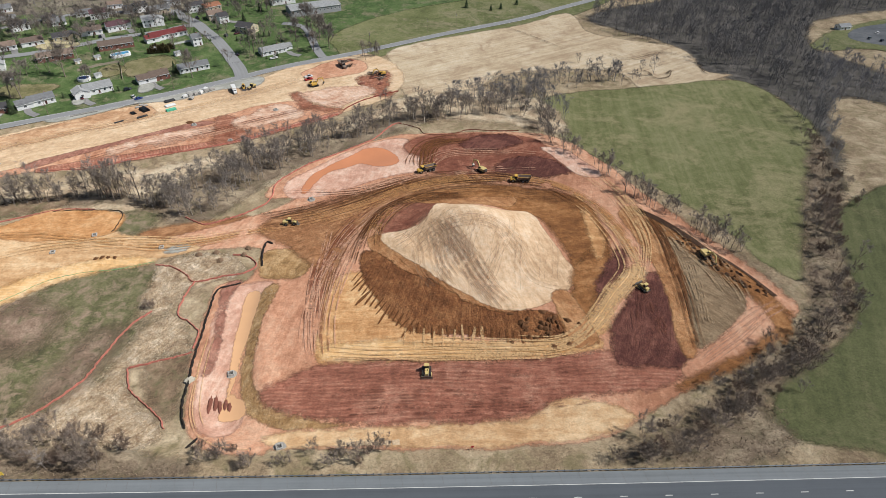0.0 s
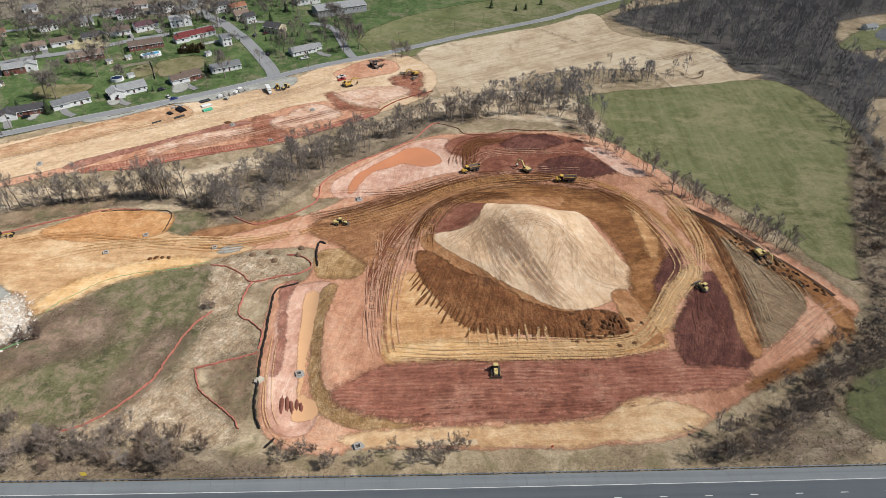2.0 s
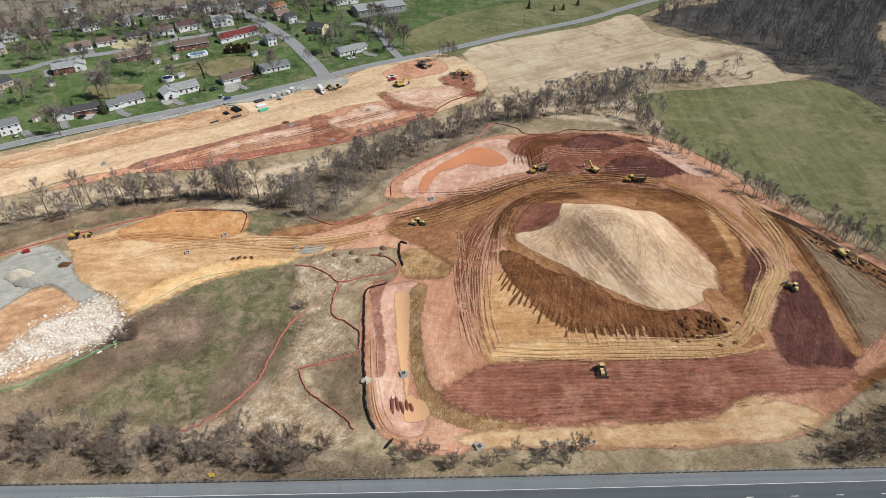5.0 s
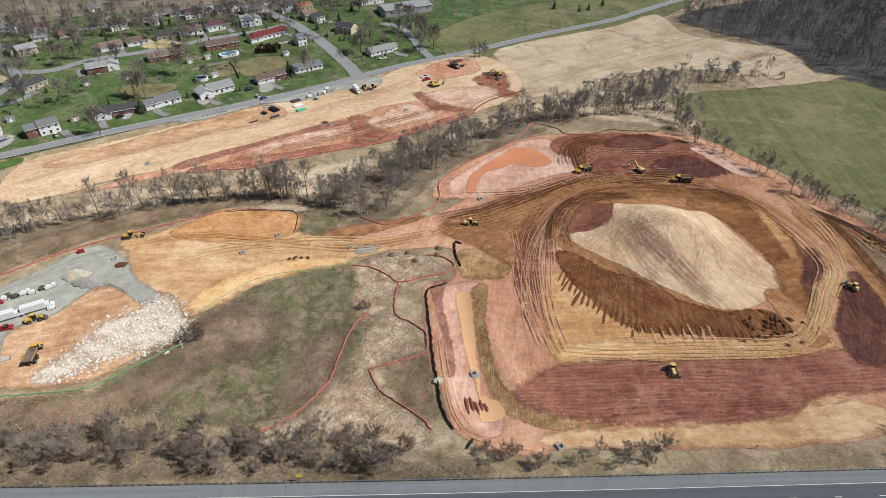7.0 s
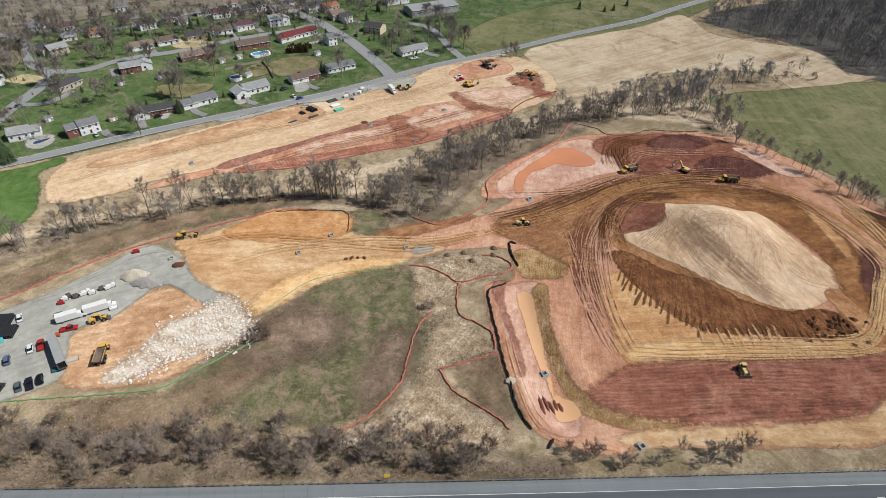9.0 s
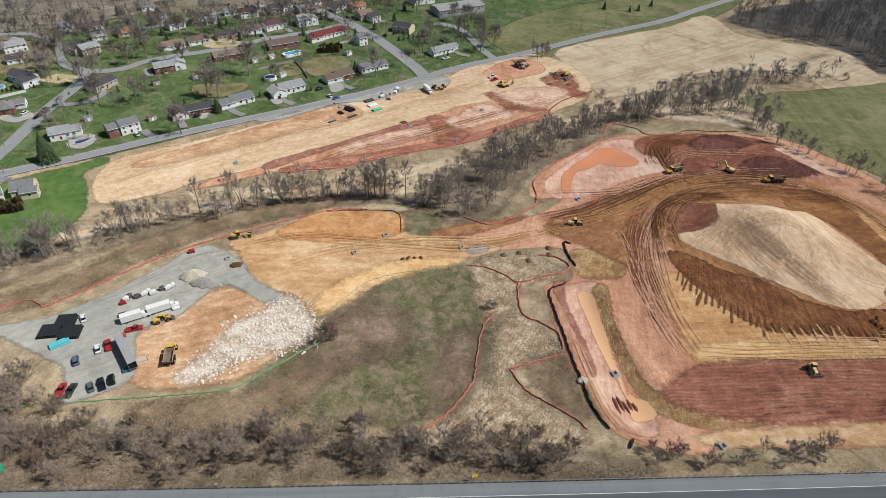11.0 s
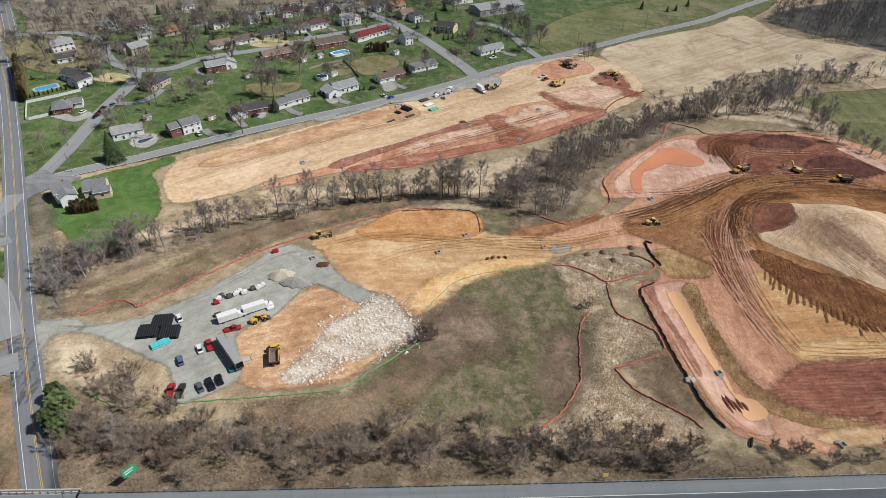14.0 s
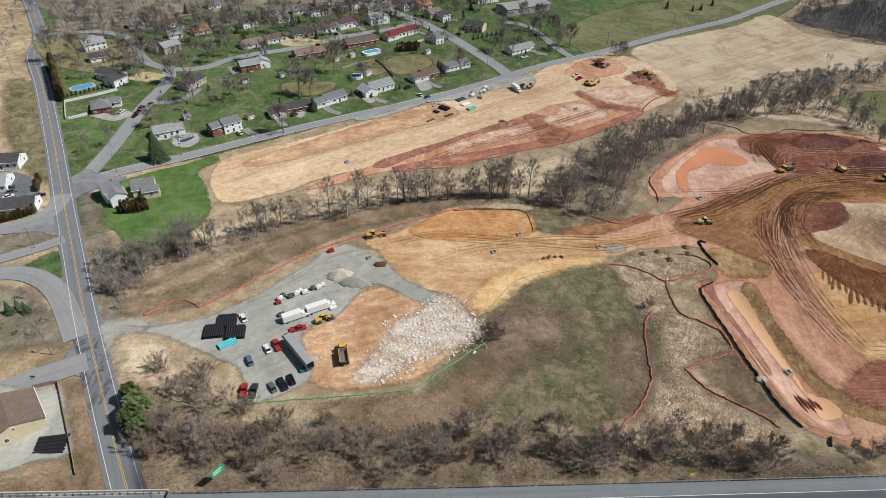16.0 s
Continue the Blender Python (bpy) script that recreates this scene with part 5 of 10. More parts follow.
belt([(-62.4, 421.0), (-53.2, 428.9), (-41.9, 415.4)], 5, 9, (0, 4), "roadside trees", (0.6, 0.9), "bare tree at the site's corner", seed=16)
belt([(196.8, 297.1), (184.2, 250.5), (162.3, 209.2), (149.0, 169.9), (126.7, 149.3), (97.2, 129.0), (80.1, 115.8)], 12, 24, (0, 2, 4), "hedgerow trees", (0.4, 0.75), "bare tree in the hedgerow", seed=17)
belt([(196.8, 297.1), (184.2, 250.5), (162.3, 209.2), (149.0, 169.9), (126.7, 149.3), (99.1, 129.1), (84.3, 117.9), (62.4, 103.8), (52.2, 101.6)], 8, 85, (0, 1, 2), "hedgerow shrubs", (0.7, 1.35), "bare brushy shrub in the hedgerow", "shrub", 18, "bare_shrub", bare_shrub)
belt([(-254.9, 102.3), (-231.7, 103.4), (-206.7, 102.1), (-182.6, 102.0), (-158.8, 103.1), (-134.0, 99.4), (-108.6, 98.2), (-86.9, 95.2)], 11, 105, (0, 1, 2), "roadside thicket", (0.8, 1.35), "bare brushy shrub on the highway bank", "shrub", 19, "bare_shrub", bare_shrub)
belt([(-256.9, 104.6), (-232.5, 104.6), (-206.7, 102.1), (-182.6, 102.0), (-158.8, 103.1), (-118.1, 98.2), (-93.0, 97.1)], 10, 22, (0, 2, 3, 4), "roadside thicket trees", (0.5, 0.8), "bare pale tree in the roadside thicket", seed=20)
belt([(-266.2, 100.7), (-272.6, 111.2), (-264.2, 105.2), (-256.9, 102.9), (-247.3, 102.8), (-238.4, 105.0)], 8, 30, (0, 1, 2), "roadside thicket", (0.8, 1.3), "bare brushy shrub on the highway bank", "shrub", 21, "bare_shrub", bare_shrub)
belt([(-78.7, 92.9), (-63.3, 93.0), (-48.0, 93.8), (-32.6, 94.4), (-14.1, 95.0)], 1.5, 22, (0, 1, 2), "roadside thicket", (0.55, 0.95), "low bare shrub by the guardrail", "shrub", 22, "bare_shrub", bare_shrub)
belt([(-285.6, 135.3), (-276.0, 134.0), (-269.6, 125.9), (-248.0, 117.2), (-246.2, 123.6)], 4, 10, (0, 2), "yard shrubs", (0.8, 1.4), "bare spreading shrub beside the yard", "shrub", 23, "bare_shrub", bare_shrub)
belt([(-171.8, 153.3), (-165.6, 150.6), (-173.0, 145.3)], 3, 7, (0, 1), "yard shrubs", (0.6, 0.9), "bare dark shrub by the rubble", "shrub", 24, "bare_shrub", bare_shrub)
belt([(-111.8, 166.8), (-108.6, 163.7), (-106.5, 162.2)], 2, 3, (0, 1), "ditch shrubs", (0.5, 0.8), "low bare shrub in the ditch", "shrub", 25, "bare_shrub", bare_shrub)
# village trees
for k, (sx, sy) in enumerate([(-370.6, 365.5), (-387.4, 389.9), (-371.9, 378.9), (-346.4, 357.8), (-327.5, 334.4), (-333.4, 391.3), (-337.4, 419.6), (-269.3, 348.5), (-262.4, 347.5), (-298.5, 394.5), (-252.2, 380.8), (-270.2, 302.8), (-170.4, 385.3), (-98.8, 435.0), (-106.2, 470.9), (-98.9, 461.2), (-140.5, 428.8), (-387.7, 372.4), (-431.8, 384.3), (-419.5, 392.7), (-339.0, 361.7), (-308.6, 339.5), (-325.5, 403.2), (-88.5, 441.3), (-115.1, 452.8)]):
    plant(("bare_tree", 5 + k % 2), sx, sy, 1.02 + 0.1 * (k % 4), 47 * k, bare_tree(5 + k % 2), "bare_tree", "large bare spreading garden tree", "tree", "village trees")
for k, (sx, sy) in enumerate([(-420.5, 372.0), (-423.4, 440.1), (-402.9, 419.2), (-395.6, 448.4), (-360.0, 417.9), (-365.6, 354.7), (-352.5, 425.0), (-315.3, 331.7), (-276.8, 371.9), (-311.0, 397.0), (-311.5, 472.0), (-302.1, 446.6), (-276.5, 380.4), (-317.7, 409.7), (-133.1, 421.4), (-116.5, 495.7), (-128.5, 489.2), (-138.1, 481.9), (-147.2, 513.2), (-241.2, 453.1), (-249.5, 415.3), (-263.1, 448.5), (-217.4, 479.2), (-450.2, 442.0), (-437.1, 448.6), (-401.7, 498.4), (-368.6, 470.4), (-316.0, 445.3), (-278.3, 438.2), (-228.9, 443.3), (-260.4, 474.4), (-195.3, 457.9), (-202.0, 474.8), (-341.3, 304.5), (-300.9, 353.7), (-264.6, 385.8), (-234.3, 375.5), (-178.6, 443.0)]):
    plant(("bare_tree", (6, 4, 3)[k % 3]), sx, sy, 0.8 + 0.1 * (k % 4), 61 * k, bare_tree((6, 4, 3)[k % 3]), "bare_tree", "bare grey garden tree", "tree", "village trees")
plant(("bare_shrub", 3), -262.2, 128.6, 1.05, 20, bare_shrub(3), "bare_shrub", "wide bare many-stemmed bush beside the yard", "shrub", "yard shrubs")
plant(("bare_shrub", 3), -244.2, 117.5, 0.85, 200, bare_shrub(3), "bare_shrub", "wide bare many-stemmed bush beside the yard", "shrub", "yard shrubs")
for k, (sx, sy) in enumerate([(46.2, 98.4), (55.4, 97.9), (65.4, 101.3), (72.4, 105.8), (90.5, 119.8), (82.2, 116.6), (107.5, 132.4), (119.2, 138.5)]):
    plant(("bare_shrub", 3), sx, sy, 0.6 + 0.12 * (k % 3), 71 * k, bare_shrub(3), "bare_shrub", "round bare grey bush at the hedgerow's end", "shrub", "hedgerow shrubs")
plant(("bare_tree", 4), 89.6, 413.3, 0.7, 20, bare_tree(4), "bare_tree", "lone bare tree in the straw field", "tree", "field trees")
# evergreens
plant(("spruce", 0), -326.5, 271.8, 1.3, 0, conifer(0), "spruce", "dark green spruce beside the side street", "evergreen tree", "evergreens")
for sx, sy, ss in ((-280.4, 121.1, 0.8), (-275.8, 115.3, 1.05), (-276.1, 110.9, 0.95), (-272.5, 108.3, 0.85)):
    plant(("pine", 4), sx, sy, ss, 140 * ss, conifer(4), "pine", "dark olive round-headed pine beside the county road", "evergreen tree", "evergreens")
for k, (sx, sy) in enumerate([(-337.5, 162.6), (-333.4, 160.5), (-339.2, 160.2), (-272.3, 438.8), (-249.8, 435.7), (-219.8, 442.0), (-191.1, 456.1), (-178.1, 471.5), (-274.7, 403.2), (-339.7, 358.4), (-298.5, 387.2)] + [(-338.2, 426.7), (-330.2, 445.0), (-322.2, 433.6), (-277.6, 333.2), (-229.6, 454.3), (-263.9, 468.0), (-243.1, 473.9), (-218.0, 491.7), (-164.3, 491.5), (34.9, 534.9), (43.6, 538.8), (58.5, 552.4), (14.1, 539.6)]):
    plant(("spruce", 3), sx, sy, 0.8 + 0.1 * (k % 4), 50 * k, conifer(3), "evergreen", "dark green garden evergreen", "evergreen tree", "evergreens")
for k, (sx, sy) in enumerate([(-380.7, 369.6), (-330.9, 447.5), (-382.2, 493.0), (-258.0, 329.7), (-221.4, 488.8), (-224.8, 485.8), (-157.3, 516.1), (-293.8, 464.2), (-289.5, 468.4), (-184.8, 393.8)]):
    plant(("spruce", 3), sx, sy, 1.0 + 0.12 * (k % 4), 50 * k, conifer(3), "evergreen", "tall dark green garden evergreen", "evergreen tree", "evergreens")
for k, (sx, sy) in enumerate([(-158.4, 450.5), (-154.9, 452.0), (-151.4, 454.6), (-147.9, 456.1), (-144.3, 458.8), (-140.7, 460.3), (-137.2, 461.8)]):
    plant(("spruce", 3), sx, sy, 0.6 + 0.06 * (k % 3), 50 * k, conifer(3), "evergreen", "dark evergreen bush in a hedge", "evergreen tree", "evergreens")
for k, (sx, sy) in enumerate([(-399.9, 385.2), (-363.5, 399.6), (-358.5, 404.8), (-324.2, 351.8), (-353.7, 477.8), (-355.5, 470.8), (-306.1, 426.9), (-300.3, 429.6), (-273.6, 447.4), (-268.5, 445.7), (-263.5, 448.5), (-250.1, 420.2), (-242.9, 418.9), (-232.0, 463.2), (-217.0, 469.6), (-191.0, 447.2), (-186.9, 452.0), (-177.7, 448.5), (-168.9, 460.7), (-122.7, 424.4), (-129.3, 419.8), (-211.9, 360.9), (-209.2, 362.7), (-238.3, 351.0), (-245.2, 345.9), (-330.0, 297.8), (-306.9, 379.5), (-327.6, 319.1), (-350.8, 345.8), (-365.7, 364.3), (-411.8, 360.3), (-426.5, 367.3)]):
    plant(("spruce", 3), sx, sy, 0.35 + 0.1 * (k % 4), 83 * k, conifer(3), "evergreen", "low dark evergreen garden bush", "evergreen bush", "garden bushes")
for k, (sx, sy, sa) in enumerate(along([(-427.6, 376.5), (-415.5, 356.0), (-401.6, 332.3)], 1.6)):
    plant(("cedar", 1), sx, sy, 1.55 + 0.15 * (k % 3), 77 * k, conifer(1), "hedge_cedar", "bronze-green clipped cedar in a tall hedge", "hedge plant", "roadside hedge")
for row in ([(-327.0, 224.3), (-320.4, 225.2), (-314.4, 228.0)], [(-327.4, 227.9), (-322.1, 229.7), (-316.3, 231.6)], [(-213.2, 421.8), (-199.0, 425.2)], [(-213.4, 427.9), (-198.3, 431.4)], [(-374.9, 216.7), (-367.6, 221.0), (-362.6, 225.5)], [(-371.7, 241.5), (-374.7, 250.8)]):
    for k, (sx, sy, sa) in enumerate(along(row, 1.7)):
        plant(("cedar", 1), sx, sy, 0.7 + 0.1 * (k % 3), 77 * k, conifer(1), "hedge_cedar", "bronze-brown clipped hedge cedar", "hedge plant", "garden hedge")
for k, (sx, sy, sa) in enumerate(along([(-401.0, 336.7), (-386.5, 348.3), (-372.8, 354.1)], 2.4)):
    plant(("arborvitae", 2), sx, sy, 0.42 + 0.05 * (k % 3), 70 * k, conifer(2), "arborvitae", "small dark arborvitae in a row", "hedge plant", "arborvitae row")


def stuff_trees(name, outline, count, kinds, size, label, seed, avoid=(), twigs=400, limbs=5):
    """Woods too dense to count, as one mesh."""
    rng = random.Random(seed)
    protos = []
    for k in kinds:
        wv, wf, tv, tf = grow(700 + k, (12, 14, 10)[k % 3], (4.2, 4.8, 3.8)[k % 3], 1, limbs, twigs, 0.16, 1.9 if limbs == 5 else 1.5, 0.042, 0.2, 1 if limbs == 5 else 2)
        protos.append((np.concatenate([wv, tv]), np.concatenate([wf, tf + len(wv)])))
    line = curve_points(outline, True)
    lo, hi = line.min(0), line.max(0)
    vs, fs, base, made = [], [], 0, 0
    while made < count:
        x, y = rng.uniform(lo[0], hi[0]), rng.uniform(lo[1], hi[1])
        if inside_depth(line, np.array([x]), np.array([y]))[0] < 0:
            continue
        if any((x - ax) ** 2 + (y - ay) ** 2 < ar * ar for ax, ay, ar in avoid):
            continue
        made += 1
        v, f = rng.choice(protos)
        s, a = rng.uniform(*size), rng.uniform(0, 6.283)
        c, n = math.cos(a) * s, math.sin(a) * s
        vs.append(np.stack([v[:, 0] * c - v[:, 1] * n + x, v[:, 0] * n + v[:, 1] * c + y, v[:, 2] * s + level(x, y) - 0.1], 1))
        fs.append(f + base)
        base += len(v)
    return tagged(new(name, raw_mesh(name, np.concatenate(vs), np.concatenate(fs), GARDENTWIG if 'garden' in name else TWIG if 'creek' in name else DARKTWIG)), label, "woods", "", "stuff")


ROADS_CLEAR = [(x, y, 7.5) for path in (VILLAGE_ROAD, COUNTY) for x, y, _ in along(path, 4.0)]
stuff_trees("bare_woods", [(127.5, 536.0), (230.4, 570.2), (349.6, 608.0), (452.1, 628.2), (398.0, 555.3), (302.5, 510.2), (265.3, 450.2), (247.9, 404.8), (229.6, 366.1), (212.2, 321.5), (201.6, 307.2), (199.5, 370.6), (176.9, 410.0), (182.0, 450.3), (150.2, 456.6), (120.0, 497.3)], 820, (0, 1, 2), (0.85, 1.3), "dense bare grey-brown woods", 41, (), 210)
stuff_trees("bare_woods", [(258.2, 426.5), (273.0, 424.3), (286.9, 392.6), (297.5, 361.8), (268.8, 336.8), (242.7, 350.6), (221.7, 329.0), (207.5, 290.7), (193.7, 266.7), (201.5, 303.8)], 150, (0, 1, 2), (0.6, 0.95), "bare grey-brown woods on a slope", 42, (), 300)
stuff_trees("bare_woods", [(-479.0, 467.4), (-545.8, 580.1), (-227.3, 683.8), (-224.9, 536.4), (-348.3, 515.8), (-416.5, 490.5), (-459.3, 461.1)], 330, (0, 1, 2), (0.9, 1.4), "bare woods behind the village", 43, (), 280)
stuff_trees("garden_thicket", [(-468.3, 454.3), (-429.3, 468.7), (-376.7, 475.8), (-327.5, 485.8), (-281.8, 502.1), (-229.2, 527.8), (-141.8, 557.5), (-144.8, 513.5), (-191.2, 494.8), (-242.8, 470.3), (-290.1, 447.9), (-337.6, 442.3), (-374.3, 431.6), (-418.7, 424.6), (-448.4, 429.8)], 130, (0, 1, 2), (0.8, 1.25), "bare garden trees too far to count", 46, ROADS_CLEAR)
stuff_trees("creek_woods", [(-340.3, 198.8), (-320.4, 190.7), (-298.4, 204.7), (-287.9, 204.7), (-298.9, 180.9), (-306.6, 163.5), (-316.4, 153.4)], 70, (0, 1, 2), (0.45, 0.75), "dense bare thicket beside the creek", 48, ROADS_CLEAR)
stuff_trees("creek_woods", [(-132.4, 234.2), (-126.0, 254.4), (-110.3, 274.2), (-87.6, 289.8), (-55.8, 310.4), (-28.4, 329.2), (-20.6, 321.7), (-45.6, 300.1), (-71.7, 277.6), (-89.3, 259.0), (-100.4, 239.2), (-111.5, 221.4), (-121.6, 221.3)], 108, (0, 1, 2), (0.8, 1.35), "dense bare trees on the creek bank", 47, (), 420, 8)
stuff_trees("creek_thicket", [(-309.4, 184.5), (-286.8, 203.1), (-257.1, 219.8), (-213.5, 237.5), (-172.2, 246.3), (-139.9, 246.5), (-122.5, 265.4), (-91.0, 286.6), (-48.1, 316.2), (-5.4, 349.7), (-8.3, 329.5), (-41.6, 303.6), (-68.8, 277.5), (-90.0, 254.7), (-107.6, 222.7), (-120.5, 219.6), (-140.3, 228.5), (-171.3, 233.0), (-211.2, 225.4), (-253.3, 208.0), (-281.5, 191.0), (-299.7, 174.4)], 100, (0, 1, 2), (0.4, 0.8), "thin bare saplings on the creek bank", 45)
stuff_trees("bare_woods", [(-544.4, 439.6), (-593.0, 559.2), (-545.6, 560.9), (-481.0, 441.2), (-465.0, 395.9)], 50, (0, 1, 2), (0.6, 0.9), "bare thicket beside the county road", 44)


def tufts(name, outline, count, tall, wide, colours, label, seed, blades=5):
    """Clumps of dry stalks."""
    rng = np.random.default_rng(seed)
    line = curve_points(outline, True)
    lo, hi = line.min(0), line.max(0)
    p = rng.uniform(lo, hi, (count * 4, 2))
    p = p[inside_depth(line, p[:, 0], p[:, 1]) > 0][:count]
    n = len(p)
    p = np.repeat(p, blades, 0) + rng.normal(0, wide * 0.5, (n * blades, 2))
    a, lean, h = rng.uniform(0, 6.283, n * blades), rng.normal(0, 1.1, (n * blades, 2)), tall * rng.uniform(0.4, 1.2, n * blades)
    z = terrain(p[:, 0], p[:, 1])
    w = np.stack([np.cos(a), np.sin(a)], 1) * wide * rng.uniform(0.3, 0.7, (n * blades, 1))
    co = np.stack([np.c_[p - w, z - 0.02], np.c_[p + w, z - 0.02], np.c_[p + lean * h[:, None], z + h]], 1).reshape(-1, 3)
    m = Nodes(name + "_stalks", 0.9)
    v = m.add("NewGeometry").outputs["Random Per Island"]
    m.colour(m.ramp(v, colours))
    return tagged(new(name, raw_mesh(name, co, np.arange(len(co)).reshape(-1, 3), m.mat)), label, "vegetation", "", "stuff")


DRY = [(0.1, lin(146, 122, 92)), (0.5, lin(200, 176, 140)), (0.9, lin(242, 225, 196))]
DULL = [(0.1, lin(100, 84, 70)), (0.6, lin(146, 126, 102)), (0.9, lin(190, 166, 134))]
tufts("reeds", [(-115.7, 188.6), (-110.1, 195.2), (-93.9, 195.9), (-81.7, 188.4), (-85.6, 181.4), (-98.6, 174.0), (-101.4, 159.2), (-88.8, 147.8), (-88.8, 139.5), (-105.5, 132.7), (-96.8, 119.1), (-84.6, 108.7), (-91.1, 101.5), (-115.2, 104.1), (-134.4, 101.8), (-129.3, 112.9), (-116.1, 123.5), (-111.4, 147.9), (-113.8, 165.2)], 6500, 0.45, 0.18, DRY, "flattened tangle of pale dry reeds", 51)
tufts("brush_stalks", [(-261.6, 108.8), (-236.3, 110.8), (-202.5, 109.8), (-168.5, 107.8), (-142.0, 107.7), (-118.3, 101.7), (-86.8, 97.1), (-71.8, 93.1), (-117.7, 92.4), (-193.2, 91.4), (-246.7, 90.4)], 5200, 0.7, 0.13, DULL, "dry brown brush and brambles", 52)
tufts("brush_stalks", [(-263.0, 90.7), (-277.6, 111.3), (-283.7, 123.8), (-264.0, 119.4), (-246.5, 111.1), (-209.7, 109.0), (-207.7, 91.1), (-257.8, 89.4)], 2600, 0.7, 0.13, DULL, "dry brown brush and brambles", 53)
tufts("brush_stalks", [(-275.6, 244.9), (-221.4, 256.9), (-159.5, 274.2), (-99.0, 303.0), (-62.8, 333.7), (-21.1, 361.6), (27.3, 353.0), (54.0, 317.5), (22.3, 321.1), (-36.4, 313.6), (-72.3, 277.4), (-108.5, 249.3), (-126.3, 231.9), (-174.8, 236.5), (-259.4, 220.0)], 1300, 0.7, 0.14, DULL, "dry brush on the creek bank", 54)
tufts("brush_stalks", [(200.0, 303.8), (188.2, 250.6), (162.7, 205.2), (149.5, 166.8), (134.5, 149.4), (106.3, 129.2), (102.4, 116.0), (100.7, 103.9), (84.3, 98.9), (48.4, 99.2), (64.1, 108.7), (99.1, 133.7), (122.0, 152.0), (137.9, 172.9), (146.7, 201.2)], 4200, 0.8, 0.15, DULL, "dry brush in the hedgerow", 55)
tufts("dry_tufts", [(-71.1, 172.0), (-65.3, 175.9), (-66.1, 158.1), (-64.9, 141.7), (-61.9, 125.4), (-50.9, 117.0), (-38.9, 113.7), (-27.0, 112.8), (-47.4, 110.1), (-57.7, 113.8), (-65.5, 124.2), (-69.5, 138.6)], 700, 0.35, 0.12, DRY, "dry grass tufts", 56)
tufts("dry_tufts", [(-310.8, 150.7), (-299.3, 150.6), (-277.2, 142.7), (-268.6, 128.2), (-243.9, 121.4), (-211.0, 123.5), (-165.5, 118.9), (-158.2, 108.7), (-216.3, 109.0), (-246.0, 109.2), (-288.1, 123.8), (-302.7, 132.9)], 3800, 0.35, 0.12, DRY, "dry grass tufts", 57)
tufts("dry_tufts", [(-295.6, 159.1), (-260.2, 171.3), (-229.6, 199.4), (-181.3, 229.2), (-145.3, 241.4), (-182.2, 238.7), (-232.7, 211.4), (-272.8, 181.2), (-298.8, 165.0)], 2400, 0.35, 0.12, DRY, "dry grass tufts on the bank", 58)

stuff_trees("field_thicket", [(-8.7, 340.2), (19.6, 370.4), (61.1, 384.6), (100.4, 396.5), (135.1, 398.5), (138.8, 384.6), (110.4, 373.2), (76.7, 365.9), (56.2, 344.4), (65.3, 313.8), (44.5, 328.6), (18.3, 336.3)], 70, (0, 1, 2), (0.4, 0.75), "thin bare saplings between the fields", 49, (), 300)
stuff_trees("field_thicket", [(-8.6, 338.6), (19.5, 365.8), (38.1, 375.0), (60.5, 379.8), (99.3, 390.5), (133.5, 392.5), (130.9, 382.7), (89.0, 375.1), (61.8, 361.4), (66.4, 321.1), (45.2, 336.4), (18.5, 340.3)], 80, (0, 1, 2), (0.75, 1.15), "row of bare trees between the fields", 50, (), 500, 8)


# ---- houses ----
def shingles(name, base):
    n = Nodes(name, 0.9)
    p = n.position(source="object")
    w = n.add("TexWave", wave_type="BANDS", bands_direction="Z")
    w.inputs["Scale"].default_value, w.inputs["Distortion"].default_value = 1.6, 0.6
    n.link(p, w.inputs["Vector"])
    v = n.math("ADD", n.math("MULTIPLY", n.noise(p, 0.5, 5, 0.7), 0.55), n.math("ADD", n.math("MULTIPLY", n.noise(p, 4.0, 4, 0.7), 0.3), n.math("MULTIPLY", w.outputs["Fac"], 0.15)))
    n.colour(n.ramp(v, [(0.35, tuple(c * 0.72 for c in base[:3]) + (1,)), (0.65, tuple(c * 1.2 for c in base[:3]) + (1,))]))
    n.bump(w.outputs["Fac"], 0.02)
    return n.mat


def siding(name, base, gap=0.15):
    n = Nodes(name, 0.7)
    p = n.position(source="object")
    w = n.add("TexWave", wave_type="BANDS", bands_direction="Z", wave_profile="SAW")
    w.inputs["Scale"].default_value = 0.314 / gap
    n.link(p, w.inputs["Vector"])
    v = n.noise(p, 0.8, 5, 0.7)
    n.colour(n.ramp(v, [(0.3, tuple(c * 0.86 for c in base[:3]) + (1,)), (0.7, base)]))
    n.bump(w.outputs["Fac"], 0.02)
    return n.mat


ROOFS = {
    "grey": shingles("grey_shingles", lin(132, 134, 136)), "dark": shingles("charcoal_shingles", lin(84, 82, 84)),
    "brown": shingles("brown_shingles", lin(124, 106, 94)), "red": shingles("red_shingles", lin(134, 60, 58)),
    "mauve": shingles("mauve_shingles", lin(110, 78, 84)), "pale": shingles("pale_grey_shingles", lin(164, 166, 166)),
    "rust": shingles("orange_brown_shingles", lin(176, 118, 86)), "tan": shingles("taupe_shingles", lin(150, 128, 112)),
}
WALLS = {
    "white": siding("white_siding", lin(236, 237, 236, 0.95)), "cream": siding("cream_siding", lin(228, 214, 176)),
    "brick": siding("red_brick", lin(150, 98, 84), 0.09), "grey": siding("grey_siding", lin(178, 180, 182)),
    "beige": siding("beige_siding", lin(206, 190, 164)), "blue": siding("pale_blue_siding", lin(180, 194, 206)),
}
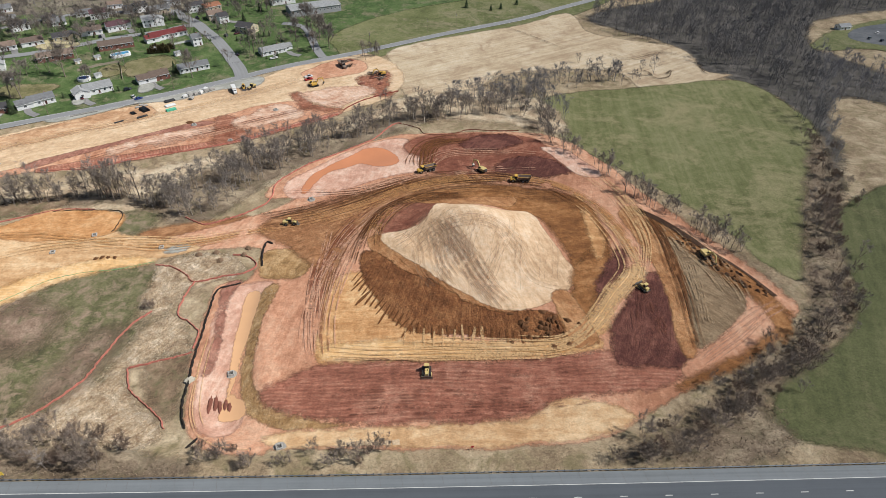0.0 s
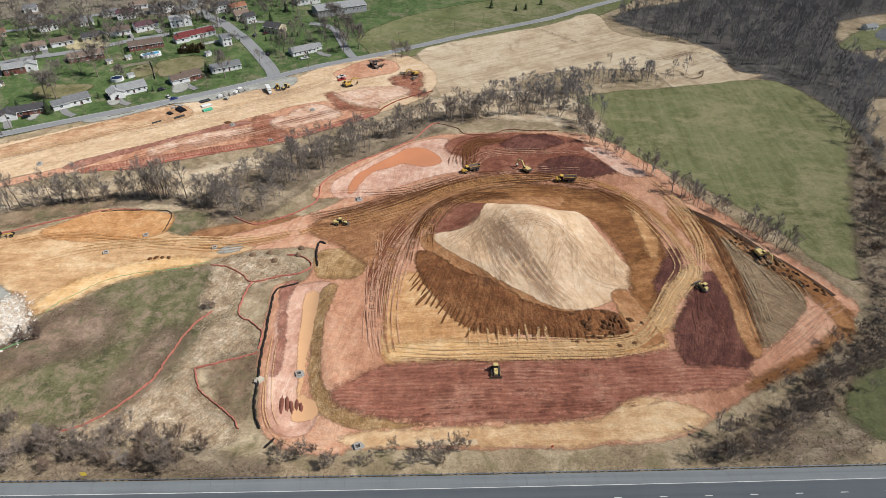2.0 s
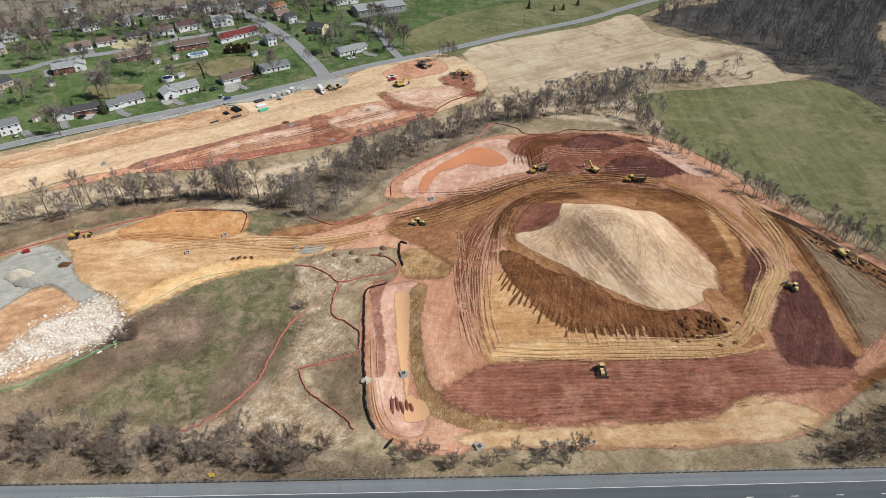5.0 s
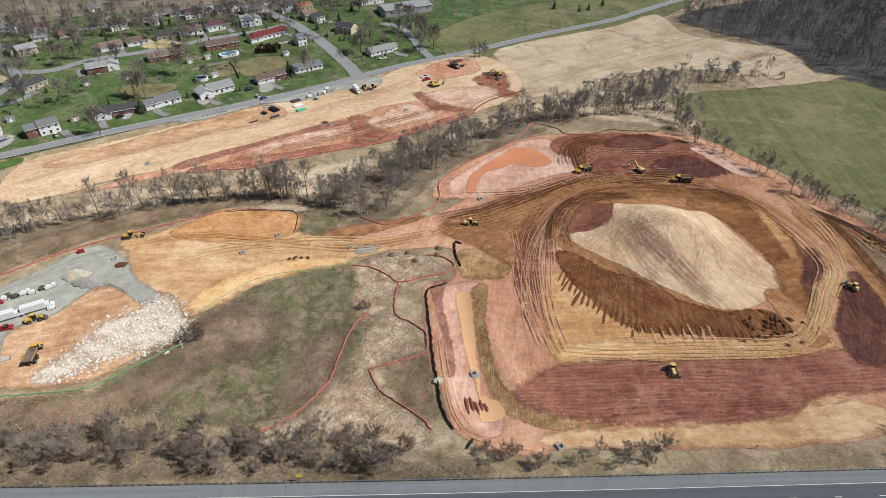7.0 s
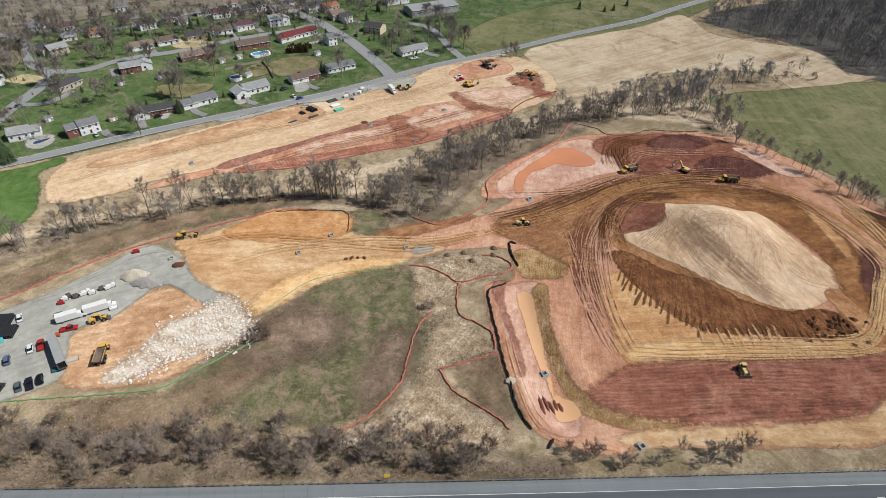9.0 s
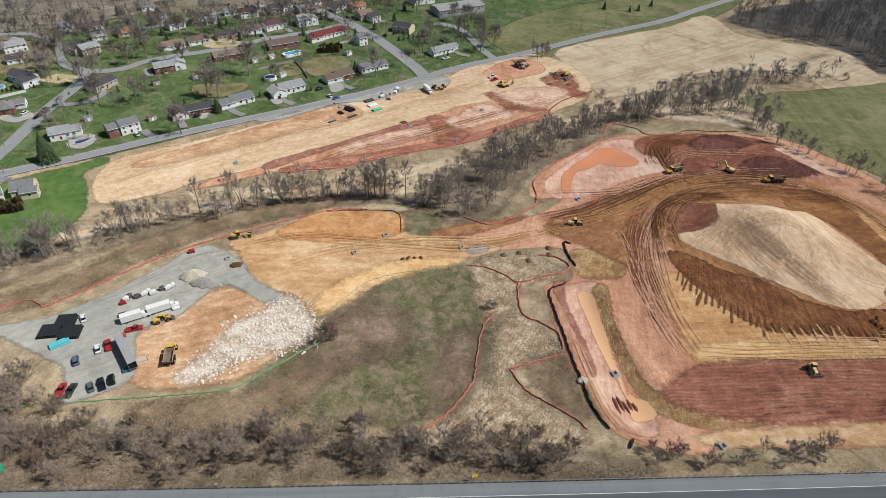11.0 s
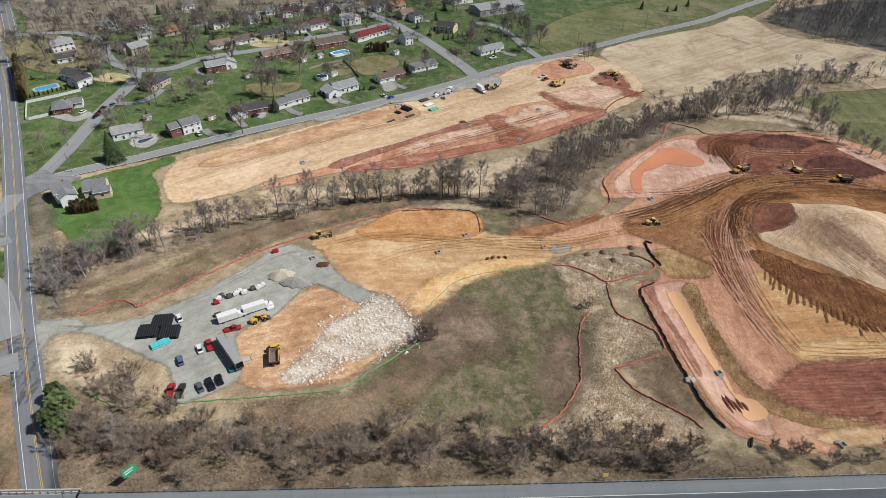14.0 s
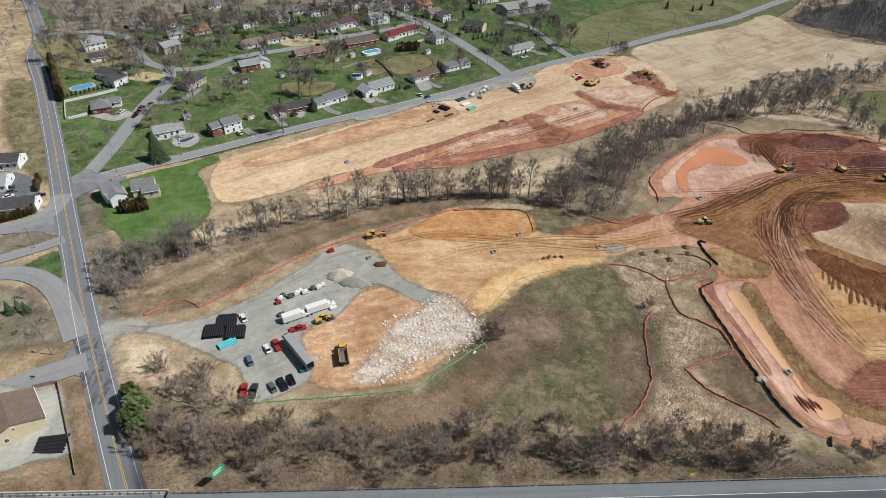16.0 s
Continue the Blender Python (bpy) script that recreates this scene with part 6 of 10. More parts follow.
GLASS = plain("window_glass", lin(50, 60, 70), 0.08, 0, 0.1, 0.5)
TRIM = plain("white_trim", lin(238, 238, 236, 0.95), 0.5)
DOOR = plain("dark_door", lin(96, 58, 50), 0.5)
CONCRETE = plain("weathered_concrete", lin(186, 182, 174), 0.9, 0, 0.15, 0.8, 0.01)
BRICKC = plain("chimney_brick", lin(140, 88, 74), 0.9, 0, 0.25, 3, 0.01)
POOLWATER = plain("pool_water", lin(70, 168, 214), 0.08, 0, 0.12, 0.5)
DEEPPOOL = plain("dark_pool_cover", lin(52, 74, 116), 0.25, 0, 0.1, 0.5)


def gable_block(root, w, d, h, rise, wall, roof, ox=0.0, oy=0.0, turn=0, hip=False, over=0.45):
    """A walled block w by d with its ridge along the local x axis."""
    def at(x, y, z):
        c, s = math.cos(radians(turn)), math.sin(radians(turn))
        return (ox + x * c - y * s, oy + x * s + y * c, z)
    g = Geo()
    a, b = w / 2, d / 2
    if hip:
        g.ring_loft([[at(x, y, z) for x, y in ((a, -b), (a, b), (-a, b), (-a, -b))] for z in (-0.4, h)])
    else:
        prof = [(-b, -0.4), (b, -0.4), (b, h), (0, h + rise), (-b, h)]
        g.ring_loft([[at(x, y, z) for y, z in prof] for x in (-a, a)])
    part("wall", g, WALLS[wall], root)
    t, q = 0.22, over
    sl = rise / b
    r = Geo()
    if hip:
        e = h - sl * q
        low = [at(x, y, e) for x, y in ((a + q, -b - q), (a + q, b + q), (-a - q, b + q), (-a - q, -b - q))]
        lowt = [(x, y, z + t) for x, y, z in low]
        k = max(a - b, 0.3)
        top = [at(x, y, h + rise + t) for x, y in ((k, -0.05), (k, 0.05), (-k, 0.05), (-k, -0.05))]
        r.ring_loft([low, lowt, top])
    else:
        prof = [(-b - q, h - sl * q), (0, h + rise), (b + q, h - sl * q), (b + q, h - sl * q + t), (0, h + rise + t), (-b - q, h - sl * q + t)]
        r.ring_loft([[at(x, y, z) for y, z in prof] for x in (-a - q * 0.7, a + q * 0.7)])
    rf = part("roof", r, ROOFS[roof], root)
    if not hip:
        for side in (-1, 1):
            y, z = side * (b + q + 0.06), h - sl * q + 0.08
            gut = Geo().ring_loft([[at(x, y + dy, z + dz) for dy, dz in ((-0.07, -0.08), (0.07, -0.08), (0.07, 0.08), (-0.07, 0.08))] for x in (-a - q * 0.7, a + q * 0.7)])
            part("gutter", gut, TRIM, rf, "white eaves gutter")
    return at, rf


WINDOW_MESH = {}


def window(root, x, y, z, turn, w=1.1, h=1.2):
    key = (round(w, 1), round(h, 1))
    if key not in WINDOW_MESH:
        f = Geo().box((0, 0, -h / 2 - 0.05), (w + 0.24, 0.14, 0.1)).box((0, 0, h / 2 + 0.05), (w + 0.24, 0.12, 0.1))
        f.box((-w / 2 - 0.05, 0, 0), (0.1, 0.12, h)).box((w / 2 + 0.05, 0, 0), (0.1, 0.12, h)).box((0, 0, 0), (w, 0.09, 0.05))
        WINDOW_MESH[key] = (f.mesh("window", TRIM), Geo().box((0, 0, 0), (w, 0.06, h)).mesh("pane", GLASS))
    f, p = WINDOW_MESH[key]
    ob = new("window", f)
    ob.parent = root
    ob.matrix_local = pose(x, y, z, 0, 0, turn)
    pane = new("pane", p)
    pane.parent = ob


HOUSES = []
DRIVE = tarmac("driveway_asphalt", lin(146, 144, 142), 0.18)


def house(x, y, turn, w, d, h, roof, wall, label, hip=False, wing=None, garage=0, chimney=True, storeys=1, rise=None, drive=None):
    """A detached house: main block, optional wing (dx, dy, w, d, turned), windows, door, garage door and chimney."""
    HOUSES.append((x, y, max(w, d) * 0.6 + 3))
    root = thing("house", x, y, turn, label, "house", "village houses")
    rise = rise or d * 0.24
    at, rf = gable_block(root, w, d, h, rise, wall, roof, hip=hip)
    n = max(2, int(w / 3.2))
    for side in (-1, 1):
        for k in range(n):
            px = -w / 2 + w * (k + 0.5) / n
            for s in range(storeys):
                z = h * (0.56 if storeys == 1 else 0.28 + 0.5 * s)
                if side < 0 and k == n // 2 and s == 0:
                    part("door", Geo().box((px, side * (d / 2 + 0.04), 1.05), (1.0, 0.12, 2.1)), DOOR, root)
                elif side < 0 and garage and k < garage and s == 0:
                    part("garage_door", Geo().box((px, side * (d / 2 + 0.04), 1.1), (2.5, 0.12, 2.2), 0.03), TRIM, root, "white panelled garage door")
                else:
                    window(root, px, side * (d / 2 + 0.02), z, 0, 1.3 if k % 2 else 1.0)
    for side in (-1, 1):
        window(root, side * (w / 2 + 0.02), d * 0.18, h * 0.56, 90)
        if rise > 1.6 and not hip:
            window(root, side * (w / 2 + 0.02), 0, h + rise * 0.35, 90, 0.8, 0.8)
    if chimney:
        ch = part("chimney", Geo().box((w * 0.22, d * 0.1, h + rise * 0.75), (0.8, 0.6, 1.9), 0.04), BRICKC, root)
        part("flue", Geo().tube((w * 0.22, d * 0.1, h + rise * 0.75 + 0.9), (w * 0.22, d * 0.1, h + rise * 0.75 + 1.25), 0.16, 0.14, 8), CONCRETE, ch)
    part("step", Geo().box((0, -d / 2 - 0.7, 0.1), (2.0, 1.4, 0.3), 0.03), CONCRETE, root)
    if drive:
        c, s = math.cos(radians(turn)), math.sin(radians(turn))
        ends = [(x + u * c - v * s, y + u * s + v * c) for u, v in ((drive[0], -d / 2 - 0.4), (drive[0], -d / 2 - drive[1] * 0.5), (drive[0] + drive[2], -d / 2 - drive[1]))]
        RIBBON_LIFT[0] += 0.003
        tagged(ribbon("driveway", ends, 4.2, DRIVE, 0.22 + RIBBON_LIFT[0], 0.0, 3), "grey driveway in front of a house", "driveway", "", "structure")
    if wing:
        dx, dy, ww, wd, wt = wing[:5]
        gable_block(root, ww, wd, h * 0.92, wd * 0.24, wing[5] if len(wing) > 5 else wall, wing[6] if len(wing) > 6 else roof, dx, dy, wt)
        c, s = math.cos(radians(wt)), math.sin(radians(wt))
        for e in (-1, 1):
            window(root, dx + c * e * (ww / 2 + 0.02), dy + s * e * (ww / 2 + 0.02), h * 0.5, wt + 90, 1.4, 1.2)
            window(root, dx - s * e * (wd / 2 + 0.02), dy + c * e * (wd / 2 + 0.02), h * 0.5, wt, 1.4, 1.2)
    return root


ROADWAY = 35
S1 = ROADWAY
house(-299.6, 305.8, 41, 10.2, 8.5, 5.2, "grey", "white", "white and brick split-level house with grey roof", storeys=2, wing=(-7.3, 0.3, 8, 7.5, 0, "brick"), drive=(6, 12, 2))
house(-332.2, 296.7, 28, 10.2, 9, 4.0, "pale", "white", "white house with grey roof beside an oval pool", wing=(6.3, 0, 8, 7, 0))
house(-269.8, 330.0, 27, 17.4, 8.5, 3.0, "dark", "brick", "long low brick house with dark roof and white garage", wing=(-10.1, -2.5, 9, 8.5, 90, "white"), drive=(-11, 13, 1))
house(-248.4, 344.5, 39, 14.1, 9, 3.2, "grey", "white", "long white ranch house with grey roof", wing=(-9.3, -1.0, 9, 7.5, 0), garage=1, drive=(-9, 13, 3))
house(-222.2, 362.4, 37, 16.3, 10, 3.4, "pale", "white", "white L-shaped house with pale roof and porch", wing=(-10.1, -2.5, 10, 8.5, 90), garage=1, drive=(-10, 14, 3))
house(-191.6, 383.5, 36, 11.7, 9, 3.2, "brown", "brick", "brick ranch house with brown roof and white garage", wing=(-8.4, -1.0, 11, 8.5, 0, "white"), garage=1, drive=(-6, 14, 3))
house(-173.9, 398.6, 32, 19.7, 8.5, 3.0, "grey", "white", "low white house behind a large bare tree")
house(-127.6, 431.3, 35, 18.4, 8.5, 3.0, "pale", "white", "white ranch house with pale grey roof", wing=(11.0, 1.5, 7, 6, 0), drive=(10, 12, 4))
house(-336.2, 357.8, 66, 16.1, 9, 3.2, "dark", "beige", "ranch house with dark blue-grey roof")
house(-375.4, 323.0, 23, 10.0, 12, 3.4, "grey", "brick", "brick ranch house with grey hipped roof", hip=True, wing=(5.5, 4, 9, 7, 0, "white"))
house(-385.7, 362.9, -26, 15.5, 10, 4.2, "dark", "white", "white house with charcoal roof", wing=(7.7, -4, 10, 9, 90))
house(-417.3, 411.1, 41, 13.7, 9, 5.0, "pale", "white", "white two-storey house with pale roof", wing=(2.7, 6, 8, 7, 90), storeys=2, drive=(8, 12, 5))
house(-405.8, 389.7, 34, 9.4, 8, 3.2, "dark", "white", "white house with dark roof among trees")
house(-366.2, 408.7, 51, 12.3, 9, 4.6, "pale", "beige", "beige two-storey house with pale roof", storeys=2, wing=(-4.9, 6, 12, 8, 90, "beige", "dark"))
house(-307.5, 384.4, 30, 12.5, 9, 4.2, "pale", "brick", "brick split-level house with pale roof", wing=(8.5, 1, 9, 9, 90, "white"), drive=(-10, -12, 0))
house(-407.6, 459.5, 21, 11.5, 9, 3.2, "grey", "white", "white ranch house with grey roof near the woods")
house(-386.3, 459.3, 35, 12.1, 8.5, 3.0, "mauve", "white", "low house with mauve roof near the woods")
house(-356.5, 446.8, 37, 12.8, 9, 3.2, "rust", "beige", "house with orange-brown roof")
house(-345.1, 480.5, 34, 10.6, 9, 3.2, "pale", "beige", "house with pale roof at the wood's edge")
house(-326.5, 462.7, 43, 12.2, 9, 4.6, "dark", "white", "white house with dark roof behind evergreens", storeys=2)
house(-372.3, 437.5, 31, 9.6, 8, 3.0, "pale", "white", "low white house with pale roof by the bend")
house(-314.6, 422.4, 34, 14.6, 9, 3.0, "tan", "white", "white ranch house with taupe roof", garage=1, drive=(5, 9, 0))
house(-300.8, 432.9, 36, 14.5, 9, 3.0, "brown", "white", "white ranch house with brown roof", garage=1, drive=(6, 9, 0))
house(-283.8, 443.8, 33, 14.0, 9, 3.2, "dark", "cream", "cream house with dark roof on a dry lawn", wing=(6.3, -2, 8, 7, 90), drive=(7, 9, 0))
house(-268.8, 456.0, 29, 14.6, 9, 3.4, "brown", "white", "white raised house with brown roof", garage=1, drive=(6, 10, 0))
house(-255.0, 466.2, 38, 13.3, 10, 4.0, "mauve", "white", "white house with mauve roof", wing=(7.3, 1, 7, 6, 0), drive=(8, 10, 0))
house(-233.4, 476.6, 28, 9.9, 10, 5.2, "pale", "white", "white two-storey house with pale roof", storeys=2, wing=(7.0, -1, 8, 7, 90))
house(-211.4, 454.4, 41, 26.9, 9, 3.2, "red", "white", "white house with bright red roof", wing=(-12.1, -2, 10, 7, 0), drive=(14, 10, 4))
house(-185.9, 442.5, 34, 6.5, 9, 5.4, "grey", "white", "white gabled two-storey house", storeys=2)
house(-272.3, 409.4, 31, 22.0, 9, 3.2, "tan", "brick", "long brick ranch house with taupe roof")
house(-240.2, 432.2, 29, 23.1, 9.5, 3.4, "brown", "brick", "long brick ranch house with brown roof")
house(-279.4, 492.7, 28, 13.3, 9, 4.6, "mauve", "white", "white house with purple roof", storeys=2)
house(-261.0, 507.5, 28, 10.6, 9, 3.6, "dark", "grey", "grey house with dark roof")
house(-253.9, 510.9, 45, 9.3, 9, 5.0, "dark", "white", "white two-storey house with dark roof", storeys=2)
house(-236.9, 505.9, 39, 15.4, 10, 3.6, "grey", "beige", "beige house with broad grey roof")
house(-209.4, 511.8, 38, 13.0, 9, 5.0, "dark", "white", "white two-storey house with dark roof by the street", storeys=2)
house(-197.3, 515.1, 42, 14.1, 9, 3.6, "rust", "beige", "beige house with orange-brown roof")
house(-188.4, 495.8, 33, 11.3, 10, 4.2, "tan", "beige", "beige house with taupe roof", drive=(6, 12, 6))
house(-180.3, 489.2, 37, 7.4, 9, 5.0, "dark", "white", "white house with charcoal roof", storeys=2)
house(-155.9, 470.0, -23, 14.2, 10, 4.6, "dark", "cream", "cream gabled house with dark roof", storeys=2)
house(-303.4, 475.5, 36, 9.8, 8, 3.0, "grey", "white", "white house with grey roof behind trees")
house(-294.6, 498.5, 25, 11.4, 8, 3.0, "grey", "white", "white house with grey roof among far trees")
house(-315.1, 483.6, 36, 10.2, 8, 3.0, "dark", "beige", "beige house with dark roof among far trees")
house(-365.8, 510.4, 30, 9.8, 9, 3.4, "grey", "white", "white house with grey roof far behind trees")
house(-280.0, 520.8, 25, 11.9, 8, 3.4, "tan", "white", "white house with taupe roof far behind trees")
house(-234.5, 528.7, 26, 12.1, 8, 3.4, "grey", "white", "white house with grey roof far behind trees")
house(-335.5, 237.9, 38, 7.8, 10, 5.4, "grey", "white", "white gabled farmhouse with grey roof", storeys=2, wing=(0.8, -6, 8, 7, 90))
house(-322.5, 242.7, 21, 9.6, 10, 4.2, "grey", "cream", "cream gabled garage house with grey roof", wing=(2.9, -5, 7, 5, 0))
house(-397.0, 263.4, S1 - 28, 16, 10, 3.8, "dark", "white", "white commercial building with dark roof", chimney=False)
house(-375.1, 226.8, S1 - 22, 22, 10, 3.6, "dark", "white", "white low shop with grey roof beside parking", chimney=False)
house(-390.5, 245.2, S1 - 22, 10, 12, 3.6, "pale", "white", "white annexe with pale roof", chimney=False)
house(-113.7, 520.0, S1 - 8, 42, 18, 5.0, "pale", "grey", "long low school building with pale roof", chimney=False, rise=1.6)
house(-144.0, 539.1, S1 - 8, 20, 12, 4.5, "dark", "white", "large grey-roofed building beside the park", chimney=False)
house(309.0, 486.9, S1 - 20, 10, 6, 3.0, "pale", "white", "small white building by a car park", chimney=False)
house(-312.2, 113.0, 130, 14, 15, 4.2, "brown", "cream", "cream gabled workshop with brown roof", chimney=False, rise=3.0)


def shed(x, y, turn, w, d, roof, wall, label):
    root = thing("garden_shed", x, y, turn, label, "shed", "garden sheds")
    gable_block(root, w, d, 2.1, d * 0.3, wall, roof, over=0.2)
    part("door", Geo().box((0, -d / 2 - 0.03, 0.95), (1.3, 0.08, 1.9), 0.02), TRIM, root)


for sx, sy, roof_, wall_, lab in (
    [(-326.1, 315.2)][0] + ("grey", "grey", "grey garden shed on the lawn"), [(-291.8, 318.3)][0] + ("brown", "beige", "beige garden shed on the lawn"),
    [(-305.7, 363.6)][0] + ("dark", "beige", "small dark-roofed garden shed"), [(-284.8, 374.5)][0] + ("brown", "blue", "pale blue garden shed"),
    [(-253.8, 402.3)][0] + ("grey", "beige", "beige garden shed with grey roof"), [(-243.9, 409.9)][0] + ("pale", "beige", "long beige shed with pale roof"),
    [(-192.5, 420.8)][0] + ("pale", "white", "white garden shed by the hedge"), [(-230.8, 381.8)][0] + ("pale", "white", "white shed beside the pool"),
    [(-211.7, 426.0)][0] + ("pale", "white", "white garden shed with pale roof"),
):
    shed(sx, sy, S1 + 10, 4.2, 3.0, roof_, wall_, lab)


def pool(x, y, turn, rx, ry, label, water_mat, raised, square=False):
    root = thing("swimming_pool", x, y, turn, label, "pool", "garden pools", 0.46)
    n = 28
    def oval(k, z):
        out = []
        for i in range(n):
            c, s = math.cos(6.2832 * i / n), math.sin(6.2832 * i / n)
            e = 0.45 if square else 1.0
            out.append((k * rx * math.copysign(abs(c) ** e, c), k * ry * math.copysign(abs(s) ** e, s), z))
        return out
    top = raised + 0.06
    part("coping", Geo().ring_loft([oval(1.18, -0.7), oval(1.18, top), oval(1.0, top), oval(1.0, top - 0.15)], False), TRIM if raised else CONCRETE, root)
    part("water", Geo().ring_loft([oval(1.0, -0.2), oval(1.0, top - 0.1)]), water_mat, root, "still blue pool water")


pool(-398.3, 349.6, S1 + 5, 6.0, 3.2, "bright blue in-ground pool in the lawn", POOLWATER, 0.0, True)
pool(-318.9, 293.7, S1 + 30, 5.5, 2.6, "dark blue kidney pool with stone surround", DEEPPOOL, 0.0)
pool(-237.7, 376.9, 0, 3.4, 3.2, "round above-ground pool with white deck", DEEPPOOL, 1.2)
pool(-231.0, 417.1, S1, 5.6, 2.8, "rectangular above-ground pool of bright blue water", POOLWATER, 1.2, True)

FENCE = plain("white_vinyl", lin(230, 230, 226), 0.5)


def panel_fence(path, tall, material, label, gap=2.4):
    """Garden fence: each panel and post is a part."""
    pts = along(path, gap, 1)
    root = thing("garden_fence", pts[0][0], pts[0][1], 0, label, "fence")
    z0 = level(pts[0][0], pts[0][1])
    for (xa, ya, _), (xb, yb, _) in zip(pts, pts[1:]):
        za = level(xa, ya) - z0
        a = math.degrees(math.atan2(yb - ya, xb - xa))
        cx, cy = (xa + xb) / 2 - pts[0][0], (ya + yb) / 2 - pts[0][1]
        part("panel", Geo().box((cx, cy, za + tall / 2), (math.hypot(xb - xa, yb - ya) - 0.1, 0.06, tall), 0, a), material, root)
        part("post", Geo().box((xa - pts[0][0], ya - pts[0][1], za + tall / 2), (0.14, 0.14, tall + 0.2), 0.02, a), material, root)


panel_fence([(-399.4, 329.6), (-389.6, 309.4), (-379.6, 316.7)], 1.7, FENCE, "white vinyl garden fence")
panel_fence([(-399.4, 329.6), (-386.0, 339.3), (-376.3, 347.6)], 1.7, FENCE, "white vinyl garden fence")
panel_fence([(-248.2, 390.0), (-237.9, 399.1), (-227.4, 405.7), (-221.0, 394.2), (-213.8, 378.9)], 1.5, plain("weathered_fence_wood", lin(176, 162, 142), 0.9), "weathered wooden garden fence")
panel_fence([(-201.3, 439.6), (-186.9, 449.8)], 1.4, FENCE, "white garden fence beside the hedge")
panel_fence([(-313.7, 126.5), (-307.3, 128.8), (-301.3, 119.5), (-294.8, 109.4), (-286.2, 95.8)], 1.6, plain("brown_fence", lin(150, 128, 112), 0.9), "brown fence beside the workshop")
patch("dry_lawn", [(-294.9, 440.8), (-282.4, 450.9), (-271.9, 441.0), (-268.0, 430.7), (-285.7, 422.8), (-295.3, 428.0)], DRYLAWN, "dry straw-coloured lawn", "lawn")
patch("dry_lawn", [(-221.6, 405.3), (-200.8, 419.0), (-189.0, 404.5), (-197.6, 389.1), (-213.0, 384.2)], OLIVETURF, "dull olive garden lawn", "lawn")
patch("dry_lawn", [(-235.8, 392.9), (-228.4, 402.8), (-217.0, 391.0), (-227.4, 379.5)], OLIVETURF, "dull olive garden lawn", "lawn")
patch("dry_lawn", [(-377.3, 363.3), (-368.4, 374.0), (-354.7, 368.5), (-360.7, 359.8)], DRYLAWN, "dry bare lawn by the bend", "lawn")
patch("dry_lawn", [(-464.6, 423.5), (-448.3, 429.8), (-417.3, 430.5), (-393.0, 413.7), (-381.6, 388.6), (-389.4, 372.2), (-417.2, 372.3), (-440.6, 391.2)], OLIVETURF, "dull olive lawn under bare trees", "lawn")
patch("dry_lawn", [(-282.2, 363.2), (-262.1, 368.9), (-247.6, 366.0), (-259.3, 349.3), (-276.3, 349.5)], OLIVETURF, "dull olive garden lawn", "lawn")
patch("patio", [(-327.1, 294.4), (-321.6, 299.6), (-315.4, 298.8), (-312.1, 291.8), (-315.3, 284.6), (-323.0, 285.3)], GRAVEL, "pale stone patio round a garden pool", "patio")
# drives and yards by the houses
patch("driveway", [(-379.1, 315.4), (-373.9, 319.1), (-365.6, 316.4), (-361.8, 322.7), (-356.6, 317.0), (-362.9, 309.4), (-371.3, 311.3)], GRAVEL, "grey asphalt driveway", "driveway")
patch("driveway", [(-269.4, 329.5), (-265.3, 332.6), (-261.9, 323.2), (-265.2, 320.2)], GRAVEL, "pale concrete driveway", "driveway")
patch("driveway", [(-232.1, 351.5), (-228.4, 356.4), (-223.0, 344.6), (-227.9, 341.3)], GRAVEL, "grey asphalt driveway", "driveway")
patch("driveway", [(-199.4, 371.7), (-192.2, 375.7), (-189.0, 364.4), (-196.0, 360.6)], GRAVEL, "grey asphalt driveway", "driveway")
patch("car_park", [(-413.5, 258.4), (-391.6, 257.2), (-377.7, 250.6), (-369.6, 239.4), (-368.2, 226.8), (-390.5, 218.8)], LOT, "dark asphalt car park", "car park")
patch("workshop_yard", [(-334.5, 126.2), (-313.3, 125.6), (-305.8, 126.1), (-298.1, 114.4), (-291.8, 103.8), (-298.8, 99.3), (-313.8, 94.7)], GRAVEL, "pale concrete workshop yard", "yard")

patch("verge_lawn", [(272.4, 456.4), (316.3, 492.6), (395.2, 519.2), (337.7, 426.5), (305.6, 440.4), (267.8, 438.1)], PARK, "green lawn round the far car park", "lawn")
patch("car_park", [(304.3, 469.3), (329.7, 492.5), (385.8, 504.0), (348.6, 444.0), (312.3, 452.6)], LOT, "grey asphalt car park at the woods", "car park")


# ---- machines and vehicles ----
YELLOW = plain("machine_yellow", lin(228, 178, 52), 0.45, 0, 0.12, 1.2)
PALEYEL = plain("faded_machine_yellow", lin(222, 196, 118), 0.5, 0, 0.12, 1.2)
BLACK = plain("black_rubber", lin(40, 38, 36), 0.85, 0, 0.2, 2)
STEEL = plain("worn_steel", lin(128, 120, 112), 0.5, 0.6, 0.2, 1.5)
BEDMETAL = plain("scoured_bed_steel", lin(150, 130, 116), 0.55, 0.3, 0.25, 0.8)
DARKGLASS = plain("dark_cab_glass", lin(34, 40, 46), 0.1, 0, 0.1, 1)
WHITEPAINT = plain("white_vehicle_paint", lin(234, 234, 230), 0.35, 0, 0.05, 0.8)
LAMPRED = plain("red_lamp", lin(170, 30, 26), 0.3)
LAMPWHITE = plain("clear_lamp", lin(220, 220, 210), 0.2)
RIM = plain("wheel_rim", lin(150, 152, 154), 0.4, 0.6)
PAINTS = {}


def paint(name, r, g, b):
    if name not in PAINTS:
        PAINTS[name] = plain(name + "_car_paint", lin(r, g, b), 0.3, 0, 0.06, 0.6)
    return PAINTS[name]


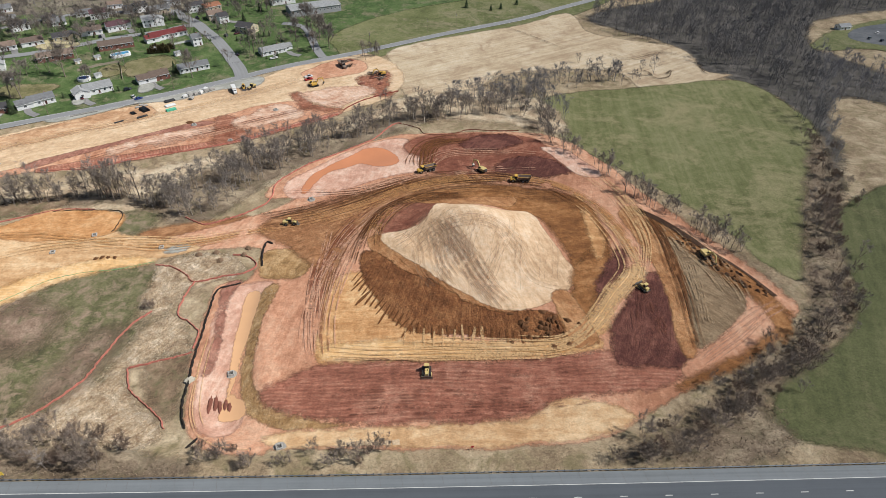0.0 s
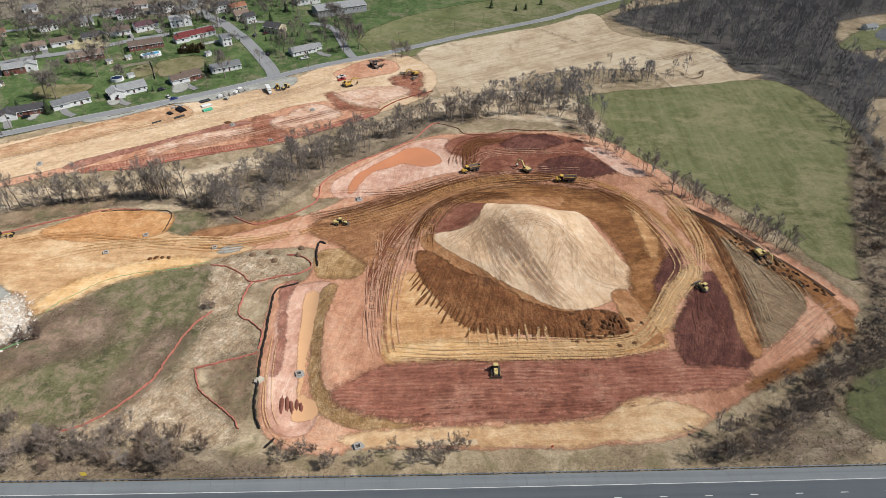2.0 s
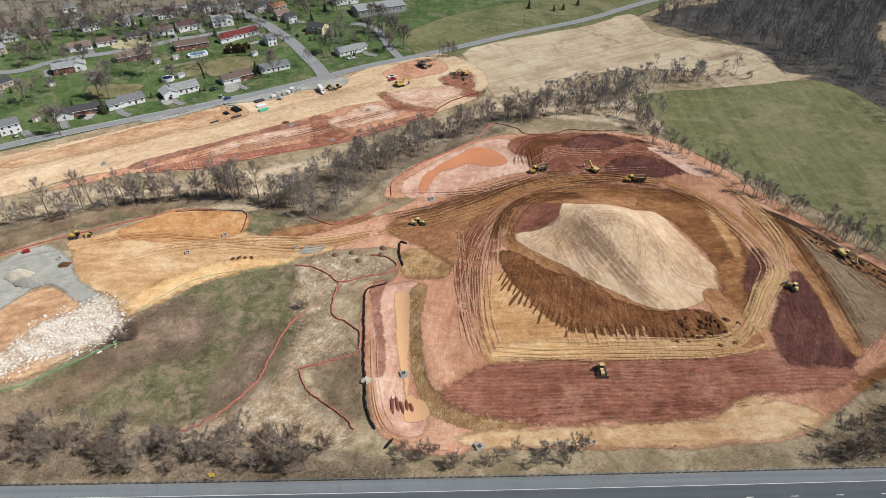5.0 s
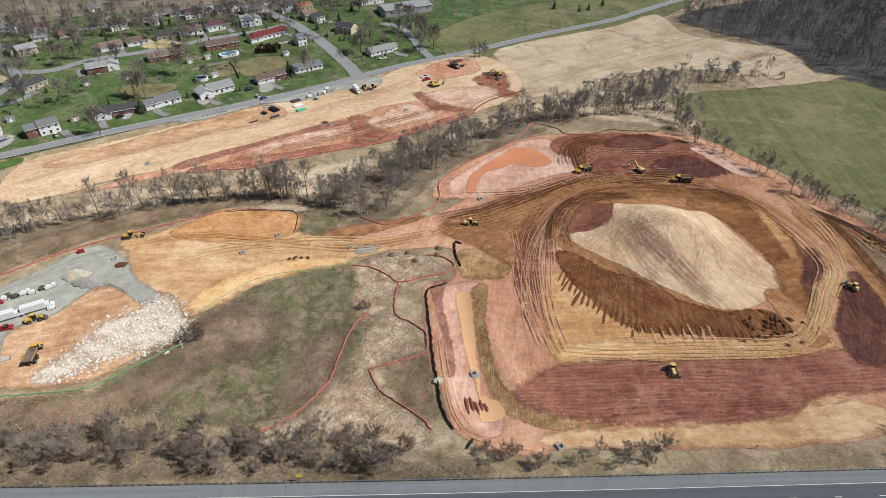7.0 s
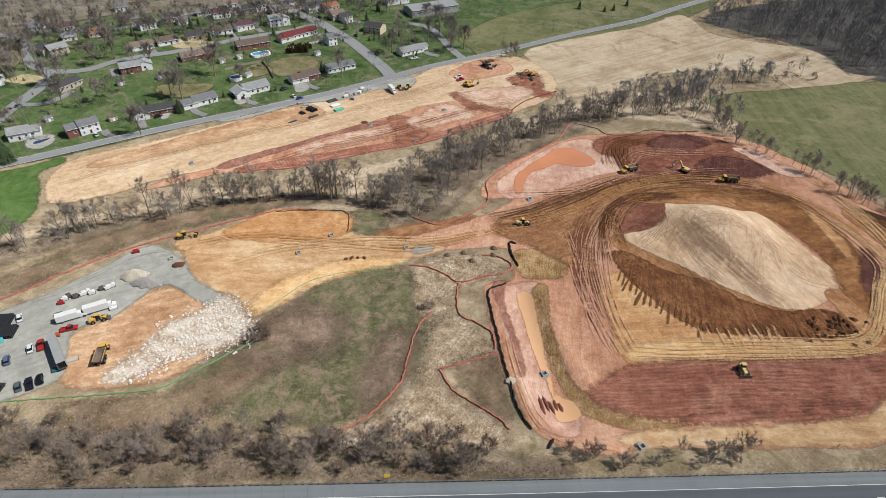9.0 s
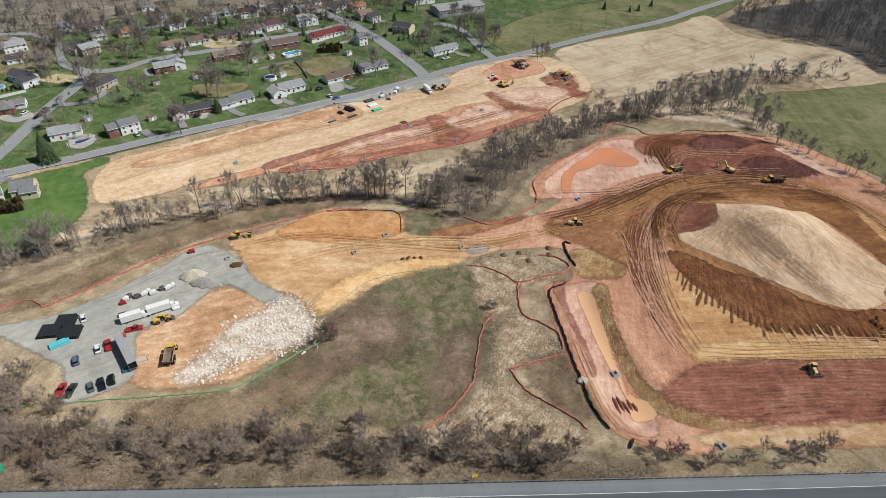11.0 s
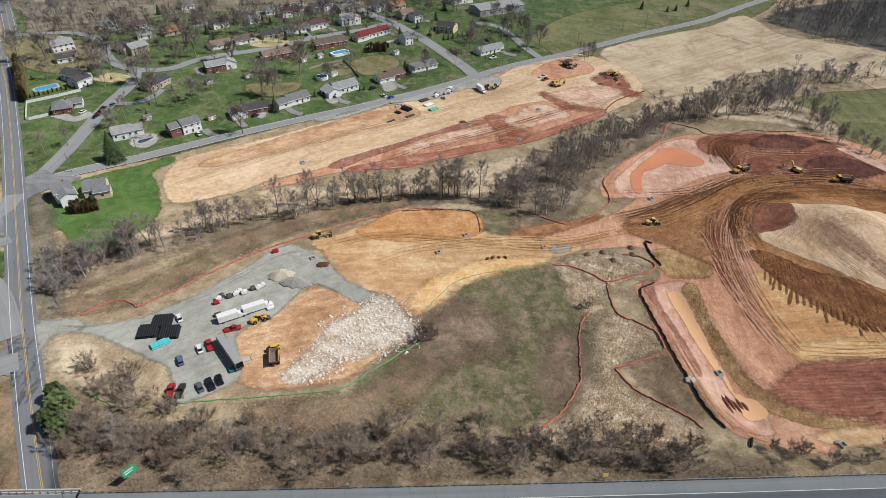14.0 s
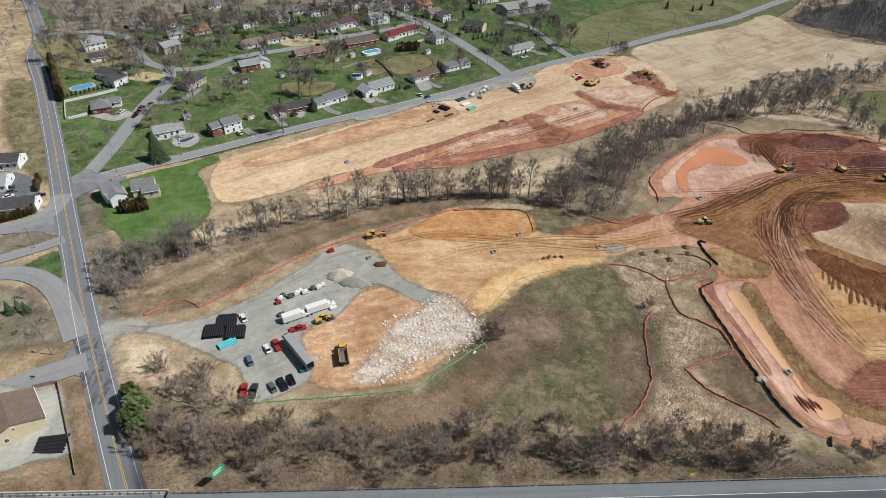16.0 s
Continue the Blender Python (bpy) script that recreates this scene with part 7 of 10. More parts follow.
def wheel(root, x, y, r, w, name="wheel"):
    s = 1 if y > 0 else -1
    ob = part(name, Geo().tube((x, y - w / 2, r), (x, y + w / 2, r), r * 0.5, None, 14), RIM, root)
    n = 16
    rings = [[(x + math.cos(6.2832 * i / n) * q, y + dy, r + math.sin(6.2832 * i / n) * q) for i in range(n)] for q, dy in ((r * 0.52, -w / 2), (r * 0.94, -w / 2), (r, -w * 0.3), (r, w * 0.3), (r * 0.94, w / 2), (r * 0.52, w / 2))]
    part("tyre", Geo().ring_loft(rings, False), BLACK, ob)
    part("hub", Geo().tube((x, y + s * w * 0.48, r), (x, y + s * w * 0.56, r), r * 0.2, r * 0.12, 8), STEEL, ob)


def hull(sections):
    """A car-like shell: sections (x, low, waist, top, half width, half width on top)."""
    return Geo().ring_loft([[(x, -w, lo), (x, -w, wa), (x, -t, hi), (x, t, hi), (x, w, wa), (x, w, lo)] for x, lo, wa, hi, w, t in sections])


def car(x, y, turn, kind, col, label, group="parked cars"):
    root = thing("car" if kind != "pickup" else "pickup_truck", x, y, turn, label, "car" if kind != "pickup" else "pickup truck", group, 0.24)
    L = {"sedan": 4.7, "suv": 4.8, "pickup": 5.7, "van": 5.6}[kind]
    a = L / 2
    hi = {"sedan": 1.42, "suv": 1.75, "pickup": 1.85, "van": 2.2}[kind]
    wa = hi * 0.56
    if kind == "pickup":
        body = hull([(-a, 0.45, 0.95, 1.0, 0.92, 0.9), (-a + 0.1, 0.35, 1.0, 1.08, 0.96, 0.94), (-a + 0.12, 0.35, 0.7, 0.72, 0.96, 0.94), (-0.35, 0.35, 0.7, 0.72, 0.96, 0.94), (-0.32, 0.35, 1.0, 1.1, 0.98, 0.94), (a - 1.7, 0.35, 1.0, 1.12, 0.98, 0.92), (a - 0.3, 0.38, 0.92, 1.02, 0.94, 0.84), (a, 0.45, 0.75, 0.85, 0.86, 0.78)])
        cabin = [(-0.35, 1.05, hi * 0.8, 0.9, 0.8), (-0.2, 1.05, hi, 0.9, 0.74), (a - 2.1, 1.05, hi, 0.9, 0.72), (a - 1.45, 1.05, 1.15, 0.9, 0.84)]
        for s in (-1, 1):
            part("bed_side", Geo().box(((-a - 0.33) / 2, s * 0.92, 0.9), (a - 0.4, 0.1, 0.42), 0.02), paint(*col), root)
    else:
        body = hull([(-a, 0.45, wa * 0.8, wa * 0.95, 0.8, 0.74), (-a + 0.25, 0.32, wa * 0.95, wa * 1.08, 0.9, 0.84), (0, 0.3, wa, wa * 1.08, 0.92, 0.86), (a - 1.2, 0.3, wa * 0.95, wa * 1.05, 0.92, 0.84), (a - 0.25, 0.35, wa * 0.78, wa * 0.92, 0.88, 0.76), (a, 0.42, wa * 0.62, wa * 0.75, 0.78, 0.68)])
        back = -a + (0.35 if kind != "sedan" else 0.7)
        cabin = [(back, wa, wa * 1.12, 0.84, 0.76), (back + (0.25 if kind != "sedan" else 0.6), wa, hi, 0.85, 0.66), (0.5, wa, hi, 0.85, 0.66), (a - 1.25, wa, wa * 1.1, 0.84, 0.76)]
    part("body", body, paint(*col), root)
    g = Geo().ring_loft([[(x_, -w, lo), (x_, -t, h_), (x_, t, h_), (x_, w, lo)] for x_, lo, h_, w, t in cabin])
    part("glazing", g, DARKGLASS, root)
    r0, r1 = cabin[1], cabin[2]
    part("roof", Geo().box(((r0[0] + r1[0]) / 2 + 0.05, 0, hi + 0.02), (r1[0] - r0[0] + 0.1, r0[4] * 2 - 0.04, 0.07), 0.03), paint(*col), root)
    for wx in (-a + 0.95, a - 0.95):
        for s in (-1, 1):
            wheel(root, wx, s * 0.82, 0.34 if kind == "sedan" else 0.38, 0.24)
    for s in (-1, 1):
        part("headlight", Geo().box((a - 0.06, s * 0.6, wa * 0.68), (0.14, 0.34, 0.16), 0.03), LAMPWHITE, root)
        part("taillight", Geo().box((-a + 0.04, s * 0.64, wa * 0.82), (0.12, 0.26, 0.2), 0.03), LAMPRED, root)
        part("mirror", Geo().box((0.75 if kind != "pickup" else a - 1.75, s * 1.0, wa * 1.12), (0.14, 0.2, 0.14), 0.03), paint(*col), root)
    return root


def track(root, y, L, h, w):
    n = 10
    prof = [(-L / 2 + h / 2 - math.sin(math.pi * i / n) * h / 2, h / 2 + math.cos(math.pi * i / n) * h / 2) for i in range(n + 1)] + [(L / 2 - h / 2 + math.sin(math.pi * i / n) * h / 2, h / 2 - math.cos(math.pi * i / n) * h / 2) for i in range(n + 1)]
    ob = part("track", Geo().extrude(prof, y - w / 2, y + w / 2), BLACK, root)
    for i in range(14):
        part("grouser", Geo().box((-L / 2 + h * 0.45 + (L - h * 0.9) * i / 13, y, h + 0.02), (0.08, w, 0.06)), STEEL, ob)
    for k in (-1, 1):
        part("sprocket", Geo().tube((k * (L / 2 - h / 2), y - w * 0.55, h / 2), (k * (L / 2 - h / 2), y + w * 0.55, h / 2), h * 0.3, None, 10), STEEL, ob)


def dozer(x, y, turn, body, label):
    root = thing("bulldozer", x, y, turn, label, "bulldozer", "earthmoving machines", 0.3)
    for s in (-1, 1):
        track(root, s * 1.15, 4.2, 1.05, 0.65)
    part("hood", hull([(-0.2, 0.6, 1.7, 1.9, 0.62, 0.55), (1.5, 0.6, 1.6, 1.78, 0.6, 0.52), (2.0, 0.65, 1.35, 1.5, 0.55, 0.48)]), body, root)
    part("rear_body", Geo().box((-1.3, 0, 1.25), (1.6, 1.5, 1.2), 0.12), body, root)
    cab = part("cab", Geo().ring_loft([[(-1.15, -0.75, 1.8), (0.0, -0.75, 1.8), (0.0, 0.75, 1.8), (-1.15, 0.75, 1.8)], [(-1.05, -0.66, 3.0), (-0.15, -0.66, 3.0), (-0.15, 0.66, 3.0), (-1.05, 0.66, 3.0)]]), DARKGLASS, root, "glazed operator cab")
    part("cab_roof", Geo().box((-0.6, 0, 3.07), (1.3, 1.6, 0.16), 0.06), body, cab)
    prof = [(2.9, 0.1), (2.72, 0.4), (2.68, 0.8), (2.78, 1.2), (2.95, 1.45), (3.05, 1.45), (2.9, 1.15), (2.82, 0.8), (2.86, 0.4), (3.02, 0.1)]
    part("blade", Geo().extrude(prof, -1.9, 1.9), STEEL, root, "scoured steel blade")
    for s in (-1, 1):
        part("push_arm", Geo().tube((0.4, s * 1.55, 0.5), (2.8, s * 1.45, 0.55), 0.12, 0.12, 6), body, root)
        part("lift_ram", Geo().tube((1.2, s * 0.55, 1.55), (2.75, s * 0.6, 1.0), 0.07, 0.05, 6), STEEL, root)
    part("exhaust", Geo().tube((1.0, 0.3, 1.7), (1.0, 0.3, 2.7), 0.07, 0.06, 8), BLACK, root)
    part("ripper", Geo().box((-2.3, 0, 0.8), (0.5, 1.6, 0.3), 0.05).box((-2.45, 0, 0.45), (0.18, 0.2, 0.7)), STEEL, root)


def excavator(x, y, turn, body, label, reach=1.0):
    root = thing("excavator", x, y, turn, label, "excavator", "earthmoving machines", 0.3)
    for s in (-1, 1):
        track(root, s * 1.25, 4.6, 0.95, 0.7)
    part("carbody", Geo().box((0, 0, 0.75), (1.8, 1.9, 0.5), 0.1), STEEL, root)
    part("house_body", Geo().box((-0.7, 0, 1.7), (3.6, 2.7, 1.1), 0.15), body, root)
    part("counterweight", Geo().plan([(-2.5, -1.3), (-2.5, 1.3), (-3.0, 0.9), (-3.15, 0), (-3.0, -0.9)], 1.1, 2.2), STEEL, root)
    cab = part("cab", Geo().ring_loft([[(-0.1, 0.35, 1.3), (1.3, 0.35, 1.3), (1.3, 1.3, 1.3), (-0.1, 1.3, 1.3)], [(-0.05, 0.4, 2.9), (0.95, 0.4, 2.9), (0.95, 1.25, 2.9), (-0.05, 1.25, 2.9)]]), DARKGLASS, root)
    part("cab_roof", Geo().box((0.45, 0.82, 2.95), (1.1, 0.95, 0.12), 0.05), body, cab)
    e = reach
    boom = [(0.8, 1.6), (2.6, 4.6), (3.4, 5.0), (5.6 * e, 4.3), (5.5 * e, 3.9), (3.4, 4.4), (2.9, 4.1), (1.4, 1.5)]
    part("boom", Geo().extrude(boom, -0.28, 0.28), body, root)
    part("stick", Geo().extrude([(5.1 * e, 4.7), (5.8 * e, 4.5), (6.6 * e, 1.7), (6.3 * e, 1.6)], -0.2, 0.2), body, root)
    part("bucket", Geo().extrude([(6.7 * e, 1.8), (6.2 * e, 1.7), (5.6 * e, 1.2), (5.5 * e, 0.6), (5.9 * e, 0.4), (6.3 * e, 0.9)], -0.6, 0.6), STEEL, root, "toothed steel bucket")
    part("boom_ram", Geo().tube((1.3, 0.4, 1.7), (3.0, 0.3, 4.3), 0.1, 0.08, 6), STEEL, root)
    part("stick_ram", Geo().tube((3.3, 0, 5.1), (5.3 * e, 0, 4.85), 0.1, 0.08, 6), STEEL, root)


def hauler(x, y, turn, body, label, full=False):
    root = thing("dump_truck", x, y, turn, label, "dump truck", "earthmoving machines", 0.3)
    part("frame", Geo().box((-0.6, 0, 1.0), (8.4, 1.0, 0.4), 0.05), STEEL, root)
    part("hood", hull([(2.6, 0.9, 1.9, 2.2, 1.25, 1.1), (4.2, 0.85, 1.7, 1.95, 1.2, 1.0), (4.75, 0.9, 1.4, 1.6, 1.05, 0.9)]), body, root)
    cab = part("cab", Geo().ring_loft([[(1.3, -1.2, 1.2), (2.9, -1.2, 1.2), (2.9, 1.2, 1.2), (1.3, 1.2, 1.2)], [(1.4, -1.05, 3.2), (2.55, -1.05, 3.2), (2.55, 1.05, 3.2), (1.4, 1.05, 3.2)]]), DARKGLASS, root)
    part("cab_roof", Geo().box((1.95, 0, 3.28), (1.5, 2.3, 0.16), 0.06), body, cab)
    for s in (-1, 1):
        part("fender", Geo().box((3.2, s * 1.3, 1.55), (1.9, 0.7, 0.12), 0.04), body, root)
    bed = Geo()
    prof_lo = [(0.7, -1.2, 1.4), (0.7, 1.2, 1.4), (-4.6, 1.1, 1.6), (-4.6, -1.1, 1.6)]
    prof_hi = [(1.0, -1.5, 3.0), (1.0, 1.5, 3.0), (-5.2, 1.4, 2.9), (-5.2, -1.4, 2.9)]
    in_hi = [(0.85, -1.35, 3.0), (0.85, 1.35, 3.0), (-5.15, 1.25, 2.9), (-5.15, -1.25, 2.9)]
    in_lo = [(0.5, -1.0, 1.65), (0.5, 1.0, 1.65), (-4.7, 0.95, 1.85), (-4.7, -0.95, 1.85)]
    bed.ring_loft([prof_lo, prof_hi, in_hi, in_lo])
    part("bed", bed, BEDMETAL, root, "open scoured steel tipping bed")
    for s in (-1, 1):
        part("bed_rail", Geo().box((-2.1, s * 1.47, 2.98), (6.2, 0.14, 0.16), 0.03), body, root)
    for wx in (3.2, -1.5, -3.4):
        for s in (-1, 1):
            wheel(root, wx, s * 1.25, 0.88, 0.68)
    part("exhaust", Geo().tube((1.2, -1.0, 1.5), (1.2, -1.0, 3.3), 0.09, 0.08, 8), BLACK, root)


def loader(x, y, turn, body, label, grader=False):
    """Wheeled loader, or a motor grader with its blade between the axles."""
    root = thing("motor_grader" if grader else "wheel_loader", x, y, turn, label, "motor grader" if grader else "wheel loader", "earthmoving machines", 0.2)
    part("engine_hood", hull([(-3.0, 1.0, 1.7, 1.9, 0.8, 0.7), (-2.6, 0.8, 1.9, 2.1, 0.95, 0.8), (-0.6, 0.8, 1.9, 2.15, 0.95, 0.8)]), body, root)
    cab = part("cab", Geo().ring_loft([[(-0.6, -0.75, 1.3), (0.8, -0.75, 1.3), (0.8, 0.75, 1.3), (-0.6, 0.75, 1.3)], [(-0.5, -0.65, 3.1), (0.55, -0.65, 3.1), (0.55, 0.65, 3.1), (-0.5, 0.65, 3.1)]]), DARKGLASS, root)
    part("cab_roof", Geo().box((0.05, 0, 3.17), (1.35, 1.6, 0.15), 0.06), body, cab)
    if grader:
        part("beam", Geo().extrude([(0.6, 1.2), (3.2, 1.7), (5.0, 1.3), (5.0, 0.9), (3.2, 1.35), (0.6, 0.8)], -0.2, 0.2), body, root)
        part("blade", Geo().box((2.4, 0, 0.45), (0.12, 3.6, 0.6), 0.02, 20), STEEL, root)
        axles = (-2.4, -0.9, 4.6)
    else:
        part("front_frame", Geo().box((1.8, 0, 1.0), (1.8, 1.0, 0.7), 0.1), body, root)
        for s in (-1, 1):
            part("lift_arm", Geo().extrude([(1.0, 2.0), (1.4, 2.1), (3.2, 0.9), (3.1, 0.6)], s * 0.55 - 0.1, s * 0.55 + 0.1), body, root)
        part("bucket", Geo().extrude([(3.0, 1.1), (2.9, 0.3), (3.2, 0.1), (4.1, 0.1), (3.3, 0.3), (3.15, 1.1)], -1.35, 1.35), STEEL, root)
        axles = (-1.7, 1.8)
    for wx in axles:
        for s in (-1, 1):
            wheel(root, wx, s * 1.05, 0.72, 0.55)
    part("exhaust", Geo().tube((-1.6, 0.4, 2.0), (-1.6, 0.4, 2.9), 0.08, 0.07, 8), BLACK, root)


def box_truck(x, y, turn, label, L=7.0):
    root = thing("box_truck", x, y, turn, label, "truck", "yard trucks", 0.24)
    part("cargo_box", Geo().box((-1.0, 0, 2.1), (L, 2.45, 2.5), 0.06), WHITEPAINT, root, "plain white goods box")
    part("chassis", Geo().box((0, 0, 0.7), (L + 2.0, 0.9, 0.25)), BLACK, root)
    cab = part("cab", hull([(L / 2 - 0.9, 0.6, 1.6, 2.4, 1.05, 0.9), (L / 2 + 0.1, 0.6, 1.6, 2.4, 1.05, 0.9), (L / 2 + 0.6, 0.6, 1.4, 1.6, 1.02, 0.95), (L / 2 + 1.7, 0.6, 1.2, 1.35, 0.95, 0.85)]), WHITEPAINT, root)
    part("windscreen", Geo().box((L / 2 + 0.42, 0, 2.0), (0.1, 1.6, 0.6)), DARKGLASS, cab)
    for wx in (-L / 2 + 0.6, L / 2 + 0.8):
        for s in (-1, 1):
            wheel(root, wx, s * 1.0, 0.48, 0.34)
    for s in (-1, 1):
        part("taillight", Geo().box((-1.0 - L / 2 - 0.03, s * 1.0, 1.0), (0.06, 0.2, 0.2)), LAMPRED, root)


def trailer(x, y, turn, label):
    root = thing("semi_trailer", x, y, turn, label, "trailer", "", 0.24)
    g = lin(176, 178, 176)
    side = plain("ribbed_grey_trailer", g, 0.5, 0.2, 0.1, 0.6)
    part("floor", Geo().box((0, 0, 1.15), (16.1, 2.5, 0.2)), STEEL, root)
    part("roof", Geo().box((0, 0, 4.0), (16.1, 2.58, 0.08), 0.03), side, root, "pale grey trailer roof")
    for s in (-1, 1):
        wall_ = part("side_wall", Geo().box((0, s * 1.25, 2.6), (16.1, 0.07, 2.8)), side, root)
        for i in range(16):
            part("rib", Geo().box((-7.6 + i * 1.01, s * 1.3, 2.6), (0.08, 0.05, 2.7)), side, wall_)
    part("front_wall", Geo().box((8.0, 0, 2.6), (0.08, 2.5, 2.8)), side, root)
    # Black blocks added for the shade inside the open rear; no goods there.
    for k in range(3):
        part("shade_block", Geo().box((-7.2, -0.8 + 0.8 * k, 2.2), (1.0, 0.6, 1.9), 0.04), BLACK, root, "black block standing in for shade inside the open end")
    for wx in (-6.4, -5.1):
        for s in (-1, 1):
            wheel(root, wx, s * 1.0, 0.5, 0.5)
    for s in (-1, 1):
        part("landing_leg", Geo().box((5.2, s * 0.8, 0.55), (0.16, 0.16, 1.1)), STEEL, root)


# yard vehicles
trailer(-233.1, 139.6, 128, "grey semi-trailer with open rear and dark interior")
hauler(-218.5, 139.6, 102, YELLOW, "yellow articulated dump truck with empty rusty bed")
YARD = 28
box_truck(-237.7, 157.4, YARD, "white box truck parked in the yard")
box_truck(-229.6, 162.1, YARD, "white box truck with large goods box", 8.0)
loader(-227.6, 156.5, YARD, YELLOW, "yellow wheel loader parked beside the trucks")
car(-235.7, 152.0, YARD - 8, "pickup", ("red", 176, 34, 36), "red pickup truck on the gravel yard")
car(-244.4, 142.6, 121, "sedan", ("white", 226, 226, 226), "white sedan on the gravel yard")
car(-241.5, 144.2, 119, "pickup", ("red", 176, 34, 36), "red pickup beside the trailer")
car(-249.1, 137.3, 119, "suv", ("steel_blue", 92, 110, 142), "steel-blue car on the gravel yard")
car(-239.3, 126.2, 124, "sedan", ("slate", 92, 104, 108), "slate-grey sedan at the yard's edge")
car(-236.3, 127.4, 123, "pickup", ("navy", 34, 38, 54), "dark navy pickup at the yard's edge")
car(-233.9, 129.2, 119, "suv", ("black", 26, 28, 34), "black car at the yard's edge")
car(-247.8, 124.9, 98, "pickup", ("red", 176, 34, 36), "red pickup under bare branches")
car(-244.7, 124.7, 91, "pickup", ("charcoal", 60, 58, 54), "charcoal pickup under bare branches")
car(-256.1, 157.4, 123, "sedan", ("white", 226, 226, 226), "small white car by the pipe stacks")
loader(-213.9, 207.0, 12, YELLOW, "yellow motor grader on the ochre pad", True)
# earthworks machines
hauler(34.3, 253.7, 176, YELLOW, "yellow articulated dump truck on the haul road")
hauler(-11.4, 263.6, -156, YELLOW, "yellow articulated dump truck being loaded")
excavator(16.2, 263.6, 132, PALEYEL, "excavator with raised boom loading trucks")
dozer(-6.9, 132.6, -89, PALEYEL, "bulldozer with dark cab on the red clay")
dozer(73.9, 174.0, 119, PALEYEL, "bulldozer spreading plum clay")
loader(-69.7, 217.1, 5, PALEYEL, "pale compact loader on the haul road")
excavator(104.2, 194.5, -76, PALEYEL, "small excavator beside the trench")
# upper site machines
box_truck(-136.1, 363.0, -65, "white box truck on the upper site")
loader(-131.4, 367.5, -71, YELLOW, "dark yellow loader on the upper site")
loader(-126.4, 368.5, -119, PALEYEL, "loader beside the village road")
dozer(-88.7, 373.5, 15, YELLOW, "yellow bulldozer among parked machines")
excavator(-86.6, 371.7, 32, YELLOW, "yellow excavator with folded arm")
car(-92.5, 382.0, 38, "pickup", ("red", 176, 34, 36), "red pickup on the upper site")
car(-93.5, 386.9, 32, "pickup", ("white", 226, 226, 226), "white pickup on the upper site")
excavator(-45.1, 390.4, -156, YELLOW, "yellow excavator digging red dirt")
hauler(-73.6, 405.5, -61, BEDMETAL, "dark hauler beside the dug red dirt")
car(-192.0, 351.1, 41, "sedan", ("blue", 40, 70, 150), "blue car on the village road")
car(-124.1, 419.3, 34, "pickup", ("white", 226, 226, 226), "white pickup on the village road")
for k, (cx, cy) in enumerate([(-363.8, 320.5), (-354.3, 325.3), (-351.3, 330.4), (-354.4, 320.5), (-354.6, 315.8), (-293.4, 300.2), (-268.0, 323.4), (-233.0, 352.9), (-226.9, 350.3), (-204.2, 363.9), (-196.6, 354.1), (-309.7, 396.2), (-282.5, 404.4), (-269.4, 426.4), (-259.4, 448.9), (-214.2, 455.9), (-151.0, 423.7), (-169.0, 458.4), (-162.0, 463.8), (-202.0, 493.6)]):
    c = (("white", 226, 226, 226), ("black", 26, 28, 34), ("slate", 92, 104, 108), ("maroon", 96, 30, 36), ("navy", 34, 38, 54))[k % 5]
    car(cx, cy, S1 + (40 if k < 5 else 95 if k % 3 else 5), ("sedan", "suv", "sedan", "pickup")[k % 4], c, c[0] + " car parked by a village house", "village cars")
for k, (cx, cy) in enumerate([(-384.8, 243.1), (-382.2, 240.1), (-381.8, 236.5), (-378.5, 234.0), (-368.4, 238.0)] + [(317.0, 462.7), (330.3, 475.9), (323.4, 457.6)]):
    c = (("black", 26, 28, 34), ("slate", 92, 104, 108), ("white", 226, 226, 226), ("navy", 34, 38, 54))[k % 4]
    car(cx, cy, S1 + 5, ("sedan", "suv")[k % 2], c, c[0] + " car in a small car park", "car park cars")


# ---- yard and site goods ----
PIPE = plain("black_plastic_pipe", lin(44, 46, 50), 0.5, 0, 0.2, 1.0)
CYAN = plain("cyan_plastic_pipe", lin(70, 196, 204), 0.45, 0, 0.1, 1.0)
GREENP = plain("green_plastic_pipe", lin(64, 190, 150), 0.45, 0, 0.1, 1.0)
WHITEP = plain("white_plastic_pipe", lin(226, 228, 226), 0.45, 0, 0.08, 1.0)
ORANGENET = plain("orange_safety_net", lin(198, 114, 95), 0.85, 0, 0.25, 0.6)
BLACKSOCK = plain("black_filter_sock", lin(48, 42, 38), 0.95, 0, 0.3, 1.5, 0.02)
GREENNET = plain("green_silt_cloth", lin(112, 166, 108), 0.8, 0, 0.15, 0.6)
WOODPOST = plain("weathered_stake", lin(150, 128, 104), 0.9, 0, 0.2, 3)
ROCK = plain("pale_crushed_rock", lin(234, 226, 214), 0.9, 0, 0.12, 1.2, 0.03, "position")
GALV = plain("galvanised_steel", lin(168, 174, 178), 0.4, 0.7, 0.1, 1.0)
PIPES = {}


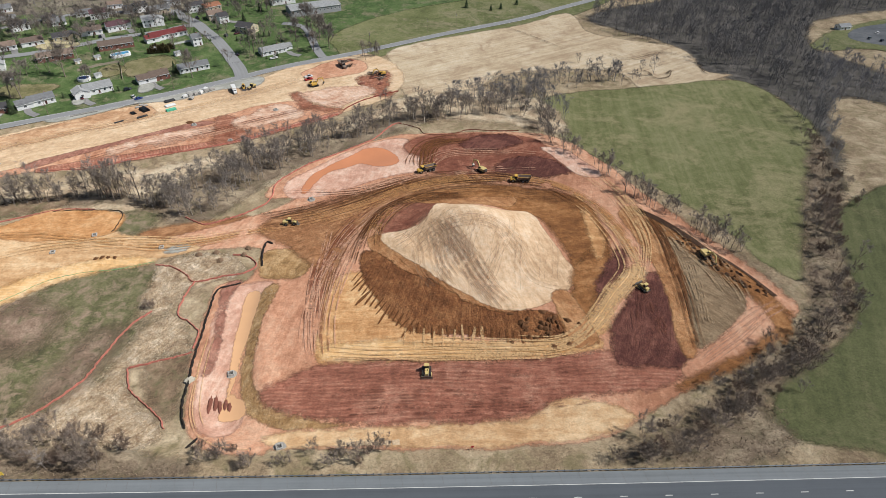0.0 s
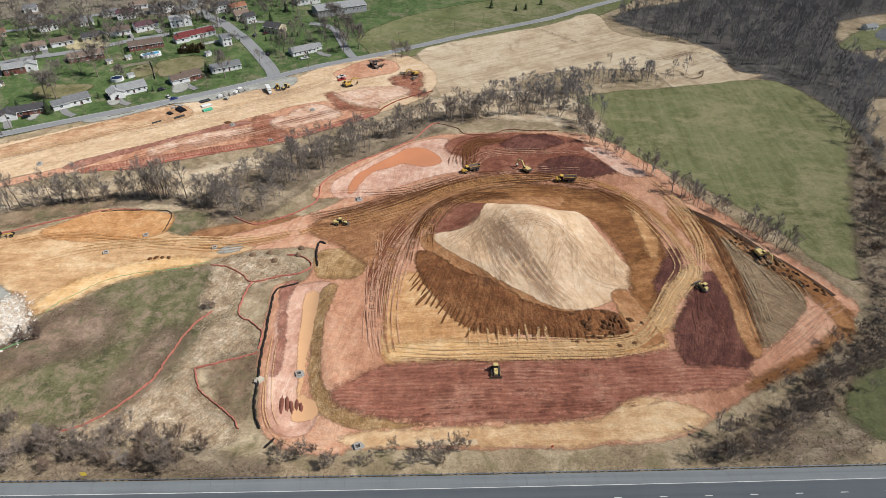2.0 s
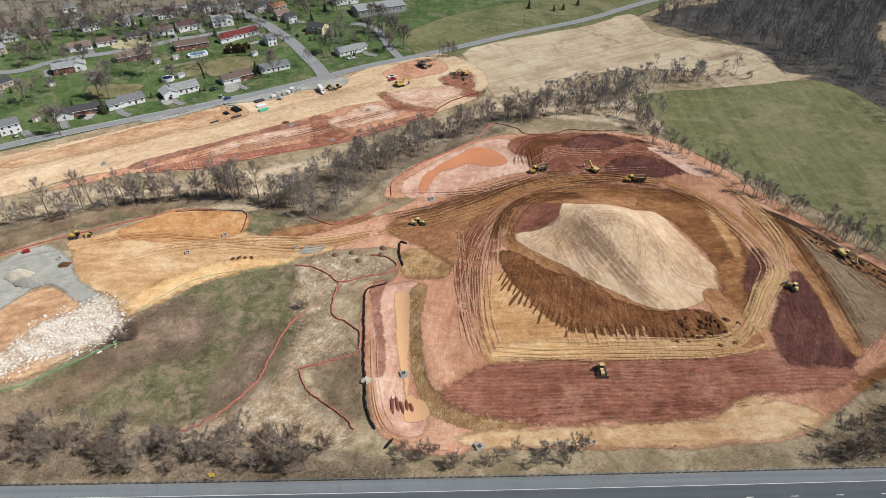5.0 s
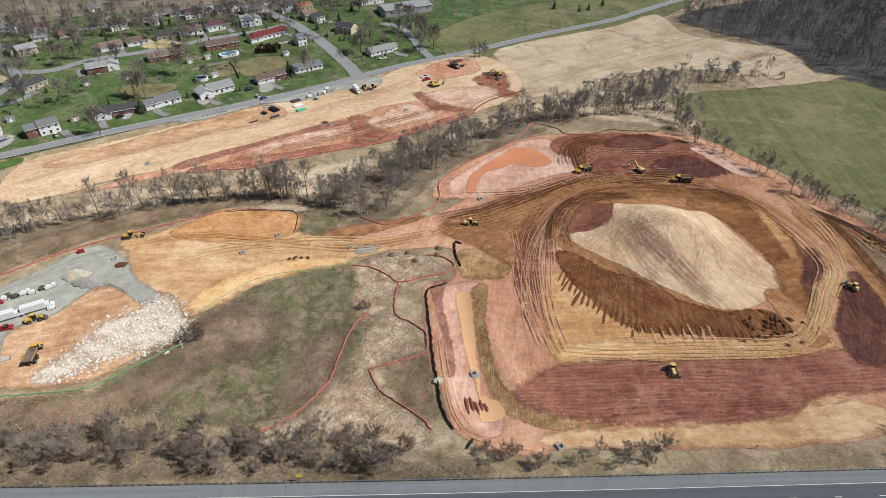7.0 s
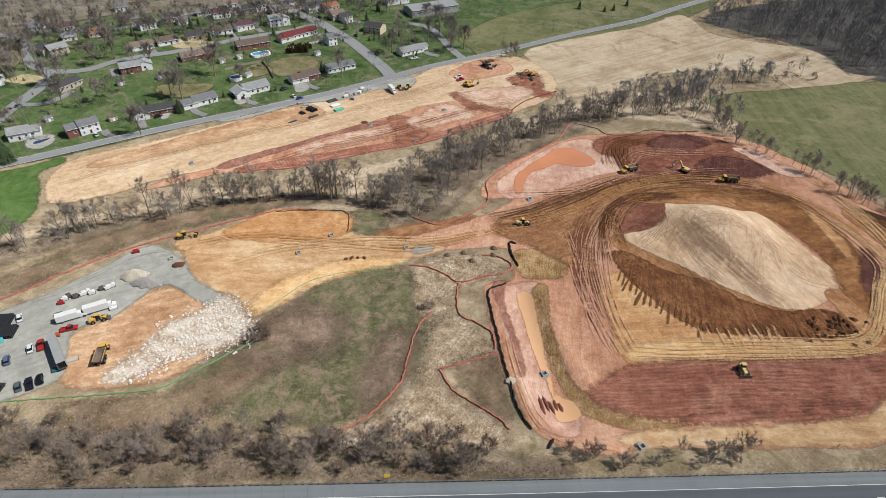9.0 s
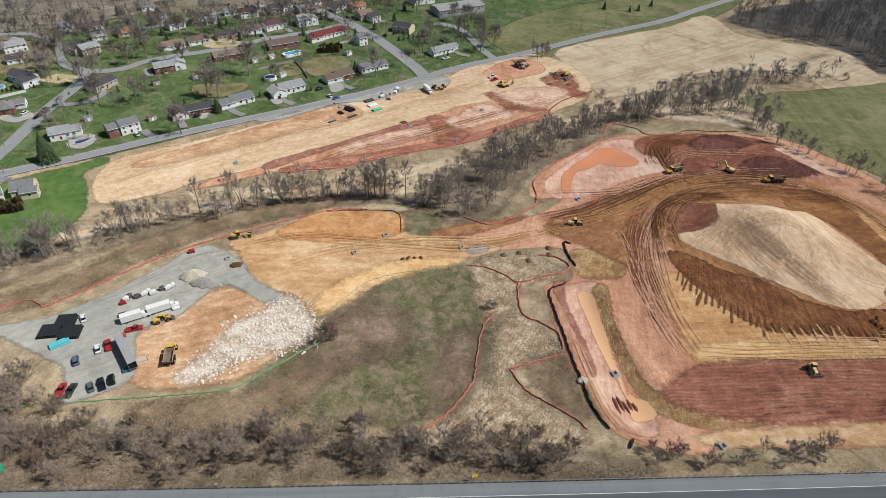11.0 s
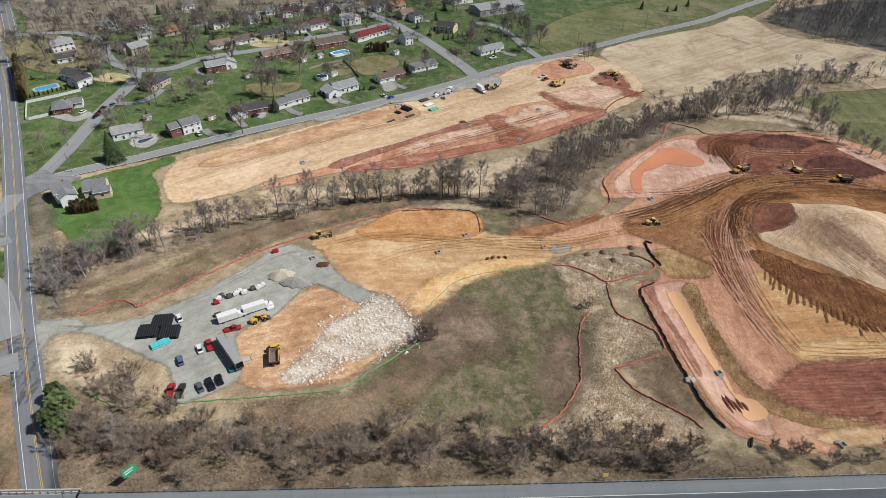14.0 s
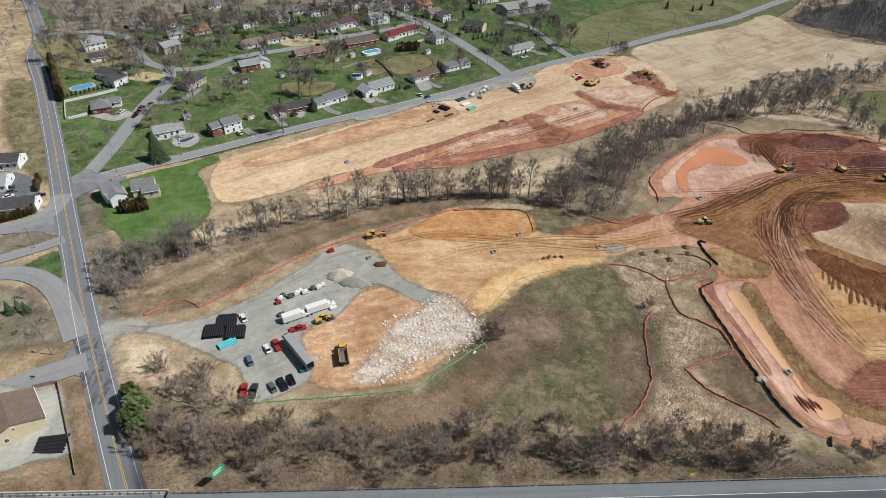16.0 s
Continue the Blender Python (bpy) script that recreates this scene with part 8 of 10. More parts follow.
def pipe_stack(x, y, turn, across, layers, length, r, material, label, group):
    """Pipes lying side by side in layers, each a thing of its own."""
    c, s = math.cos(radians(turn)), math.sin(radians(turn))
    for k in range(layers):
        for i in range(across - k):
            off = (i - (across - k - 1) / 2) * 2.05 * r
            px, py = x - s * off, y + c * off
            z = level(x, y) + r + 0.24 + k * r * 1.75
            m = pose(px, py, z, 0, 0, turn)
            key = (length, r, material.name)
            if key not in PIPES:
                root = new("drain_pipe")
                n = 12
                rings = [[(u, math.cos(6.2832 * j / n) * q, math.sin(6.2832 * j / n) * q) for j in range(n)] for u, q in ((-length / 2, r * 0.86), (-length / 2, r), (length / 2, r), (length / 2, r * 0.86))]
                part("barrel", Geo().ring_loft(rings + rings[:1], False), material, root)
                ribs = Geo()
                for q in range(int(length / 0.75)):
                    u = -length / 2 + 0.3 + q * 0.75
                    ribs.tube((u, 0, 0), (u + 0.2, 0, 0), r * 1.02, r * 1.02, n)
                part("ribs", ribs, material, root)
                part("collar", Geo().tube((length / 2 - 0.35, 0, 0), (length / 2 - 0.02, 0, 0), r * 1.08, r * 1.08, n, False), material, root)
                root.matrix_basis = m
                PIPES[key] = root
                tagged(root, label, "pipe", group)
            else:
                tagged(copy_thing(PIPES[key], m), label, "pipe", group)


PT = 60
for px, py in [(-264.6, 150.6), (-261.4, 155.6), (-257.1, 150.1)]:
    pipe_stack(px, py, PT + 38, 9, 2, 6.0, 0.38, PIPE, "black corrugated drain pipe in a stack", "black pipe stacks")
pipe_stack(-258.4, 145.2, PT - 22, 5, 2, 6.2, 0.3, CYAN, "bright cyan plastic pipe in a stack", "cyan pipe stack")
UP = 40
pipe_stack(-181.9, 334.8, UP + 100, 5, 2, 6.0, 0.42, PIPE, "black drain pipe on the upper verge", "upper pipe stacks")
pipe_stack(-186.7, 330.1, UP + 100, 3, 1, 3.5, 0.42, PIPE, "black drain pipe on the upper verge", "upper pipe stacks")
pipe_stack(-179.3, 325.5, UP, 2, 1, 6.0, 0.42, PIPE, "black drain pipe on the upper verge", "upper pipe stacks")
pipe_stack(-171.7, 347.9, UP, 4, 1, 6.0, 0.42, PIPE, "black drain pipe on the upper verge", "upper pipe stacks")
pipe_stack(-168.8, 341.3, UP, 4, 1, 5.8, 0.4, WHITEP, "white plastic pipe beside green ones", "upper pipe stacks")
pipe_stack(-165.9, 334.9, UP, 5, 2, 5.6, 0.3, GREENP, "green plastic pipe in a stack", "upper pipe stacks")
pipe_stack(-190.1, 318.7, UP, 2, 1, 5.0, 0.3, PIPE, "dark pipe lying on the verge", "upper pipe stacks")
pipe_stack(-297.6, 105.6, 8, 5, 1, 8.0, 0.6, PIPE, "large black drain pipe beside the workshop", "workshop pipes")


def catch_basin(x, y, turn, label="grey concrete catch basin with open top"):
    root = thing("catch_basin", x, y, turn, label, "catch basin", "catch basins", 0.24)
    g = Geo()
    o, i = 0.95, 0.7
    sq = lambda k, z: [(k, -k, z), (k, k, z), (-k, k, z), (-k, -k, z)]
    part("wall", g.ring_loft([sq(o, -0.3), sq(o, 0.75), sq(i, 0.75), sq(i, -0.2)]), CONCRETE, root)
    part("grate", Geo().box((0, 0, 0.45), (1.3, 0.12, 0.06)).box((0, 0.4, 0.45), (1.3, 0.12, 0.06)).box((0, -0.4, 0.45), (1.3, 0.12, 0.06)), STEEL, root)
    part("collar", Geo().tube((0, 0, -0.2), (0, 0, 0.06), 2.0, 1.7, 14), GRAVELPILE, root, "gravel collar round the basin")


GRAVELPILE = plain("grey_stone_pile", lin(168, 164, 156), 0.95, 0, 0.25, 2.0, 0.1, "position")
SANDPILE = plain("pale_sand_pile", lin(204, 194, 172), 0.95, 0, 0.2, 1.5, 0.08, "position")
REDPILE = plain("red_soil_pile", lin(140, 84, 66), 0.95, 0, 0.25, 1.2, 0.15, "position")
BROWNPILE = plain("brown_soil_pile", lin(118, 78, 44), 0.95, 0, 0.3, 1.2, 0.2, "position")
for px, py in [(-64.2, 237.5), (-71.5, 132.9)] + [(-214.2, 192.0), (-152.0, 208.4), (-163.7, 196.2), (-119.8, 199.7)] + [(-48.1, 102.9)] + [(-119.3, 296.5), (-145.6, 315.4), (-103.5, 335.5), (-232.0, 271.0)]:
    catch_basin(px, py, 20)


def heap(name, x, y, rx, ry, tall, turn, material, label, category, seed):
    """A tipped heap with an uneven flank."""
    rng = random.Random(seed)
    root_z = level(x, y)
    n, rings = 26, []
    wob = [rng.uniform(0.8, 1.2) for _ in range(n)]
    for k in range(8):
        f = k / 7
        q = 1 - f
        rings.append([(math.cos(6.2832 * i / n) * rx * (q * wob[i] + 0.02), math.sin(6.2832 * i / n) * ry * (q * wob[(i * 3) % n] + 0.02), tall * (math.sin(f * 1.5708) ** 1.2) + (rng.uniform(-0.1, 0.1) * tall if 0 < k < 7 else 0) - (0.3 if k == 0 else 0)) for i in range(n)])
    ob = new(name, Geo().ring_loft(rings).mesh(name, material, True))
    ob.matrix_world = pose(x, y, root_z + 0.2, 0, 0, turn)
    return tagged(ob, label, category, "heaps")


heap("sand_mound", -224.8, 181.3, 5.5, 3.4, 3.0, 10, SANDPILE, "pale sand heap on the gravel yard", "heap", 1)
heap("gravel_mound", -218.7, 176.9, 6.0, 3.2, 2.8, -10, GRAVELPILE, "grey crushed stone heap on the yard", "heap", 2)
heap("soil_mound", -209.0, 187.1, 3.0, 2.0, 1.2, 0, BROWNPILE, "brown soil heap beside the pad", "heap", 3)
for k, (px, py) in enumerate([(-149.1, 318.3), (-143.9, 192.2), (-141.7, 193.0), (-139.2, 193.0), (-136.5, 193.0), (-69.7, 418.6), (-51.3, 385.4), (-57.1, 375.7), (-45.0, 375.8)]):
    heap("soil_mound", px, py, (2.4 if k == 0 or k > 4 else 0.9) + 0.3 * (k % 3), 1.6 if k == 0 or k > 4 else 0.8, 0.9, 30 * k, REDPILE if k > 4 else BROWNPILE, "small tipped soil heap", "heap", 10 + k)
rngh = random.Random(77)
for k in range(40):
    hx, hy = [(34.0, 153.5)][0]
    heap("clod_mound", hx + rngh.gauss(0, 5.0), hy + rngh.gauss(0, 3.6), rngh.uniform(0.5, 1.7), rngh.uniform(0.5, 1.2), rngh.uniform(0.4, 1.1), rngh.uniform(0, 180), BROWNPILE, "dark clod heap on the brown fill", "heap", 40 + k)
for k in range(5):
    hx, hy = [(-72.0, 118.6)][0]
    heap("spoil_ridge", hx - 2.2 + 1.5 * k, hy + 1.0 + 0.9 * (k % 2), 0.75, 3.6 - 0.4 * k, 0.6, 8 + 5 * (k % 3), REDPILE, "narrow ridge of red spoil in the pond", "heap", 80 + k)
for k, (px, py) in enumerate([(-102.6, 195.1), (-95.9, 196.6), (-92.7, 191.3), (-84.0, 195.0), (-83.4, 199.7)]):
    heap("boulder", px, py, 1.5, 1.3, 1.1, 40 * k, plain("brown_boulder", lin(140, 112, 86), 0.95, 0, 0.2, 1.5, 0.05), "rounded brown bale by the track", "boulder", 90 + k)


def log_pile(x, y, turn, count, label, seed):
    """Felled trunks thrown on a heap: each log is a part."""
    root = thing("log_pile", x, y, turn, label, "log pile", "log piles", 0.2)
    rng = random.Random(seed)
    for k in range(count):
        a, z, r = radians(rng.gauss(0, 28)), 0.25 + 0.09 * k, rng.uniform(0.13, 0.28)
        c, half = Vector((rng.gauss(0, 1.4), rng.gauss(0, 0.9), z)), rng.uniform(1.8, 3.8)
        d = Vector((math.cos(a), math.sin(a), rng.gauss(0, 0.08))) * half
        part("log", Geo().tube(c - d, c + d, r, r * 0.7, 7), BARK if k % 3 else TRENCHWOOD, root)


TRENCHWOOD = plain("damp_dark_wood", lin(84, 68, 54), 0.95, 0, 0.3, 1.0, 0.05)
for k, (px, py) in enumerate([(-73.8, 414.5), (-69.4, 405.9), (-51.3, 391.8), (-45.2, 384.0)]):
    log_pile(px, py, 20 + 55 * (k % 2), 14, "dark tangled heap of felled trunks", 200 + k)
heap("sediment_bag", -82.9, 128.5, 2.0, 1.5, 0.5, 15, SANDPILE, "tan filter bag lying at the filter sock", "filter bag", 190)


def clutter(x, y, turn, w, d, h, material, name, label, category, group):
    """Small plant on skids: body, hood, legs and a cap."""
    root = thing(name, x, y, turn, label, category, group, 0.24)
    part("body", Geo().box((0, 0, h * 0.5 + 0.15), (w, d, h * 0.75), 0.1), material, root)
    part("hood", Geo().box((w * 0.1, 0, h * 0.95), (w * 0.6, d * 0.8, h * 0.25), 0.06), material, root)
    part("skid", Geo().box((0, 0, 0.08), (w * 1.1, d * 0.9, 0.16)), BLACK, root)
    part("pipe_stub", Geo().tube((-w * 0.3, 0, h * 0.9), (-w * 0.3, 0, h * 1.35), 0.09, 0.08, 8), STEEL, root)


for k, (px, py) in enumerate([(-241.5, 168.8), (-239.5, 170.4), (-238.4, 171.7), (-236.5, 171.0), (-233.8, 173.3), (-231.9, 173.9), (-230.6, 175.2), (-245.0, 167.5), (-244.3, 169.1)]):
    clutter(px, py, YARD + 6 * (k % 3), 1.8 + 0.4 * (k % 2), 1.5, 1.5, WHITEPAINT if k % 4 else STEEL, "site_generator", "white skid-mounted plant on the yard", "generator", "yard plant")
clutter(-245.3, 165.4, YARD, 2.0, 1.4, 1.3, paint("red", 176, 34, 36), "site_compressor", "red towable compressor on the yard", "compressor", "yard plant")
clutter(-230.2, 196.4, YARD, 2.4, 1.4, 1.4, paint("red", 176, 34, 36), "site_compressor", "red towable compressor by the fence", "compressor", "yard plant")
clutter(-238.7, 148.7, YARD, 2.2, 1.5, 1.3, paint("orange", 196, 84, 40), "site_compressor", "orange plant behind the truck", "compressor", "yard plant")
clutter(-224.9, 162.7, YARD, 2.6, 1.3, 0.9, WHITEPAINT, "pallet_stack", "white wrapped pallet stack", "pallet", "yard plant")
clutter(-230.7, 133.4, YARD, 2.6, 1.8, 1.1, paint("teal", 40, 120, 130), "pallet_stack", "teal bundled goods behind the trailer", "pallet", "yard plant")
clutter(-228.3, 137.6, YARD, 4.2, 1.8, 0.5, CONCRETE, "concrete_slab", "pale concrete slab beside the trailer", "slab", "yard plant")
clutter(-242.9, 159.1, YARD, 2.4, 1.6, 1.2, STEEL, "site_compressor", "grey plant at the truck's front", "compressor", "yard plant")
for k, (px, py) in enumerate([(-164.2, 354.0), (-161.7, 356.6), (-159.1, 358.3), (-156.5, 360.1), (-153.6, 362.8), (-151.3, 365.5), (-155.6, 365.5), (-159.4, 351.4), (-163.3, 358.3)]):
    clutter(px, py, S1 + 15 * (k % 4), 3.2, 2.2, 1.6, CONCRETE if k % 3 else WHITEPAINT, "precast_unit", "pale precast concrete unit on the upper site", "precast unit", "precast units")
for k in range(9):
    q = [(-220.6, 326.7), (-200.3, 339.4)]
    f = k / 8
    clutter(q[0][0] + (q[1][0] - q[0][0]) * f * 0.5, q[0][1] + (q[1][1] - q[0][1]) * f * 0.5, S1, 2.6, 0.8, 0.7, CONCRETE, "road_barrier", "pale concrete barrier beside the road", "barrier", "road barriers")
for k, (px, py) in enumerate([(-191.1, 350.3), (-186.5, 347.8), (-187.7, 344.5), (-184.0, 347.0)]):
    clutter(px, py - 6, S1, 2.4, 1.4, 0.7, CONCRETE, "precast_unit", "pale stone pallet beside the road", "precast unit", "precast units")


# ---- rubble ----
def stone_mesh(seed):
    rng = random.Random(seed)
    g = Geo()
    rings = []
    for z, q in ((0.0, 0.75), (0.4, 1.0), (0.85, 0.55)):
        rings.append([(math.cos(6.2832 * i / 5 + z) * q * rng.uniform(0.7, 1.15), math.sin(6.2832 * i / 5 + z) * q * rng.uniform(0.7, 1.15), z * rng.uniform(0.8, 1.2)) for i in range(5)])
    return g.ring_loft(rings).mesh("stone", ROCK)


STONES = [stone_mesh(k) for k in range(6)]
RUB = [(-212.2, 132.7), (-205.1, 142.1), (-199.6, 155.1), (-191.2, 162.6), (-183.8, 166.1), (-173.5, 153.8), (-174.1, 147.9), (-182.5, 143.9), (-194.9, 138.6), (-204.6, 131.8)]
rub = thing("rubble_field", *RUB[2], 0, "field of pale crushed rock lumps", "rubble")
rubz = level(*RUB[2])
rngr, line_r = random.Random(5), curve_points(RUB, True)
lo_r, hi_r = line_r.min(0) - 4, line_r.max(0) + 4
placed, rest_v, rest_f = 0, [], []
while placed < 2300:
    px, py = rngr.uniform(lo_r[0], hi_r[0]), rngr.uniform(lo_r[1], hi_r[1])
    if inside_depth(line_r, np.array([px]), np.array([py]))[0] < rngr.uniform(-6.0, 6.5) + 1.6 * math.sin(px * 0.9 + 1.3 * math.sin(py * 0.7)):
        continue
    big = placed < 300
    s = rngr.uniform(0.4, 0.8) if big else rngr.uniform(0.12, 0.42)
    m = pose(px - RUB[2][0], py - RUB[2][1], level(px, py) - rubz + 0.24, rngr.uniform(-20, 20), rngr.uniform(-20, 20), rngr.uniform(0, 360)) @ Matrix.Diagonal((s, s * rngr.uniform(0.6, 1), s * 0.8, 1))
    me = rngr.choice(STONES)
    if big:
        ob = new("stone", me)
        ob.parent = rub
        ob.matrix_local = m
    else:
        base = len(rest_v)
        rest_v.extend(tuple(m @ v.co) for v in me.vertices)
        rest_f.extend(tuple(base + i for i in p.vertices) for p in me.polygons)
    placed += 1
me = bpy.data.meshes.new("small_stones")
me.from_pydata(rest_v, [], rest_f)
me.materials.append(ROCK)
small = new("small_stones", me)
small.parent = rub
tagged(small, "", "", "", "stuff")


# ---- fences and socks ----
def cloth_fence(name, path, tall, material, label, post_gap=5.0, post_mat=None, wave=0.25):
    """A cloth or net strung on stakes, sagging a little between them."""
    pts = along(path, 1.0)
    x0, y0 = pts[0][:2]
    z0 = level(x0, y0)
    root = thing(name, x0, y0, 0, label, "fence")
    rng = random.Random(len(pts))
    g = Geo()
    outer = []
    for i, (x, y, a) in enumerate(pts):
        o = rng.uniform(-wave, wave)
        nx, ny = -math.sin(radians(a)), math.cos(radians(a))
        x, y, z = x + nx * o - x0, y + ny * o - y0, level(x, y) - z0 + 0.15
        t = tall * rng.uniform(0.75, 1.05)
        b = 0.14 + 0.16 * tall
        outer.append([(x + nx * b, y + ny * b, z - 0.1), (x + nx * b * 0.5 + nx * rng.uniform(-0.15, 0.15), y + ny * b * 0.5, z + t * 0.7), (x - nx * b * 0.5, y - ny * b * 0.5, z + t * 0.7), (x - nx * b, y - ny * b, z - 0.1)])
    g.ring_loft(outer)
    part("cloth", g, material, root)
    n = 0
    for i in range(0, len(pts), max(1, int(post_gap))):
        x, y, a = pts[i]
        if n > 290:
            break
        n += 1
        z = level(x, y) - z0
        part("stake", Geo().box((x - x0, y - y0, z + tall * 0.55), (0.09, 0.09, tall * 1.25), 0, a), post_mat or WOODPOST, root)


def sock(path, r, label):
    """A dark filter sock that lies in short overlapping lengths."""
    pts = along(path, 1.0)
    x0, y0 = pts[0][:2]
    z0 = level(x0, y0)
    root = thing("filter_sock", x0, y0, 0, label, "filter sock", "filter socks")
    rng = random.Random(len(pts))
    for i in range(0, len(pts) - 4, 4):
        g, rings = Geo(), []
        off = rng.uniform(-0.12, 0.12)
        for q in range(5):
            x, y, a = pts[i + q]
            nx, ny = -math.sin(radians(a)), math.cos(radians(a))
            k = off + math.sin(q / 4 * math.pi) * rng.uniform(0.1, 0.35)
            rr = r * 0.72 * (0.7 if q in (0, 4) else 1.0)
            c = Vector((x - x0 + nx * k, y - y0 + ny * k, level(x, y) - z0 + rr * 0.8 + 0.22))
            rings.append([c + (Vector((nx, ny, 0)) * math.cos(6.2832 * j / 8) + Vector((0, 0, 1)) * math.sin(6.2832 * j / 8)) * rr for j in range(8)])
        part("sock_length", g.ring_loft(rings), BLACKSOCK, root, "", True)


cloth_fence("orange_fence", [(-138.1, 109.2), (-133.3, 111.3), (-126.2, 117.0), (-121.5, 123.5), (-117.9, 130.3), (-116.0, 142.7), (-113.5, 153.5), (-108.6, 161.6)], 0.75, ORANGENET, "sagging orange safety net on stakes")
cloth_fence("orange_fence", [(-117.9, 188.6), (-110.0, 186.8), (-103.3, 182.2), (-98.5, 178.0), (-87.8, 181.4), (-81.0, 183.1), (-77.2, 188.4), (-82.4, 194.0), (-89.3, 195.2)], 0.75, ORANGENET, "sagging orange safety net on stakes")
cloth_fence("orange_fence", [(-98.5, 178.0), (-99.6, 168.3), (-98.3, 159.2), (-93.4, 156.2), (-87.7, 150.2), (-87.1, 141.8)], 0.75, ORANGENET, "sagging orange safety net on stakes")
cloth_fence("orange_fence", [(-86.8, 140.9), (-96.1, 137.5), (-105.9, 133.9)], 0.75, ORANGENET, "sagging orange safety net on stakes")
cloth_fence("orange_fence", [(-105.9, 133.9), (-101.9, 125.7), (-95.0, 120.1), (-88.3, 114.9), (-84.5, 109.8)], 0.75, ORANGENET, "sagging orange safety net on stakes")
cloth_fence("orange_fence", [(-273.5, 163.5), (-263.0, 172.9), (-252.0, 184.0), (-239.8, 194.8), (-226.1, 204.1), (-208.9, 213.2), (-190.6, 222.3), (-176.1, 228.3), (-160.8, 228.4)], 0.75, ORANGENET, "long orange safety net along the yard")
cloth_fence("orange_fence", [(-291.6, 159.1), (-286.5, 165.0), (-280.5, 167.5), (-273.5, 163.5)], 0.75, ORANGENET, "orange safety net by the entrance")
cloth_fence("orange_fence", [(-117.8, 222.7), (-107.9, 217.0), (-100.9, 219.7), (-91.7, 226.0), (-84.9, 233.5), (-83.2, 241.6), (-83.0, 253.3), (-71.7, 268.8), (-57.7, 280.9), (-42.9, 295.9), (-32.5, 315.8), (-26.6, 317.3)], 0.75, ORANGENET, "long orange safety net round the basin")
cloth_fence("orange_fence", [(-26.6, 317.3), (-17.3, 311.6), (-13.1, 304.6), (1.0, 304.6), (11.1, 310.2), (23.6, 308.8), (39.3, 308.8)], 0.35, plain("rusty_silt_cloth", lin(128, 66, 50), 0.9), "rust-brown silt cloth on stakes")
cloth_fence("orange_fence", [(-201.3, 263.5), (-179.4, 266.4), (-158.4, 279.0), (-135.4, 285.9), (-111.6, 297.6), (-86.2, 316.6), (-65.5, 331.1)], 0.9, ORANGENET, "orange silt cloth below the upper site")
cloth_fence("orange_fence", [(-63.4, 336.1), (-53.5, 349.0), (-42.0, 357.7), (-32.2, 364.0)], 0.9, plain("red_silt_cloth", lin(150, 62, 50), 0.9), "red silt cloth at the upper site's corner")
cloth_fence("green_fence", [(-168.7, 159.6), (-163.5, 169.0), (-156.8, 178.1), (-145.5, 183.2), (-132.4, 185.7), (-119.1, 190.4)], 0.38, GREENNET, "bright green silt cloth on stakes")
cloth_fence("green_fence", [(-244.5, 120.5), (-230.3, 121.8), (-213.3, 123.5), (-196.1, 125.7), (-186.5, 132.7), (-176.4, 141.4), (-169.3, 146.6)], 0.38, GREENNET, "bright green silt cloth on stakes")
cloth_fence("green_fence", [(-279.6, 130.0), (-275.8, 125.9), (-268.2, 121.5), (-261.3, 118.9), (-253.7, 119.3)], 0.38, GREENNET, "green silt cloth below the yard")
sock([(-73.8, 202.8), (-76.8, 203.6), (-76.3, 193.9), (-74.0, 184.7)], 0.55, "dark filter sock along the cut")
sock([(-80.3, 177.4), (-84.7, 174.6), (-87.9, 170.3), (-86.9, 158.1), (-85.8, 146.9), (-84.8, 136.6), (-83.3, 127.1), (-82.6, 120.6), (-81.1, 115.2), (-79.2, 111.4), (-77.1, 108.6)], 0.45, "long dark filter sock along the trench")
sock([(-72.8, 105.9), (-74.5, 103.1), (-75.0, 100.1)], 0.5, "short dark filter sock")
sock([(-179.8, 226.6), (-166.7, 227.6), (-148.8, 226.7), (-146.0, 216.1), (-146.2, 209.8)], 0.28, "dark filter sock round the ochre pad")
TRENCHSOIL = plain("dark_trench_soil", lin(84, 58, 40), 0.95, 0, 0.35, 0.6, 0.3, "position")
tagged(ribbon("trench", [(84.8, 229.1), (93.4, 219.4), (100.6, 208.2), (107.1, 197.1), (114.8, 188.9), (119.3, 180.7), (122.8, 171.1)], 2.4, TRENCHSOIL, 0.4), "open dark trench with dug soil", "trench", "", "structure")
rngt = random.Random(3)
for k, (tx_, ty_, ta) in enumerate(along([(98.0, 206.5), (105.0, 195.5), (110.8, 184.5), (120.5, 171.5)], 0.75)):
    side = rngt.choice((-2.6, -1.9, 0.3, 1.8))
    a = radians(ta + 90)
    heap("spoil_mound", tx_ + math.cos(a) * side + rngt.uniform(-0.6, 0.6), ty_ + math.sin(a) * side + rngt.uniform(-0.6, 0.6), rngt.uniform(0.6, 1.5), rngt.uniform(0.5, 1.0), rngt.uniform(0.3, 0.9), ta + rngt.uniform(-30, 30), BROWNPILE if k % 3 else TRENCHSOIL, "brown spoil heap beside the trench", "heap", 140 + k)

